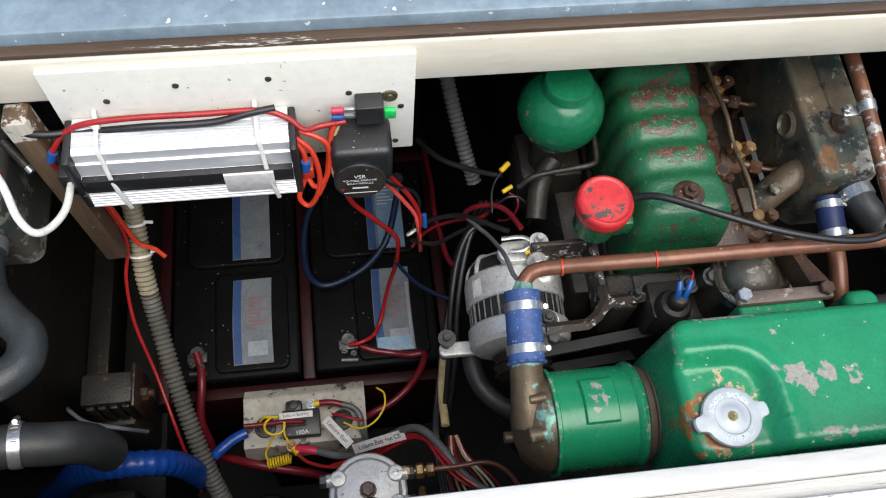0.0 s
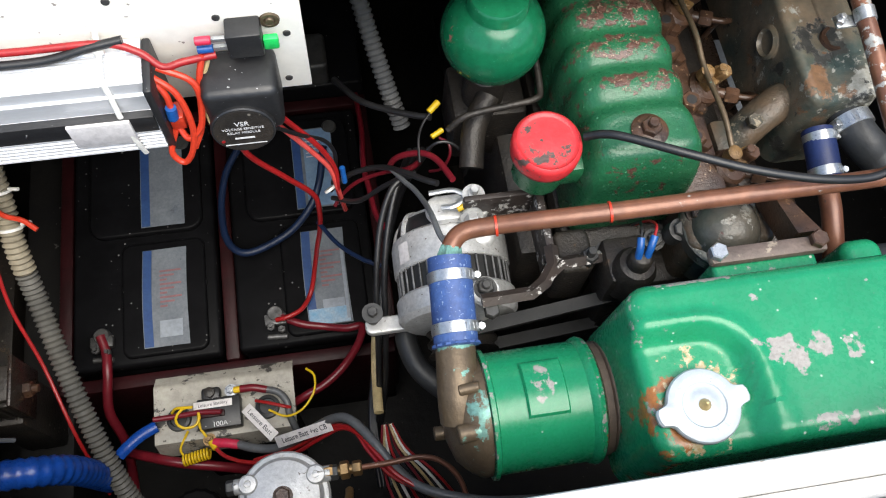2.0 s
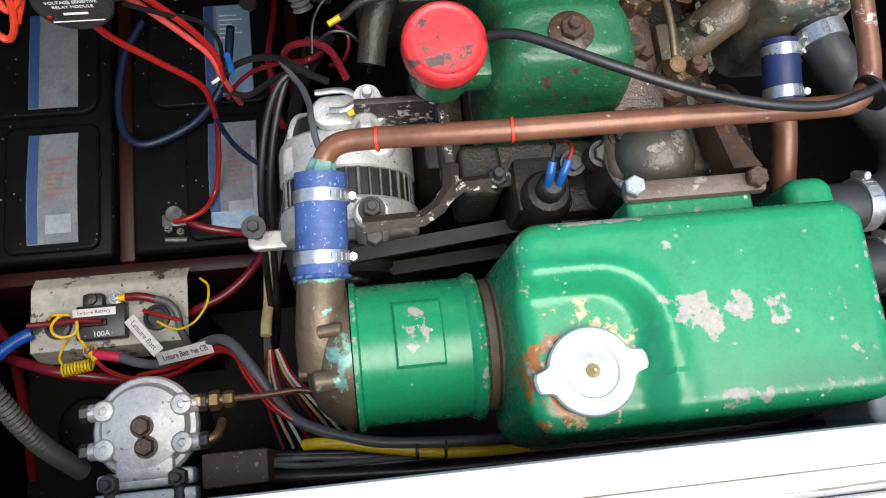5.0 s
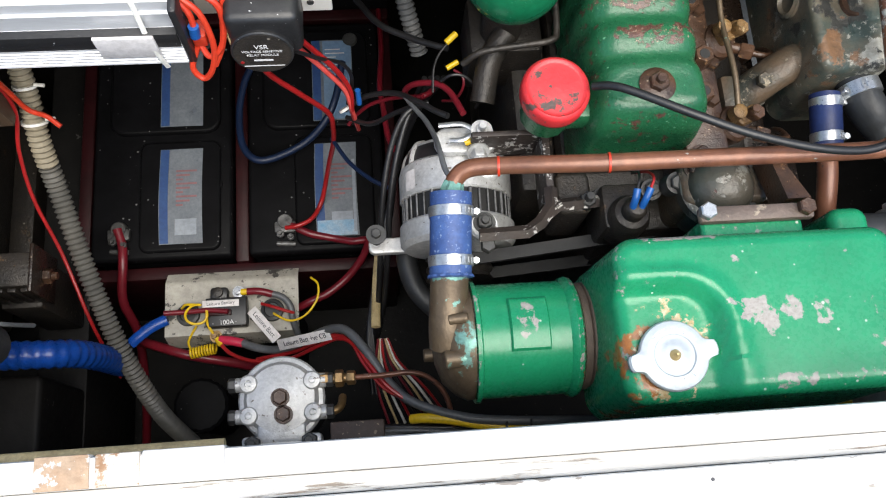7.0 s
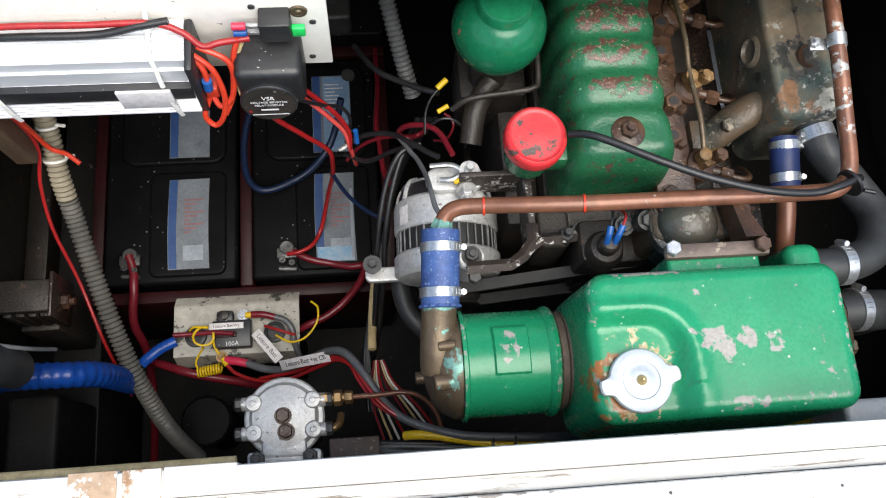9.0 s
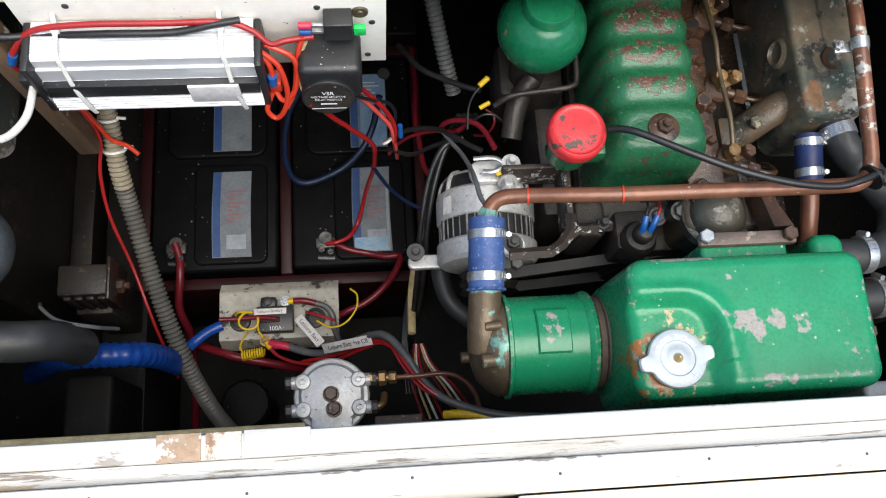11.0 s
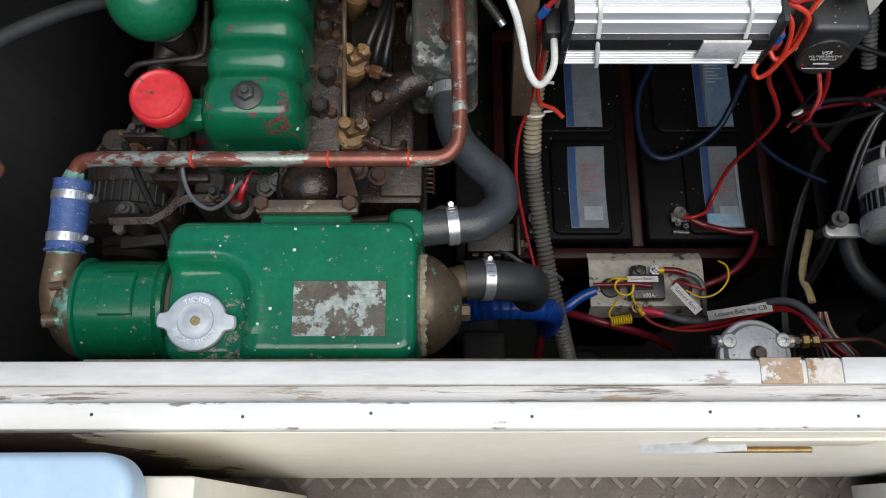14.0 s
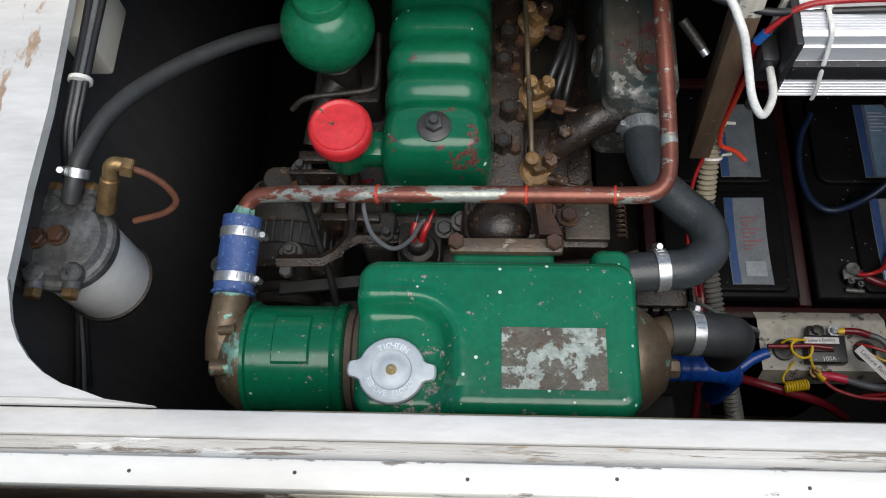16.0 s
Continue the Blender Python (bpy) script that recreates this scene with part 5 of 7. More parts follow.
    # hoses at the tank's end
    if worn:
        pts = [(0.700, 0.528, 0.668), (0.735, 0.530, 0.664), (0.775, 0.545, 0.655), (0.795, 0.582, 0.642), (0.784, 0.618, 0.636), (0.762, 0.642, 0.645), (0.748, 0.652, 0.654), (0.740, 0.668, 0.658), (0.736, 0.690, 0.658)]
    else:
        pts = [(0.700, 0.532, 0.667), (0.732, 0.536, 0.666), (0.760, 0.541, 0.662), (0.781, 0.562, 0.655), (0.780, 0.590, 0.650), (0.760, 0.613, 0.647), (0.740, 0.638, 0.646), (0.731, 0.668, 0.645), (0.7295, 0.694, 0.645), (0.729, 0.72, 0.645)]
    uh = part("black_hose", tube(pts, 0.018, 22), "rubber" if worn else "hoseg", e, "thick black rubber hose bend")
    hose_clip(pts[1], Vector(pts[1]) - Vector(pts[0]), 0.0187, uh, 0.011, (0, 1, 0.4))
    hose_clip(Vector(pts[-1]).lerp(Vector(pts[-2]), 0.95), Vector(pts[-1]) - Vector(pts[-2]), 0.0187, uh, 0.013, (-1, 0, 0.2))
    part("hose_stub", soft_box(0.668, 0.704, 0.510, 0.548, 0.63, 0.69, 0.012, 0.01, rings=3), "green" + sfx, e)
    if worn:
        bl = part("side_hose", tube([(0.708, 0.668, 0.655), (0.706, 0.645, 0.652), (0.705, 0.615, 0.644)], 0.0145, 22), "bluedark", e, "short dark blue hose")
        hose_clip((0.7055, 0.628, 0.648), (0, 1, 0.2), 0.0137, bl)
        hose_clip((0.7075, 0.660, 0.6545), (0, 1, 0.2), 0.0137, bl)
        part("drop_pipe", tube([(0.705, 0.622, 0.646), (0.705, 0.59, 0.635), (0.704, 0.55, 0.61), (0.704, 0.52, 0.56)], 0.0095, 16), "copper", e, "copper pipe going down behind the tank")
    lower = [(0.745, 0.492, 0.618), (0.768, 0.494, 0.616), (0.792, 0.494, 0.608), (0.810, 0.497, 0.594), (0.820, 0.501, 0.565), (0.823, 0.503, 0.52)]
    lh = part("lower_hose", tube(lower, 0.0210, 20), "rubber", e, "black rubber elbow hose")
    hose_clip((0.768, 0.494, 0.616), (1, 0.04, -0.2), 0.0213, lh, 0.011, (-0.2, 1, 0.6))
    return e


engine((0, 0, 0), True)
engine((-0.917, -0.002, 0.004), False)

# ---- between the engines: batteries, boards, cables ----
for k, (x0, x1) in enumerate(((-0.087, 0.0905), (0.1165, 0.294))):
    b = thing("battery", ((x0 + x1) / 2, 0.82, 0.03), "black leisure battery with scuffed blue and grey labels", "battery", "batteries side by side")
    part("case", box(x0, x1, 0.652, 0.985, 0.03, 0.262, 0.006, 3), "case", b)
    part("lid", box(x0 - 0.002, x1 + 0.002, 0.650, 0.987, 0.250, 0.277, 0.005, 3), "case", b)
    part("lid_panel", soft_box(x0 + 0.02, x1 - 0.012, 0.824, 0.972, 0.270, 0.2855, 0.02, 0.004, rings=3), "case", b)
    part("front_panel", soft_box(x0 + 0.060, x1 - 0.012, 0.658, 0.812, 0.270, 0.283, 0.012, 0.004, rings=3), "case", b)
    lx = 0.0 if k == 0 else 0.2045
    for y0, y1, z in ((0.667, 0.800, 0.2838), (0.832, 0.955, 0.2863)):
        bow = 0.004
        lab = part("label", sheet(lambda u, v: Vector((lx + 0.056 * u - bow * math.sin(math.pi * v) * (0.4 if y0 < 0.8 else 0), y0 + (y1 - y0) * v, z + 0.0006 * math.sin(3 * u + 5 * v))), 6, 14), "label", b, "scuffed grey paper label")
        part("stripe", sheet(lambda u, v: Vector((lx + 0.001 + 0.011 * u - bow * math.sin(math.pi * v) * (0.4 if y0 < 0.8 else 0), y0 + 0.001 + (y1 - y0 - 0.002) * v, z + 0.0011)), 2, 14), "labelblue", lab, "blue edge of the label")
        if y0 < 0.8:
            bm = bmesh.new()
            for r in range(9):
                box(lx + 0.021, lx + 0.030 + 0.009 * ((r * 7) % 3), y0 + 0.052 + 0.006 * r, y0 + 0.0545 + 0.006 * r, z + 0.0008, z + 0.0012, 0, bm=bm)
            part("print_bar", bm, "redink", lab, "rows of small red print too faded to read")
            bm = box(lx + 0.020, lx + 0.048, y0 + 0.012, y0 + 0.034, z + 0.0008, z + 0.0012, 0)
            part("print_block", bm, "labeldark", lab)
            if k == 1:
                part("blue_print", box(lx + 0.001, lx + 0.053, y0 + 0.001, y0 + 0.022, z + 0.0009, z + 0.0013, 0), "labelworn", lab, "worn pale blue block of print")
        elif k == 1:
            part("blue_print", box(lx + 0.016, lx + 0.055, y0 + 0.002, y1 - 0.002, z + 0.0009, z + 0.0013, 0), "labelworn2", lab, "pale blue printed label face")
            bm = bmesh.new()
            for r in range(6):
                box(lx + 0.019, lx + 0.034 + 0.006 * ((r * 5) % 3), y1 - 0.046 + 0.006 * r, y1 - 0.0445 + 0.006 * r, z + 0.0013, z + 0.0016, 0, bm=bm)
            part("print_bar", bm, "sticker", lab, "rows of small pale print too faint to read")
    tx = x0 + 0.036 if k == 0 else 0.163
    bm = lathe([(0.011, 0), (0.0105, 0.012), (0.009, 0.014)], (tx, 0.69, 0.275), (0, 0, 1), 18)
    term = part("terminal", bm, "castdark" if k == 0 else "rib", b, "lead post with clamp")
    bm = box(tx - 0.014, tx + 0.014, 0.675, 0.690, 0.279, 0.288, 0.002)
    nut((tx - 0.006, 0.672, 0.286), (0, 0, 1), 0.0055, 0.006, bm)
    nut((tx + 0.007, 0.668, 0.284), (0, 0, 1), 0.005, 0.006, bm)
    rod((tx - 0.012, 0.662, 0.280), (tx + 0.013, 0.660, 0.280), 0.0035, bm)
    part("clamp", bm, "castdark" if k == 0 else "rib", term)
    bm = lathe([(0.011, 0), (0.0105, 0.012), (0.009, 0.014)], (x1 - 0.035, 0.955, 0.275), (0, 0, 1), 18)
    part("terminal", bm, "castdark", b, "lead post")
    part("vent_plug", lathe([(0.008, 0), (0.008, 0.003), (0.005, 0.004)], (x1 - 0.018, 0.75, 0.277), (0, 0, 1), 16), "case", b)

tray = thing("battery_tray", (0.1, 0.82, 0.0), "dark red painted timber bearers holding the batteries", "battery tray")
part("middle_bearer", box(0.0945, 0.1125, 0.645, 1.0, 0.0, 0.262, 0.003), "redbeam", tray)
part("front_bearer", box(-0.10, 0.31, 0.627, 0.6445, 0.0, 0.258, 0.003), "redbeam", tray)
part("side_bearer", box(-0.112, -0.0945, 0.627, 1.0, 0.0, 0.262, 0.003), "redbeam", tray)
part("side_bearer", box(0.3, 0.316, 0.645, 1.0, 0.0, 0.262, 0.003), "redbeam", tray)
part("far_bearer", box(-0.112, 0.316, 1.002, 1.02, 0.0, 0.262, 0.003), "redbeam", tray)
cover_box = thing("battery", (0.24, 1.10, 0.03), "black battery behind the others with a grey terminal cover", "battery")
part("case", box(0.165, 0.315, 1.024, 1.20, 0.03, 0.286, 0.005, 3), "case", cover_box)
part("terminal_cover", soft_box(0.214, 0.268, 1.026, 1.085, 0.287, 0.33, 0.008, 0.006, rings=3), "castdark", cover_box, "dark grey moulded terminal cover with plus mark")
part("plus_mark", box(0.236, 0.246, 1.0545, 1.056, 0.3301, 0.3306, 0, bm=box(0.2403, 0.2417, 1.050, 1.0605, 0.3301, 0.3306, 0)), "darkink", cover_box)
part("support", box(0.17, 0.31, 1.03, 1.19, 0.0, 0.0295, 0.002), "bilge", cover_box)

# fuse board and breaker
def strip_pose(a, b, up):
    """A pose for a flat strip from a to b that faces up."""
    a, b = Vector(a), Vector(b)
    x = (b - a).normalized()
    z = (Vector(up) - x * x.dot(Vector(up))).normalized()
    y = z.cross(x)
    return Matrix.Translation((a + b) / 2) @ Matrix((x, y, z)).transposed().to_4x4()


fb = thing("fuse_board", (0.098, 0.575, 0.0), "grimy cream board with a circuit breaker and cables", "electrical board")


def board(u, v):
    s = 0.118 * v
    y = 0.622 - min(s, 0.082) - max(0, s - 0.082) * 0.25
    return Vector((0.0165 + 0.164 * u, y, 0.312 - max(0, 0.014 - s) * 0.9 - max(0, s - 0.082) * 0.95))


bm = sheet(board, 10, 40)
part("board", bm, "plate", fb)
part("stand", box(0.03, 0.165, 0.545, 0.605, 0.0, 0.305, 0.003), "bilge", fb)
cb = thing("circuit_breaker", (0.098, 0.56, 0.313), "black 100 amp circuit breaker with a white label", "circuit breaker")
bm = box(0.069, 0.119, 0.546, 0.582, 0.313, 0.330, 0.002)
box(0.074, 0.096, 0.580, 0.596, 0.313, 0.328, 0.004, bm=bm)
part("body", bm, "blackp", cb)
part("button", lathe([(0.006, 0), (0.006, 0.006), (0.003, 0.007)], (0.0845, 0.5885, 0.327), (0, 0, 1), 18), "iron", cb)
part("lever", box(0.073, 0.101, 0.559, 0.566, 0.330, 0.334, 0.001), "redbeam", cb)
tag = part("name_tag", box(0.066, 0.110, 0.570, 0.5785, 0.3305, 0.3315, 0.0003), "sticker", cb, "white label strip")
writing("print", "Leisure Battery", 0.0055, pose(0.088, 0.5742, 0.3318, 0, 0, 2), "darkink", tag)
writing("print", "100A", 0.008, pose(0.095, 0.5505, 0.3303, 0, 0, 2), "ink", cb)
for p in ((0.1085, 0.589, 0.325), (0.080, 0.536, 0.319)):
    bm = nut((p[0], p[1], p[2]), (0, 0, 1), 0.0052, 0.005)
    lathe([(0.0075, -0.002), (0.0075, 0)], p, (0, 0, 1), 18, bm)
    rod((p[0], p[1], 0.311), p, 0.005, bm)
    part("terminal_stud", bm, "brass" if p[0] < 0.1 else "steel", cb)
for x, y in ((0.0455, 0.566), (0.148, 0.566)):
    g = solo("grommet", lathe([(0.0135, -0.006), (0.0145, 0.0), (0.0135, 0.003), (0.010, 0.004), (0.009, 0.001)], (x, y, 0.314), (0, 0, 1), 22), "rubber", "black rubber cable grommet in the board", "grommet")
cable("red_cable", [(0.020, 0.566, 0.330), (0.046, 0.566, 0.330), (0.072, 0.566, 0.333), (0.098, 0.5625, 0.337)], 0.0032, "redd", "red cable entering the breaker")
lug_group = "crimped cable ends at the breaker"
for pts, m2 in (([(0.112, 0.588, 0.327), (0.122, 0.588, 0.328)], "yelloww"), ([(0.082, 0.533, 0.322), (0.088, 0.524, 0.324)], "yelloww")):
    solo("cable_lug", rod(*pts, 0.004), m2, "yellow crimp sleeve on cable end", "cable lug", lug_group)
solo("cable_lug", tube([(0.120, 0.588, 0.328), (0.135, 0.587, 0.330), (0.150, 0.583, 0.328)], 0.0045), "redd", "dark red heat-shrunk cable end at breaker", "cable lug", lug_group)
solo("cable_lug", tube([(0.086, 0.531, 0.322), (0.100, 0.528, 0.326), (0.114, 0.524, 0.327)], 0.0055), "pinklug", "red heat-shrunk cable end at breaker", "cable lug", lug_group)
cable("grey_cable", [(0.148, 0.584, 0.328), (0.163, 0.578, 0.328), (0.172, 0.566, 0.327), (0.174, 0.550, 0.322), (0.180, 0.53, 0.30)], 0.0042, "greyw", "grey cable from the breaker")
cable("grey_cable", [(0.112, 0.525, 0.327), (0.130, 0.517, 0.332), (0.150, 0.512, 0.338), (0.172, 0.511, 0.352), (0.20, 0.515, 0.390), (0.228, 0.516, 0.430), (0.246, 0.508, 0.450), (0.264, 0.485, 0.46), (0.285, 0.452, 0.462), (0.31, 0.427, 0.470), (0.36, 0.408, 0.475), (0.41, 0.401, 0.474), (0.48, 0.397, 0.470), (0.60, 0.392, 0.455), (0.9, 0.387, 0.45)], 0.0050, "greyw", "thick grey cable running along the bay")
flag = thing("cable_label", (0.197, 0.515, 0.385), "white printed cable flag reading Leisure Batt", "cable label", "printed cable flags")
m = strip_pose((0.168, 0.515, 0.366), (0.229, 0.514, 0.421), (0.0, -0.35, 1.0))
bm = box(-0.043, 0.043, -0.0065, 0.0065, 0.0, 0.0008, 0.0002, m=m @ pose(0, 0, 0.008))
part("strip", bm, "sticker", flag)
writing("print", "Leisure Batt +ve CB", 0.0085, m @ pose(0.002, 0, 0.0092), "darkink", flag)
flag = thing("cable_label", (0.148, 0.548, 0.335), "white printed cable flag reading Leisure Batt", "cable label", "printed cable flags")
m = strip_pose((0.128, 0.560, 0.343), (0.156, 0.524, 0.347), (0.0, -0.2, 1.0))
part("strip", box(-0.025, 0.025, -0.0065, 0.0065, 0, 0.0008, 0.0002, m=m), "sticker", flag)
writing("print", "Leisure Batt", 0.008, m @ pose(0, 0, 0.0011), "darkink", flag)
ring = [(0.060 + 0.013 * math.cos(a), 0.561 + 0.012 * math.sin(a), 0.337 + 0.002 * math.sin(2 * a)) for a in [radians(v) for v in range(-60, 290, 25)]]
cable("yellow_wire", [(0.040, 0.572, 0.325)] + [(0.048, 0.574, 0.335)] + ring[5:] + ring[:4] + [(0.072, 0.55, 0.33), (0.078, 0.538, 0.322)], 0.0016, "yelloww", "thin yellow wire in a loop")
coil = []
for k in range(90):
    a = 2 * math.pi * k / 10
    coil.append((0.045 + 0.0034 * k / 10 + 0.0006, 0.520 + 0.006 * math.cos(a) + 0.0005 * k / 10, 0.30 + 0.006 * math.sin(a)))
cable("yellow_coil", [(0.056, 0.55, 0.318)] + [(0.044, 0.534, 0.306)] + coil, 0.0014, "yelloww", "coiled thin yellow wire hanging at the board", n=3)
cable("yellow_wire", [(0.150, 0.560, 0.322), (0.170, 0.549, 0.326), (0.190, 0.553, 0.333), (0.205, 0.570, 0.338), (0.207, 0.590, 0.336), (0.198, 0.601, 0.33)], 0.0014, "yelloww", "thin yellow wire in an arc")
cable("red_wire", [(0.136, 0.573, 0.322), (0.150, 0.567, 0.330), (0.168, 0.560, 0.332), (0.176, 0.558, 0.328)], 0.002, "redw", "thin red wire through the board")
cable("red_wire", [(0.084, 0.528, 0.322), (0.10, 0.512, 0.325), (0.13, 0.500, 0.335), (0.17, 0.497, 0.355), (0.21, 0.503, 0.40), (0.235, 0.505, 0.43), (0.252, 0.493, 0.45), (0.268, 0.468, 0.465), (0.29, 0.44, 0.47), (0.33, 0.415, 0.47), (0.37, 0.402, 0.468)], 0.0024, "redw", "red wire in the loom")
cable("red_wire", [(0.13, 0.504, 0.325), (0.18, 0.505, 0.36), (0.225, 0.510, 0.42), (0.248, 0.498, 0.445), (0.262, 0.472, 0.455), (0.285, 0.442, 0.458), (0.33, 0.418, 0.455)], 0.0024, "redw", "red wire in the loom")
# heavy battery cables
cable("red_battery_cable", [(0.165, 0.678, 0.296), (0.180, 0.678, 0.302), (0.199, 0.688, 0.299), (0.212, 0.711, 0.296), (0.222, 0.735, 0.325), (0.228, 0.742, 0.359), (0.236, 0.744, 0.41), (0.239, 0.744, 0.457), (0.236, 0.745, 0.496), (0.211, 0.742, 0.549), (0.184, 0.741, 0.601), (0.176, 0.738, 0.66), (0.18, 0.732, 0.70)], 0.0030, "redw", "red cable from the battery up to the relay")
cable("red_battery_cable", [(0.166, 0.688, 0.284), (0.195, 0.672, 0.285), (0.225, 0.665, 0.282), (0.250, 0.658, 0.287), (0.270, 0.656, 0.291), (0.262, 0.632, 0.296), (0.242, 0.606, 0.300), (0.218, 0.588, 0.298), (0.195, 0.578, 0.297), (0.178, 0.572, 0.29)], 0.0050, "redd", "thick red battery cable")
cable("red_battery_cable", [(-0.052, 0.69, 0.288), (-0.046, 0.668, 0.285), (-0.045, 0.64, 0.283), (-0.05, 0.60, 0.26), (-0.04, 0.56, 0.22), (-0.045, 0.48, 0.16), (-0.06, 0.42, 0.1)], 0.006, "redd", "thick dark red battery cable")
cable("red_battery_cable", [(-0.035, 0.55, 0.26), (0.0, 0.535, 0.28), (0.04, 0.52, 0.29), (0.10, 0.508, 0.27), (0.15, 0.50, 0.22)], 0.006, "redd", "thick dark red cable under the board")
cable("blue_cable", [(0.135, 0.93, 0.30), (0.115, 0.89, 0.30), (0.107, 0.84, 0.30), (0.113, 0.79, 0.305), (0.138, 0.768, 0.31), (0.187, 0.787, 0.308), (0.22, 0.81, 0.325), (0.238, 0.838, 0.342), (0.25, 0.87, 0.38)], 0.0048, "bluew", "thick dark blue cable looped over the batteries")
solo("blue_heatshrink", tube([(-0.022, 0.534, 0.316), (-0.014, 0.540, 0.319), (0.0, 0.550, 0.321), (0.012, 0.556, 0.322), (0.022, 0.560, 0.322)], 0.0070, flat=0.7), "bluec", "blue heat-shrunk cable end at the board", "cable lug")
# relay cables
for dx, dz in ((0.0, 0.0), (0.008, 0.006)):
    cable("red_relay_cable", [(0.208 + dx, 0.728, 0.690 + dz), (0.222 + dx, 0.738, 0.645 + dz), (0.243 + dx, 0.738, 0.60 + dz), (0.258 + dx * 0.6, 0.736, 0.565), (0.263, 0.731, 0.53), (0.266, 0.735, 0.49), (0.268, 0.74, 0.46)], 0.0027, "redw" if dx else "redlight", "pale red cable from the relay", "pair of relay cables")
solo("blue_heatshrink", tube([(0.270, 0.744, 0.55), (0.271, 0.738, 0.53)], 0.0030), "bluelug", "small blue crimp on a cable", "cable lug")
for k in range(4):
    o = 0.007 * k
    cable("black_cable", [(0.362 - o, 0.755, 0.55), (0.335 - o * 0.5, 0.745, 0.49 - o * 0.4), (0.318 - o * 0.35, 0.722, 0.439), (0.298 + o * 0.2, 0.668, 0.39), (0.278 + o * 0.25, 0.585, 0.362), (0.266 + o * 0.25, 0.52, 0.36), (0.268 + o * 0.6, 0.45, 0.35)], 0.0030, "blackw", "black loom cable beside the alternator", "loom of black cables")
solo("dark_conduit", tube([(0.30, 0.90, 0.68), (0.308, 0.87, 0.64), (0.325, 0.82, 0.58), (0.338, 0.79, 0.54)], 0.0085, 14, rib=0.0013, pitch=0.006), "conduitd", "dark corrugated conduit behind the alternator", "conduit")
cable("black_cable", [(0.470, 0.656, 0.716), (0.482, 0.651, 0.726), (0.499, 0.642, 0.732), (0.544, 0.617, 0.738), (0.592, 0.5985, 0.735), (0.644, 0.587, 0.729), (0.688, 0.585, 0.723), (0.716, 0.591, 0.722), (0.738, 0.600, 0.716), (0.754, 0.607, 0.695)], 0.0036, "blackw", "black cable from the oil filler cap over the copper pipe")
solo("cable_tie", lathe([(0.0125, -0.0018), (0.0137, -0.0016), (0.0137, 0.0016), (0.0125, 0.0018)], (0.734, 0.598, 0.709), (1, 0.6, 0), 22, rod((0.742, 0.588, 0.715), (0.752, 0.585, 0.716), 0.002)), "blackw", "black cable tie round pipe and cable", "cable tie", "cable ties")
solo("taped_loom", tube([(0.287, 0.612, 0.43), (0.284, 0.600, 0.428), (0.280, 0.575, 0.415), (0.278, 0.552, 0.41), (0.2765, 0.53, 0.425), (0.276, 0.515, 0.431)], 0.0052, flat=0.6), "tape", "cable loom wrapped in frayed yellowed tape", "cable loom")
for k in range(9):
    s = 0.004 * k
    cable("loom_wire", [(0.278 + s * 0.3, 0.50, 0.44), (0.274 + s * 0.8, 0.475, 0.435 - 0.003 * (k % 3)), (0.275 + s * 1.6, 0.445, 0.43), (0.285 + s * 2.2, 0.41, 0.42 - 0.004 * k)], 0.0015, ("redd", "tape", "whitew", "redw", "blackw")[k % 5], "thin loom wire fanning out", "fan of thin loom wires")
# yellow sensor lead
solo("crimp_sleeve", rod((0.361, 0.767, 0.600), (0.372, 0.776, 0.603), 0.0034), "yelloww", "yellow crimp cap on a sensor lead", "cable lug")
solo("crimp_sleeve", rod((0.360, 0.741, 0.596), (0.372, 0.747, 0.598), 0.0028), "yelloww", "yellow crimp cap on a sensor lead", "cable lug")
cable("thin_black_wire", [(0.363, 0.767, 0.600), (0.353, 0.755, 0.598), (0.347, 0.740, 0.596), (0.345, 0.718, 0.590)], 0.0013, "blackw", "thin black sensor wire")

# grey conduit beside the inverter
cond = thing("conduit", (0.02, 0.42, 0.14), "long grey corrugated conduit, cream at its upper end", "conduit")
part("upper_length", tube([(-0.074, 0.815, 0.60), (-0.076, 0.79, 0.55), (-0.0765, 0.765, 0.515), (-0.077, 0.735, 0.483), (-0.0755, 0.712, 0.455)], 0.0106, 16, rib=0.0016, pitch=0.0064), "conduit_c", cond, "cream corrugated conduit", 40)
part("lower_length", tube([(-0.0755, 0.712, 0.455), (-0.072, 0.688, 0.43), (-0.060, 0.628, 0.39), (-0.046, 0.573, 0.355), (-0.027, 0.512, 0.31), (-0.004, 0.455, 0.24), (0.016, 0.42, 0.15)], 0.0104, 16, rib=0.0016, pitch=0.0064), "conduit", cond, "", 40)
cable("orange_wire", [(-0.085, 0.745, 0.70), (-0.08, 0.75, 0.62), (-0.078, 0.752, 0.56), (-0.072, 0.748, 0.525), (-0.055, 0.742, 0.52), (-0.042, 0.732, 0.515)], 0.0028, "orangew", "orange-red wire tied to the conduit")
cable("orange_wire", [(-0.092, 0.745, 0.69), (-0.084, 0.752, 0.60), (-0.084, 0.748, 0.53), (-0.096, 0.72, 0.485), (-0.096, 0.68, 0.44), (-0.081, 0.629, 0.389), (-0.060, 0.556, 0.345), (-0.047, 0.50, 0.27)], 0.0022, "redw", "red wire running down beside the conduit")
solo("cable_tie", lathe([(0.0118, -0.0016), (0.0128, -0.0014), (0.0128, 0.0014), (0.0118, 0.0016)], (-0.0765, 0.774, 0.527), (0.0, -0.7, -0.7), 20, rod((-0.0655, 0.774, 0.530), (-0.0545, 0.771, 0.533), 0.002)), "whitew", "white nylon cable tie round the conduit", "cable tie", "cable ties")
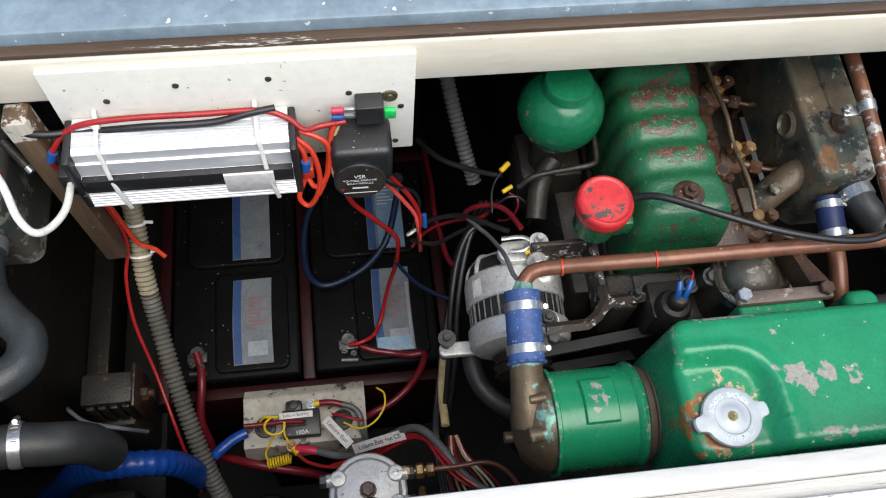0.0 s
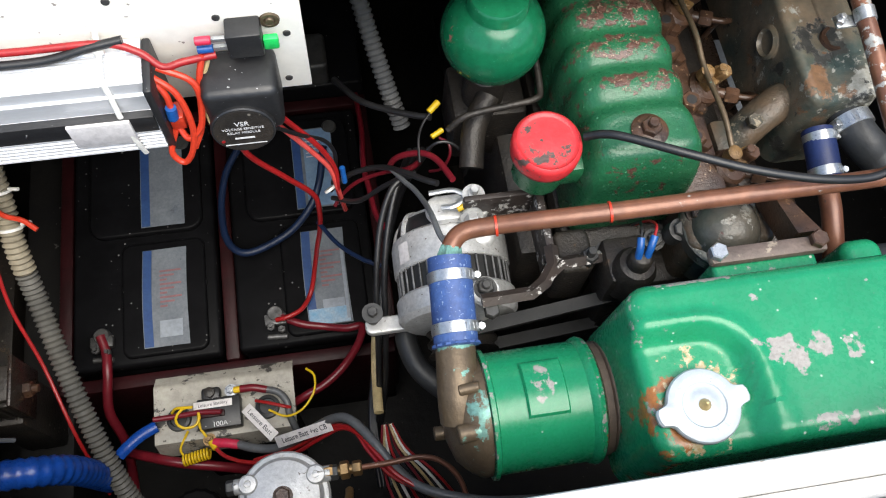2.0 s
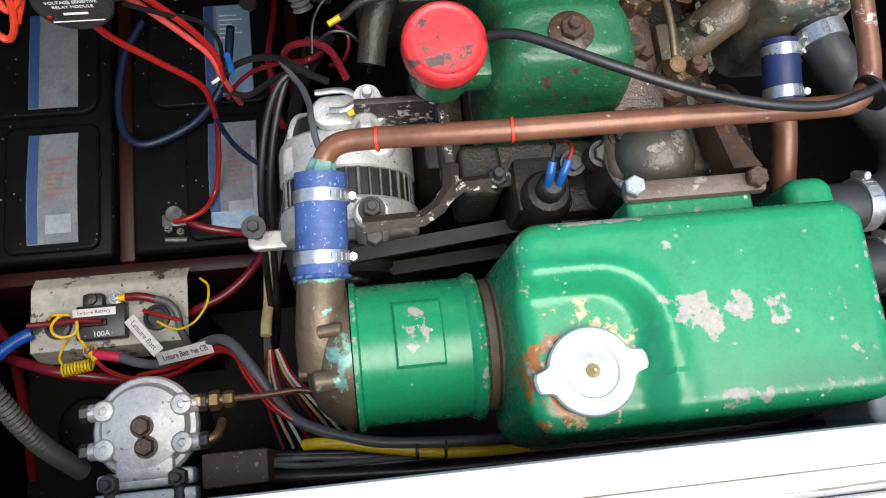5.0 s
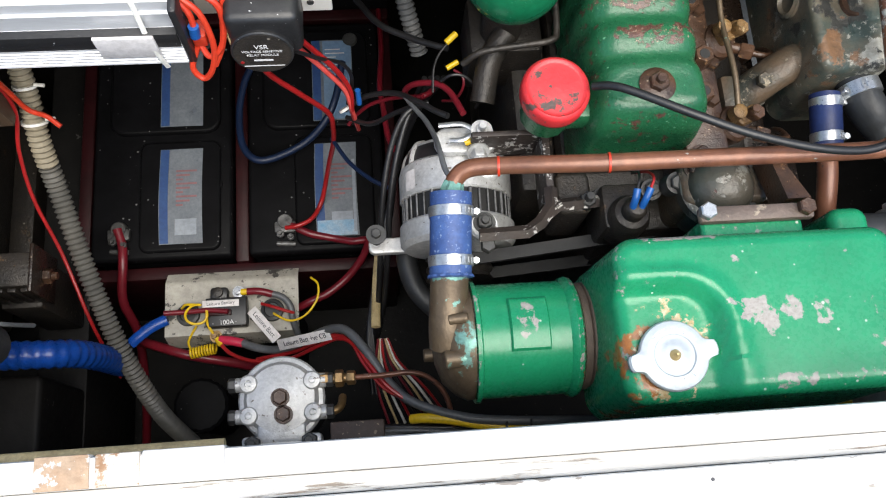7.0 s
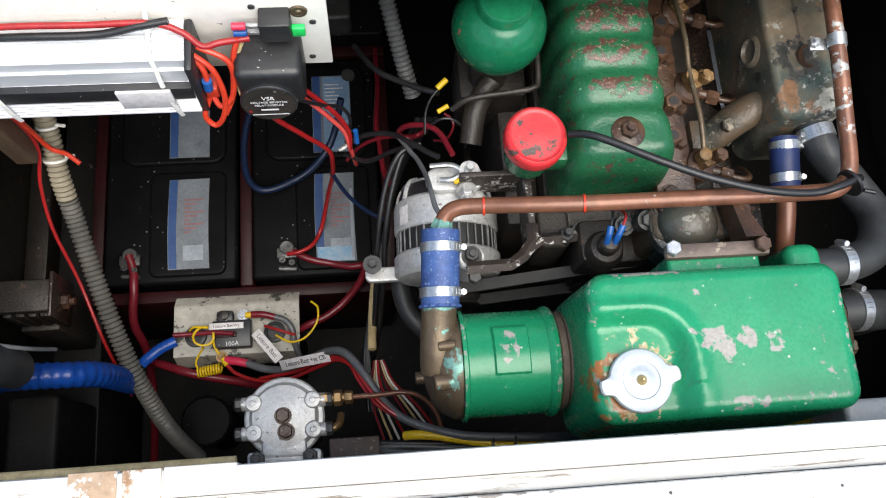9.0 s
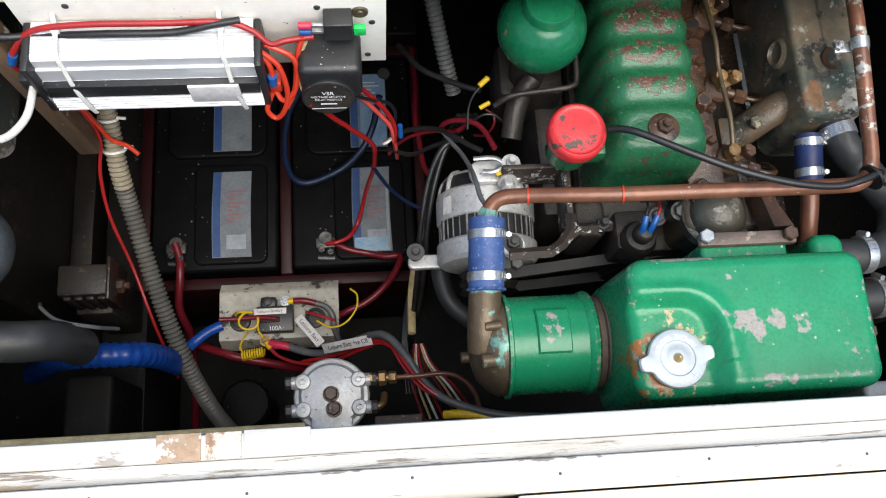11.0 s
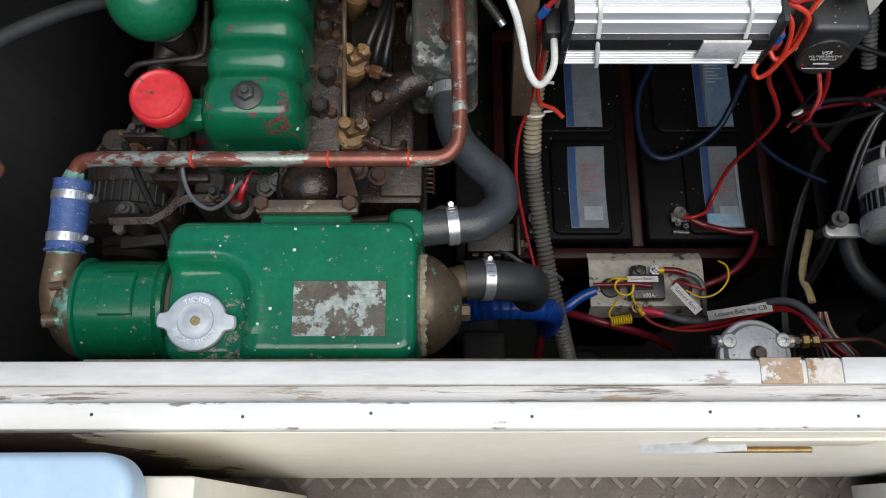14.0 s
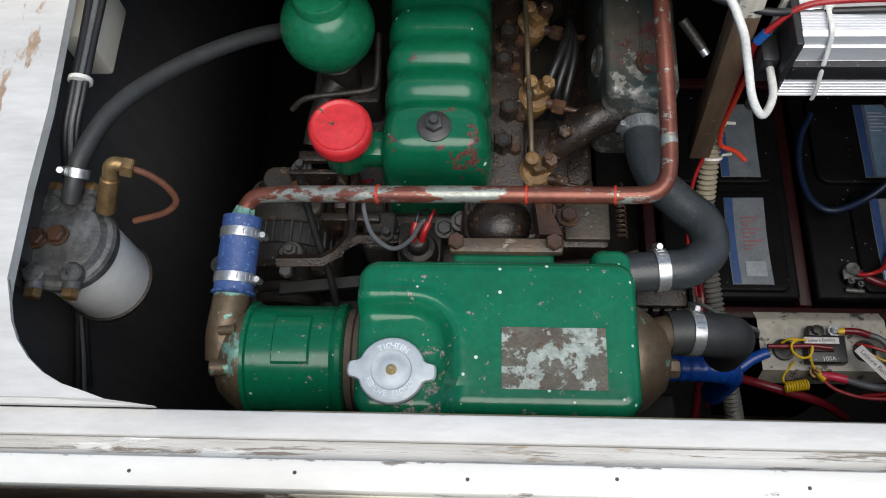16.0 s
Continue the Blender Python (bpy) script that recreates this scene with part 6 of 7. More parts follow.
solo("cable_tie", lathe([(0.0135, -0.0016), (0.0145, -0.0014), (0.0145, 0.0014), (0.0135, 0.0016)], (-0.0768, 0.748, 0.496), (0.0, -0.7, -0.7), 20, rod((-0.064, 0.748, 0.50), (-0.053, 0.748, 0.503), 0.0018)), "whitew", "white nylon cable tie round the conduit", "cable tie", "cable ties")
# blue ribbed hose
bh = thing("ribbed_hose", (-0.035, 0.52, 0.25), "glossy blue ribbed hose bending down into the bay", "hose")
part("hose", tube([(-0.27, 0.525, 0.20), (-0.22, 0.52, 0.29), (-0.178, 0.514, 0.375), (-0.138, 0.508, 0.427), (-0.105, 0.506, 0.438), (-0.078, 0.506, 0.434), (-0.058, 0.509, 0.412), (-0.047, 0.512, 0.37), (-0.042, 0.515, 0.28)], 0.0150, 18, rib=0.0009, pitch=0.011), "bluec", bh, "", 80)

# inverter board
panel = thing("mounting_board", (0.087, 0.7575, 0.685), "white-painted board screwed under the far beam", "board")
part("board", box(-0.079, 0.2535, 0.7545, 0.7603, 0.6855, 0.838, 0.0012), "cream_p", panel)
for x, z in ((0.035, 0.812), (0.118, 0.814), (-0.03, 0.795), (0.235, 0.70), (0.24, 0.76), (0.19, 0.786)):
    part("screw", lathe([(0.0032, 0), (0.003, 0.0012), (0.001, 0.0013)], (x, 0.7545, z), (0, -1, 0), 12), "castdark", panel)
part("cup_washer", lathe([(0.008, 0), (0.0075, 0.002), (0.005, 0.0022), (0.004, 0.001), (0.003, 0.003)], (0.229, 0.7545, 0.778), (0, -1, 0), 20), "bronze", panel)
inv = thing("inverter", (0.03, 0.725, 0.693), "silver finned aluminium inverter with black band and a blank sticker", "inverter")
# finned shell, its front leaning outwards at the bottom
prof = [(0.7535, 0.772), (0.742, 0.7725)]
for k in range(7):
    prof += [(0.741 - 0.0028 * k, 0.7715 - 0.0002 * k), (0.7405 - 0.0028 * k, 0.7704 - 0.0002 * k), (0.7392 - 0.0028 * k, 0.7704 - 0.0002 * k), (0.7388 - 0.0028 * k, 0.7713 - 0.0002 * k)]
prof += [(0.7200, 0.7700), (0.7160, 0.7670), (0.7150, 0.7560), (0.7128, 0.7550), (0.7122, 0.7370), (0.7080, 0.7355), (0.7070, 0.7190)]
for k in range(6):
    prof += [(0.7062 - 0.0004 * k, 0.7180 - 0.0040 * k), (0.7080 - 0.0004 * k, 0.7172 - 0.0040 * k), (0.7080 - 0.0004 * k, 0.7158 - 0.0040 * k), (0.7060 - 0.0004 * k, 0.7150 - 0.0040 * k)]
prof += [(0.7035, 0.6935), (0.71, 0.6905), (0.7535, 0.6905)]
bm = bmesh.new()
ends = [[bm.verts.new((x + (0.004 if y < 0.71 and x < 0.1 else 0) * 0, y, z)) for y, z in prof] for x in (-0.068, 0.1305)]
for k in range(len(prof)):
    bm.faces.new((ends[0][k], ends[1][k], ends[1][(k + 1) % len(prof)], ends[0][(k + 1) % len(prof)]))
bm.faces.new(ends[0])
bm.faces.new(ends[1][::-1])
part("shell", bm, "inverter", inv, smooth=20)
part("black_band", box(-0.0675, 0.130, 0.7050, 0.7120, 0.7172, 0.7372, 0.0003), "blackp", inv, "black printed band")
part("sticker", box(0.064, 0.1115, 0.7022, 0.7050, 0.7075, 0.7365, 0.0002), "sticker", inv, "blank off-white sticker")
for x0, x1 in ((-0.0755, -0.0683), (0.1308, 0.1375)):
    part("end_plate", box(x0, x1, 0.704, 0.754, 0.691, 0.7715, 0.002), "blackp", inv)
part("socket", box(-0.092, -0.0757, 0.714, 0.744, 0.70, 0.735, 0.003), "blackp", inv, "black plastic socket")
part("socket", box(0.1377, 0.150, 0.711, 0.728, 0.705, 0.722, 0.002), "orangew", inv, "red terminal block")
for x in (-0.045, 0.101):
    pts = [(x, 0.7535, 0.785), (x, 0.741, 0.775), (x + 0.001, 0.719, 0.7725), (x + 0.003, 0.7125, 0.757), (x + 0.005, 0.706, 0.733), (x + 0.009, 0.702, 0.705), (x + 0.011, 0.703, 0.688)]
    t = solo("cable_tie", tube(pts, 0.0023, 8, flat=0.5), "whitew", "white nylon cable tie holding the inverter", "cable tie", "cable ties")
    part("tie_lock", box(x - 0.004, x + 0.004, 0.7395, 0.745, 0.7725, 0.778, 0.001), "whitew", t)
cable("red_inverter_cable", [(-0.094, 0.735, 0.71), (-0.097, 0.732, 0.735), (-0.088, 0.735, 0.755), (-0.065, 0.742, 0.775), (-0.02, 0.744, 0.781), (0.05, 0.744, 0.781), (0.105, 0.744, 0.781), (0.13, 0.738, 0.775), (0.145, 0.73, 0.765), (0.16, 0.735, 0.762), (0.185, 0.738, 0.763)], 0.0030, "redw", "red cable tied along the top of the inverter")
solo("blue_heatshrink", tube([(-0.0965, 0.732, 0.738), (-0.091, 0.7335, 0.750)], 0.0045), "bluelug", "small blue crimp on a cable", "cable lug")
cable("black_inverter_cable", [(-0.5, 0.95, 0.70), (-0.25, 0.82, 0.76), (-0.12, 0.745, 0.772), (-0.06, 0.742, 0.768), (0.0, 0.738, 0.7745), (0.06, 0.738, 0.775), (0.095, 0.742, 0.78), (0.12, 0.745, 0.782)], 0.0036, "blackw", "black cable tied along the top of the inverter")
cable("white_cable", [(-0.40, 0.92, 0.76), (-0.20, 0.79, 0.80), (-0.150, 0.735, 0.812), (-0.131, 0.702, 0.800), (-0.121, 0.684, 0.776), (-0.114, 0.662, 0.756), (-0.104, 0.653, 0.742), (-0.094, 0.662, 0.732), (-0.084, 0.684, 0.726), (-0.082, 0.716, 0.722)], 0.0037, "whitew", "white flex looping from the inverter socket")
for k, pts in enumerate(([(0.136, 0.725, 0.76), (0.15, 0.718, 0.745), (0.155, 0.708, 0.715), (0.15, 0.70, 0.69), (0.140, 0.698, 0.675), (0.132, 0.703, 0.685), (0.14, 0.712, 0.705)],
                         [(0.14, 0.73, 0.765), (0.165, 0.722, 0.75), (0.163, 0.71, 0.715), (0.15, 0.705, 0.70), (0.142, 0.715, 0.705)],
                         [(0.175, 0.738, 0.765), (0.168, 0.728, 0.745), (0.162, 0.712, 0.71), (0.152, 0.702, 0.69)],
                         [(0.135, 0.725, 0.758), (0.142, 0.718, 0.745), (0.143, 0.713, 0.73)])):
    cable("orange_wire", pts, 0.0027, "orangew", "orange-red wire looping to the relay", "orange-red wires")
cable("brown_wire", [(0.178, 0.738, 0.758), (0.170, 0.728, 0.74), (0.168, 0.715, 0.715), (0.172, 0.708, 0.70)], 0.0018, "tape", "thin tan wire beside the relay")
solo("blue_heatshrink", tube([(0.143, 0.713, 0.735), (0.142, 0.712, 0.722)], 0.0045), "bluelug", "blue crimp sleeve on orange wire", "cable lug")
# relay and fuse holder
vsr = thing("relay", (0.193, 0.725, 0.69), "black voltage sensitive relay with a round printed face", "relay")
bm = box(0.168, 0.2285, 0.708, 0.7543, 0.694, 0.750, 0.007, 3)
part("body", bm, "blackp", vsr)
axis = Vector((0.0, -1.0, 0.16)).normalized()
part("round_base", lathe([(0.024, -0.03), (0.0262, -0.028), (0.0262, -0.001), (0.025, 0.0)], (0.1945, 0.701, 0.709), axis, 40), "blackp", vsr)
disc = part("round_face", lathe([(0.024, 0), (0.024, 0.0006)], (0.1945, 0.701, 0.709), axis, 40), "iron", vsr, "round black printed face")
fm = Matrix.Translation(Vector((0.1945, 0.701, 0.709)) + axis * 0.0009) @ Matrix(((1, 0, 0, 0), (0, axis.z, axis.y, 0), (0, -axis.y, axis.z, 0), (0, 0, 0, 1)))
for text, size, y in (("VSR", 0.0070, 0.009), ("VOLTAGE SENSITIVE", 0.0037, 0.0035), ("RELAY MODULE", 0.0037, -0.001)):
    writing("print", text, size, fm @ pose(0, y, 0), "ink", disc)
part("print_bar", box(-0.008, 0.008, -0.0085, -0.0065, 0, 0.0002, 0, m=fm), "ink", disc)
part("print_bar", box(-0.017, 0.017, -0.0155, -0.0145, 0, 0.0002, 0, m=fm), "ink", disc)
part("red_dot", rod(fm @ Vector((-0.018, -0.010, -0.0002)), fm @ Vector((-0.018, -0.010, 0.0004)), 0.0016, seg=10), "redw", disc)
fh = thing("fuse_holder", (0.213, 0.744, 0.755), "black blade fuse holder with a green fuse", "fuse holder")
bm = box(0.195, 0.222, 0.735, 0.7545, 0.7585, 0.785, 0.002)
part("body", bm, "blackp", fh)
part("fuse", box(0.2222, 0.234, 0.738, 0.744, 0.762, 0.775, 0.0015), "green_plug", fh, "bright green blade fuse")
for z, m2 in ((0.778, "pinklug"), (0.768, "bluelug")):
    part("spade", box(0.184, 0.195, 0.739, 0.7425, z - 0.002, z + 0.002, 0.0005), "steel", fh)
    part("sleeve", rod((0.172, 0.7405, z), (0.184, 0.7405, z), 0.0035), m2, fh)
bm = box(-0.012, 0.012, -0.013, 0.013, 0.115, 0.385, 0.003)
bmesh.ops.transform(bm, matrix=Matrix.Translation((-0.090, 0.741, 0.405)) @ pose(0, 0, 0, -1.5, -3.4, 0), verts=bm.verts)
solo("timber_batten", bm, "wood", "raw brown timber batten with worn white paint under the beam", "timber batten")


# ---- fuel filters ----
def fuel_filter(at, turn, shift_label, tilt, canister):
    """A cast filter head with its bolts and unions, and the canister under it."""
    f = thing("fuel_filter", at, shift_label, "fuel filter", "fuel filters")
    mm = Matrix.Translation(at) @ pose(0, 0, 0, *tilt) @ pose(0, 0, 0, 0, 0, turn)

    def put(name, bm, material, label="", parent=f):
        bmesh.ops.transform(bm, matrix=mm, verts=bm.verts)
        return part(name, bm, material, parent, label)

    body = "alu" if not canister else "castgrey"
    bm = lathe([(0.040, -0.016), (0.0435, -0.013), (0.044, -0.004), (0.042, -0.001), (0.038, 0.0), (0.034, 0.006), (0.018, 0.009), (0.004, 0.0095)], (0, 0, 0), (0, 0, 1), 40)
    box(-0.040, 0.040, -0.050, -0.036, -0.020, 0.004, 0.004, bm=bm)
    box(-0.024, 0.024, -0.044, -0.02, -0.02, 0.006, 0.004, bm=bm)
    head = put("head", bm, body, "cast alloy filter head")
    for x, y, a in ((-0.036, 0.016, 180), (0.036, 0.016, 0), (-0.036, -0.016, 180), (0.036, -0.016, 0)):
        d = Vector((math.cos(radians(a)), math.sin(radians(a)), 0))
        o = Vector((x, y, 0.001))
        bm = lathe([(0.0085, -0.004), (0.0095, 0.0), (0.0095, 0.006), (0.008, 0.008), (0.0035, 0.0085), (0.003, 0.007)], o + Vector((-d.x * 0.004, 0, 0)), (0, 0, 1), 20)
        rod(o - d * 0.012, o + d * 0.010, 0.0075, bm)
        put("boss", bm, body, parent=head)
        bm = nut(o + d * 0.009, d, 0.0075, 0.008, None, False)
        put("plug", bm, "castdark" if not canister else "brass", parent=head)
    for x, y in ((0, 0.0), (0.003, -0.017)):
        put("bleed_screw", nut((x, y, 0.010), (0, 0, 1), 0.0078, 0.008, lathe([(0.0095, 0), (0.0095, 0.002)], (x, y, 0.010), (0, 0, 1), 16), False), "rust", parent=head)
    for x in (-0.028, 0.028):
        put("bracket_bolt", nut((x, -0.044, 0.002), (0, 0, 1), 0.0085, 0.012, rod((x, -0.040, 0.0), (x, -0.068, 0.002), 0.0065), True), "castdark", parent=head)
    put("bracket", box(-0.042, 0.042, -0.064, -0.052, -0.014, 0.006, 0.003), body)
    bm = lathe([(0.030, -0.115), (0.036, -0.110), (0.0395, -0.10), (0.0395, -0.018)], (0, 0, 0), (0, 0, 1), 36)
    put("canister", bm, "canister" if canister else "castdark", "white filter canister" if canister else "dark filter bowl")
    put("seal", lathe([(0.0395, -0.1), (0.042, -0.099), (0.042, -0.094), (0.0395, -0.093)] if canister else [(0.041, -0.018), (0.043, -0.0175), (0.041, -0.016)], (0, 0, 0), (0, 0, 1), 36), "iron")
    return f


fuel_filter((0.177, 0.438, 0.480), 0, "grey cast fuel filter with brass unions under the hatch edge", (0, 0, 0), False)
uni = thing("fuel_union", (0.235, 0.452, 0.478), "brass compression fittings on a copper fuel line", "pipe fitting")
bm = nut((0.214, 0.4545, 0.481), (1, 0, 0.05), 0.0075, 0.012, rod((0.208, 0.4545, 0.481), (0.252, 0.4545, 0.483), 0.0048), False)
part("union", bm, "brass", uni)
part("union_nut", nut((0.232, 0.4545, 0.482), (1, 0, 0.05), 0.009, 0.009, nut((0.244, 0.4545, 0.4825), (1, 0, 0.05), 0.0075, 0.009, None, False), False), "brass", uni)
part("fuel_line", tube([(0.252, 0.4545, 0.483), (0.28, 0.4545, 0.485), (0.31, 0.4555, 0.485), (0.33, 0.448, 0.482), (0.345, 0.43, 0.475), (0.352, 0.40, 0.46)], 0.0028), "copper", uni, "thin copper fuel line")
part("elbow", tube([(0.215, 0.422, 0.478), (0.228, 0.422, 0.478), (0.236, 0.427, 0.474), (0.238, 0.438, 0.46)], 0.0042), "brass", uni)
# left filter, on the side frame
fl = fuel_filter((-0.702, 0.530, 0.735), -90, "grey fuel filter with a white canister on the side frame", (0, 0, 0), True)
solo("filter_bracket", box(-0.765, -0.722, 0.505, 0.575, 0.70, 0.765, 0.003), "castdark", "dark steel filter bracket on the white side frame", "bracket")
el = thing("fuel_elbow", (-0.672, 0.57, 0.745), "brass elbow fitting with a copper fuel line", "pipe fitting")
part("stem", rod((-0.668, 0.555, 0.74), (-0.657, 0.574, 0.766), 0.008), "brass", el)
part("elbow", tube([(-0.658, 0.572, 0.762), (-0.654, 0.580, 0.774), (-0.648, 0.582, 0.776), (-0.638, 0.5805, 0.772)], 0.0065), "brass", el)
part("elbow_nut", nut((-0.645, 0.5815, 0.7735), (1, -0.1, -0.3), 0.009, 0.010, None, False), "brass", el)
part("fuel_line", tube([(-0.637, 0.5805, 0.771), (-0.626, 0.580, 0.760), (-0.616, 0.577, 0.742), (-0.614, 0.572, 0.725), (-0.63, 0.568, 0.71), (-0.66, 0.565, 0.70)], 0.003), "copper", el, "thin copper fuel line")
fhose = thing("fuel_hose", (-0.70, 0.575, 0.755), "long black rubber fuel hose curving away from the filter", "hose")
hpts = [(-0.698, 0.562, 0.745), (-0.692, 0.578, 0.757), (-0.687, 0.600, 0.762), (-0.671, 0.646, 0.758), (-0.640, 0.698, 0.738), (-0.600, 0.744, 0.715), (-0.558, 0.781, 0.69), (-0.51, 0.81, 0.66), (-0.50, 0.815, 0.62)]
part("hose", tube(hpts, 0.0082, 16), "rubber", fhose)
hose_clip((-0.6905, 0.583, 0.758), (0.2, 1, 0.45), 0.0092, fhose, 0.008, (-1, 0, 0.3))
for k in range(3):
    cable("side_cable", [(-0.738 + 0.004 * k, 0.42 + 0.01 * k, 0.58), (-0.732 + 0.004 * k, 0.50, 0.63), (-0.722 + 0.004 * k, 0.565, 0.69), (-0.709 + 0.005 * k, 0.615, 0.755), (-0.702 + 0.005 * k, 0.65, 0.773), (-0.700 + 0.005 * k, 0.70, 0.779), (-0.704 + 0.006 * k, 0.80, 0.78), (-0.712, 1.0, 0.775)], 0.003 if k else 0.0042, ("blackw", "greyw", "blackw")[k], "cable clipped along the side frame", "side cables")
solo("cable_tie", lathe([(0.009, -0.002), (0.0105, -0.0018), (0.0105, 0.0018), (0.009, 0.002)], (-0.6965, 0.665, 0.775), (0, 1, 0.1), 18), "whitew", "white cable tie on the side cables", "cable tie", "cable ties")
solo("white_block", box(-0.737, -0.708, 0.722, 0.80, 0.70, 0.762, 0.004), "cream", "white-painted timber block at the side frame", "timber block")

# front loom along the coaming
cable("yellow_cable", [(0.308, 0.410, 0.462), (0.322, 0.4095, 0.470), (0.345, 0.4065, 0.472), (0.386, 0.398, 0.470), (0.43, 0.3905, 0.468), (0.482, 0.388, 0.462), (0.55, 0.388, 0.44)], 0.0052, "yelloww", "thick yellow cable in the front loom")
cable("yellow_cable", [(0.64, 0.392, 0.46), (0.69, 0.3935, 0.475), (0.74, 0.394, 0.48), (0.79, 0.398, 0.49), (0.85, 0.405, 0.50)], 0.0048, "yelloww", "thick yellow cable at the end of the loom")
for k, (m2, r, y, z) in enumerate((("blackw", 0.006, 0.383, 0.455), ("blackw", 0.004, 0.391, 0.448), ("greyw", 0.003, 0.397, 0.452), ("blackw", 0.0035, 0.402, 0.446), ("blackw", 0.005, 0.388, 0.43), ("greyw", 0.0028, 0.394, 0.455))):
    cable("loom_cable", [(0.275, y + 0.003, z), (0.31, y + 0.002 * math.sin(k), z + 0.003), (0.36, y - 0.003, z), (0.42, y - 0.006 + 0.002 * (k % 2), z), (0.55, y - 0.008, z + 0.004), (0.70, y - 0.008, z + 0.006), (0.95, y - 0.008, z)], r, m2, "black cable in the loom along the front coaming", "front cable loom")
for k, (y, z) in enumerate(((0.398, 0.486), (0.4005, 0.480))):
    cable("red_wire", [(0.47, y - 0.01, z - 0.03), (0.56, y - 0.006, z - 0.02), (0.64, y - 0.002, z - 0.005), (0.70, y - 0.001, z), (0.76, y + 0.002, z + 0.006), (0.84, y + 0.01, z + 0.016)], 0.0032, "redw", "red wire at the end of the front loom", "pair of red loom wires")
for x in (0.405, 0.43, 0.705, 0.765):
    solo("cable_tie", lathe([(0.0085, -0.0012), (0.0092, -0.001), (0.0092, 0.001), (0.0085, 0.0012)], (x, 0.394, 0.472), (1, -0.1, 0), 16), "blackw", "dark cable tie round the front loom", "cable tie", "cable ties")
solo("timber_block", box(0.226, 0.280, 0.382, 0.410, 0.40, 0.497, 0.002), "rustblock", "dark stained timber block beside the filter", "timber block")
solo("grey_box", soft_box(0.735, 0.82, 0.372, 0.405, 0.55, 0.62, 0.01, 0.006, rings=3), "steel2", "pale grey box at the end of the loom", "box")
# low gear at the left engine's foot
mount = thing("engine_mount", (-0.13, 0.60, 0.0), "rusty steel engine mount on a black bearer", "engine mount")
part("bearer", box(-0.172, -0.105, 0.36, 1.2, 0.0, 0.22, 0.005), "bilge", mount)
part("pedestal", box(-0.160, -0.112, 0.575, 0.635, 0.2205, 0.3595, 0.004), "iron", mount)
part("front_block", soft_box(-0.168, -0.108, 0.392, 0.496, 0.2205, 0.36, 0.008, 0.006, rings=3), "bilge", mount, "wet black block")
part("mount_block", box(-0.162, -0.0985, 0.585, 0.625, 0.36, 0.425, 0.004), "iron", mount)
part("mount_plate", box(-0.098, -0.093, 0.575, 0.63, 0.37, 0.44, 0.002), "rust_l", mount)
for k in range(4):
    part("mount_fin", box(-0.155 + 0.014 * k, -0.146 + 0.014 * k, 0.580, 0.5845, 0.365, 0.42, 0.001), "iron", mount)
part("mount_bolt", nut((-0.094, 0.60, 0.405), (1, 0, 0), 0.009, 0.009), "rust", mount)
strainer = thing("water_strainer", (0.03, 0.47, 0.0), "black round strainer lid deep in the bay", "strainer")
part("lid", lathe([(0.035, 0.15), (0.037, 0.152), (0.037, 0.165), (0.033, 0.168), (0.004, 0.169)], (0.03, 0.47, 0.0), (0, 0, 1), 36, None, 18, 0.02), "case", strainer)
part("pot", rod((0.03, 0.47, 0.0), (0.03, 0.47, 0.152), 0.032), "case", strainer)
# wires on the left engine's front
cable("black_cable", [(-0.515, 0.615, 0.69), (-0.512, 0.60, 0.665), (-0.505, 0.575, 0.63), (-0.496, 0.55, 0.60), (-0.49, 0.52, 0.57)], 0.0038, "blackw", "black cable dropping behind the heat exchanger")
cable("sender_wire", [(-0.452, 0.598, 0.698), (-0.452, 0.580, 0.692), (-0.443, 0.558, 0.688), (-0.425, 0.546, 0.686), (-0.41, 0.556, 0.682), (-0.402, 0.574, 0.676), (-0.398, 0.580, 0.674)], 0.0022, "greyw", "thin dark wire looping to the sender")
for k in range(3):
    cable("black_pipe", [(-0.262 - 0.012 * k, 0.735, 0.60), (-0.258 - 0.010 * k, 0.75, 0.63 + 0.008 * k), (-0.250 - 0.006 * k, 0.79, 0.645 + 0.006 * k), (-0.254, 0.83, 0.64), (-0.262, 0.86, 0.60), (-0.266, 0.87, 0.54)], 0.0042, "blackw", "black steel fuel pipe looping beside the injectors", "looped fuel pipes")
cable("maroon_wire", [(-0.46, 0.66, 0.60), (-0.52, 0.655, 0.58), (-0.57, 0.62, 0.54), (-0.60, 0.57, 0.48), (-0.60, 0.53, 0.42)], 0.002, "redd", "dark red wire hanging beside the engine")
cable("maroon_wire", [(-0.602, 0.53, 0.55), (-0.598, 0.50, 0.54), (-0.580, 0.478, 0.53), (-0.555, 0.468, 0.52)], 0.0018, "redd", "dark red wire looping to the heat exchanger")
cable("spring_wire", [(-0.13, 0.545, 0.55), (-0.12, 0.535, 0.57), (-0.10, 0.52, 0.575), (-0.07, 0.515, 0.56), (-0.055, 0.52, 0.52)], 0.0022, "greyw", "thin grey wire over the black elbow")


solo("pale_bottle", soft_box(0.715, 0.815, 0.80, 0.90, 0.0, 0.46, 0.012, 0.01, rings=4), "plate", "pale plastic container wedged beside the engine", "container")
cable("dark_lead", [(0.668, 0.95, 0.60), (0.672, 0.85, 0.56), (0.682, 0.78, 0.53), (0.70, 0.72, 0.50)], 0.004, "blackw", "dark lead passing down behind the manifold")
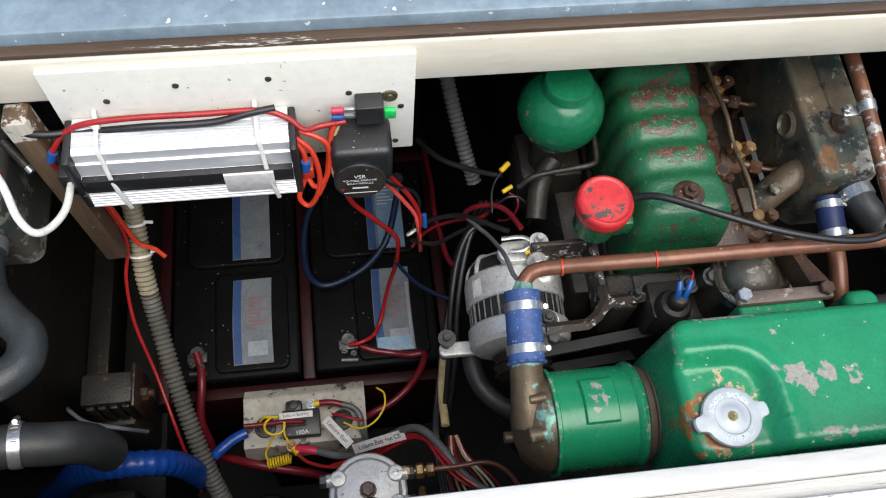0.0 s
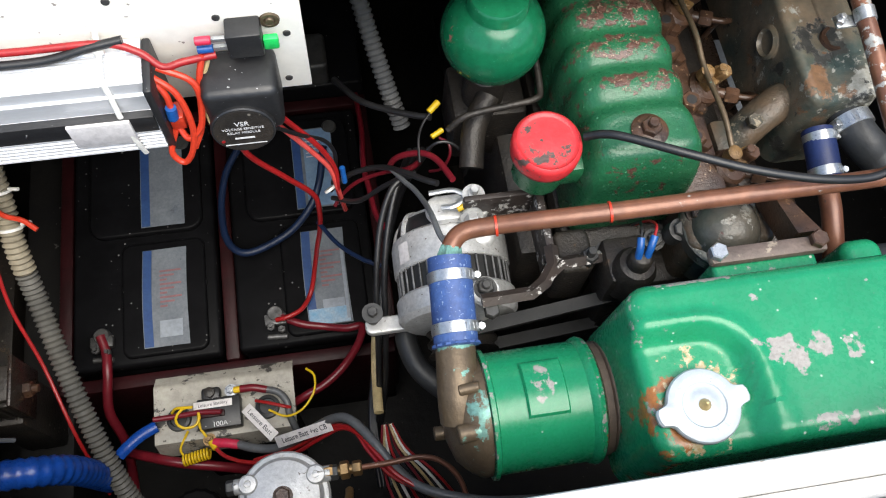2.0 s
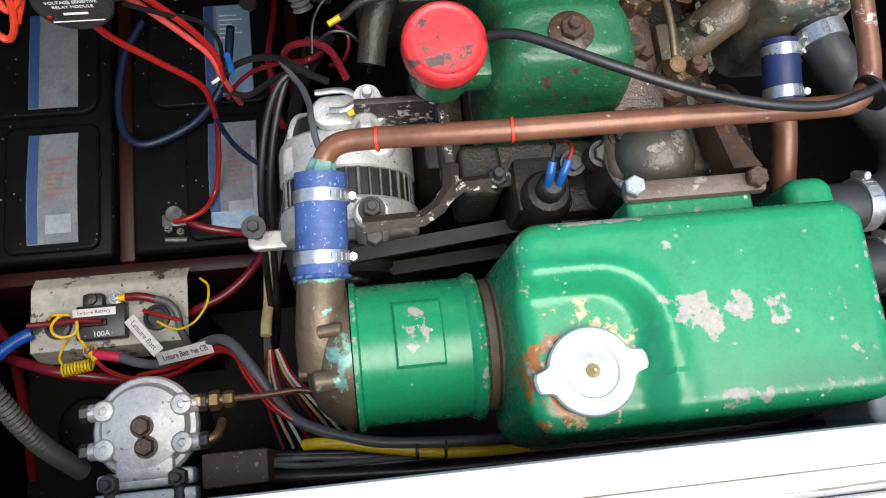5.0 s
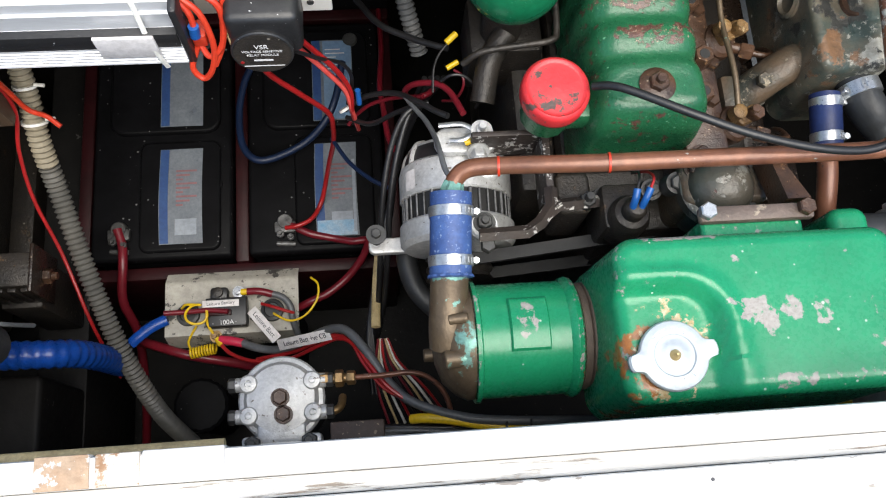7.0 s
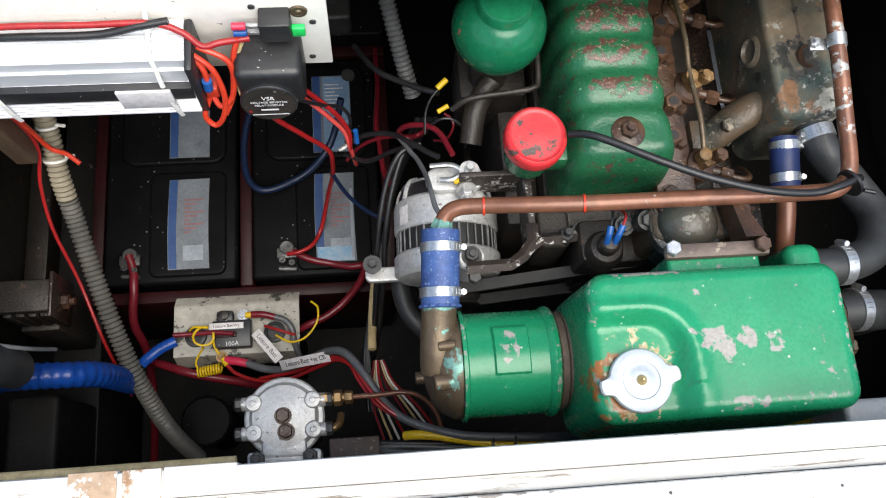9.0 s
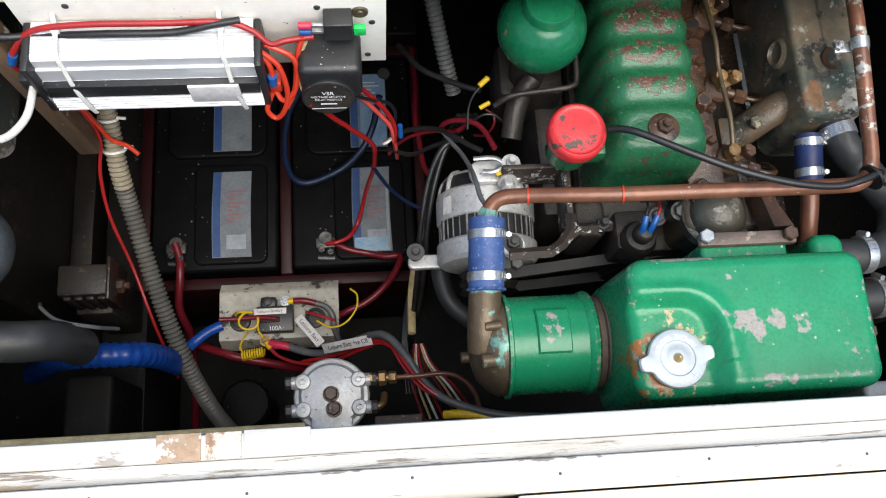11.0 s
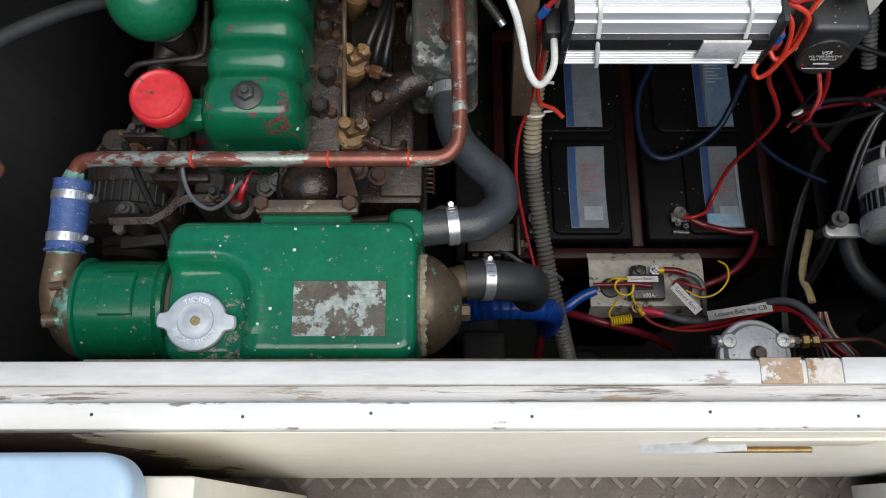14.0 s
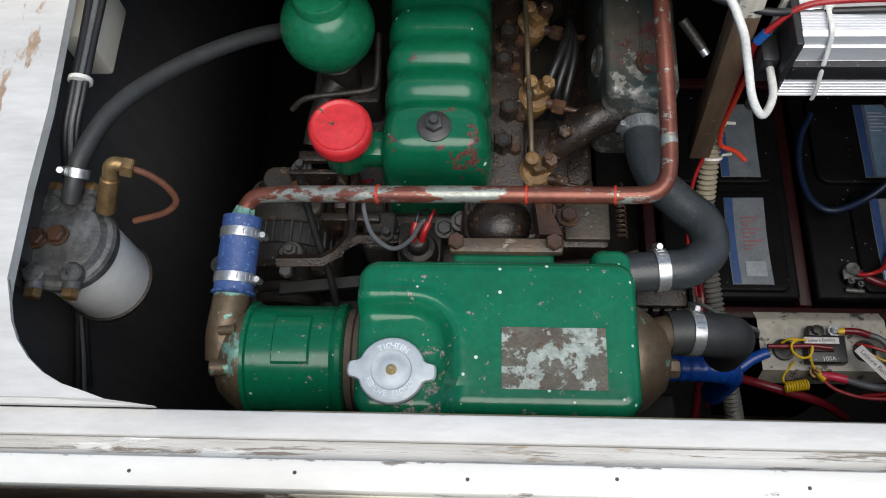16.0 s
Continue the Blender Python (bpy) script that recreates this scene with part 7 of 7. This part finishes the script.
# small things by the post at the left engine
solo("inline_fuse", rod((-0.155, 0.775, 0.715), (-0.134, 0.752, 0.70), 0.005), "iron", "black inline fuse holder beside the post", "fuse holder")
solo("crimp_sleeve", rod((-0.140, 0.758, 0.704), (-0.130, 0.747, 0.697), 0.0042), "steel", "bright metal cable end beside the post", "cable lug")

cable("grey_wire", [(0.318, 0.722, 0.575), (0.328, 0.700, 0.588), (0.335, 0.685, 0.598), (0.341, 0.660, 0.618), (0.343, 0.636, 0.640), (0.347, 0.614, 0.644), (0.357, 0.602, 0.640)], 0.0026, "greyw", "grey wire looping over the alternator")
for k in range(2):
    cable("black_wire", [(0.335 + 0.006 * k, 0.712, 0.58), (0.315 + 0.008 * k, 0.700 + 0.006 * k, 0.575), (0.300 + 0.008 * k, 0.672, 0.555), (0.290 + 0.008 * k, 0.63, 0.525), (0.285 + 0.008 * k, 0.585, 0.48), (0.279 + 0.006 * k, 0.54, 0.40), (0.27, 0.50, 0.32)], 0.0031, "blackw", "black cable hanging beside the alternator", "cables beside the alternator")
part("side_print", box(0.2535, 0.2575, 0.672, 0.775, 0.2849, 0.2853, 0), "labeldark", bpy.data.objects["battery.001"], "vertical line of worn print")
# thin pale slab added to fill a pale area; no known object
solo("pale_slab", box(0.728, 0.775, 0.79, 0.90, 0.47, 0.482, 0.004, m=Matrix.Translation((0, 0, 0))), "label", "flat pale grey slab deep beside the manifold", "tub")
# cables behind the alternator
LOOM = "cables behind the alternator"
cable("red_battery_cable", [(0.300, 0.955, 0.360), (0.300, 0.875, 0.400), (0.295, 0.803, 0.440), (0.298, 0.766, 0.450), (0.301, 0.730, 0.460), (0.308, 0.708, 0.470)], 0.0034, "redd", "dark red cable hanging down to the alternator", LOOM)
cable("red_battery_cable", [(0.371, 0.684, 0.612), (0.361, 0.713, 0.600), (0.348, 0.728, 0.590), (0.328, 0.738, 0.570), (0.319, 0.740, 0.550), (0.326, 0.737, 0.540), (0.343, 0.741, 0.540), (0.356, 0.761, 0.520)], 0.0032, "redd", "dark red cable looped to the alternator post", LOOM)
cable("red_wire", [(0.338, 0.734, 0.550), (0.309, 0.748, 0.520), (0.283, 0.751, 0.500), (0.265, 0.747, 0.480), (0.257, 0.741, 0.470)], 0.0022, "redd", "thin dark red wire in a slack bend", LOOM)
cable("black_cable", [(0.255, 0.746, 0.500), (0.278, 0.746, 0.530), (0.307, 0.734, 0.560), (0.329, 0.709, 0.590), (0.345, 0.691, 0.605), (0.356, 0.682, 0.612)], 0.0030, "blackw", "black cable to the alternator post", LOOM)
cable("black_cable", [(0.256, 0.741, 0.490), (0.282, 0.719, 0.520), (0.309, 0.712, 0.560), (0.333, 0.705, 0.590), (0.348, 0.689, 0.605), (0.356, 0.682, 0.612)], 0.0028, "blackw", "black cable to the alternator post", LOOM)
cable("black_wire", [(0.353, 0.725, 0.600), (0.362, 0.726, 0.610), (0.374, 0.725, 0.610), (0.385, 0.720, 0.600), (0.392, 0.714, 0.580), (0.391, 0.714, 0.560)], 0.0016, "blackw", "thin black wire with a bend", LOOM)
cable("thin_red_wire", [(0.367, 0.737, 0.600), (0.375, 0.729, 0.600), (0.375, 0.721, 0.590), (0.368, 0.719, 0.570), (0.358, 0.728, 0.550)], 0.0015, "redd", "thin dark red wire curling to the sensor", LOOM)
cable("blue_cable", [(0.235, 0.747, 0.420), (0.255, 0.708, 0.440), (0.278, 0.679, 0.460), (0.299, 0.663, 0.470)], 0.0026, "bluew", "dark blue cable hanging beside the alternator", LOOM)
cable("black_cable", [(0.273, 0.851, 0.550), (0.296, 0.809, 0.570), (0.324, 0.787, 0.580), (0.349, 0.771, 0.590), (0.363, 0.764, 0.595)], 0.0034, "blackw", "black sleeved cable to the sensor", LOOM)
cable("black_cable", [(0.220, 0.718, 0.680), (0.236, 0.733, 0.640), (0.255, 0.749, 0.600), (0.264, 0.753, 0.570), (0.264, 0.753, 0.540), (0.258, 0.748, 0.510)], 0.0020, "blackw", "black lead from the relay", LOOM)
solo("cable_tie", lathe([(0.006, -0.0016), (0.0072, -0.0014), (0.0072, 0.0014), (0.006, 0.0016)], (0.255, 0.742, 0.510), (0.5, -0.7, -0.5), 16), "whitew", "white nylon tie round the relay cables", "cable tie", "cable ties")
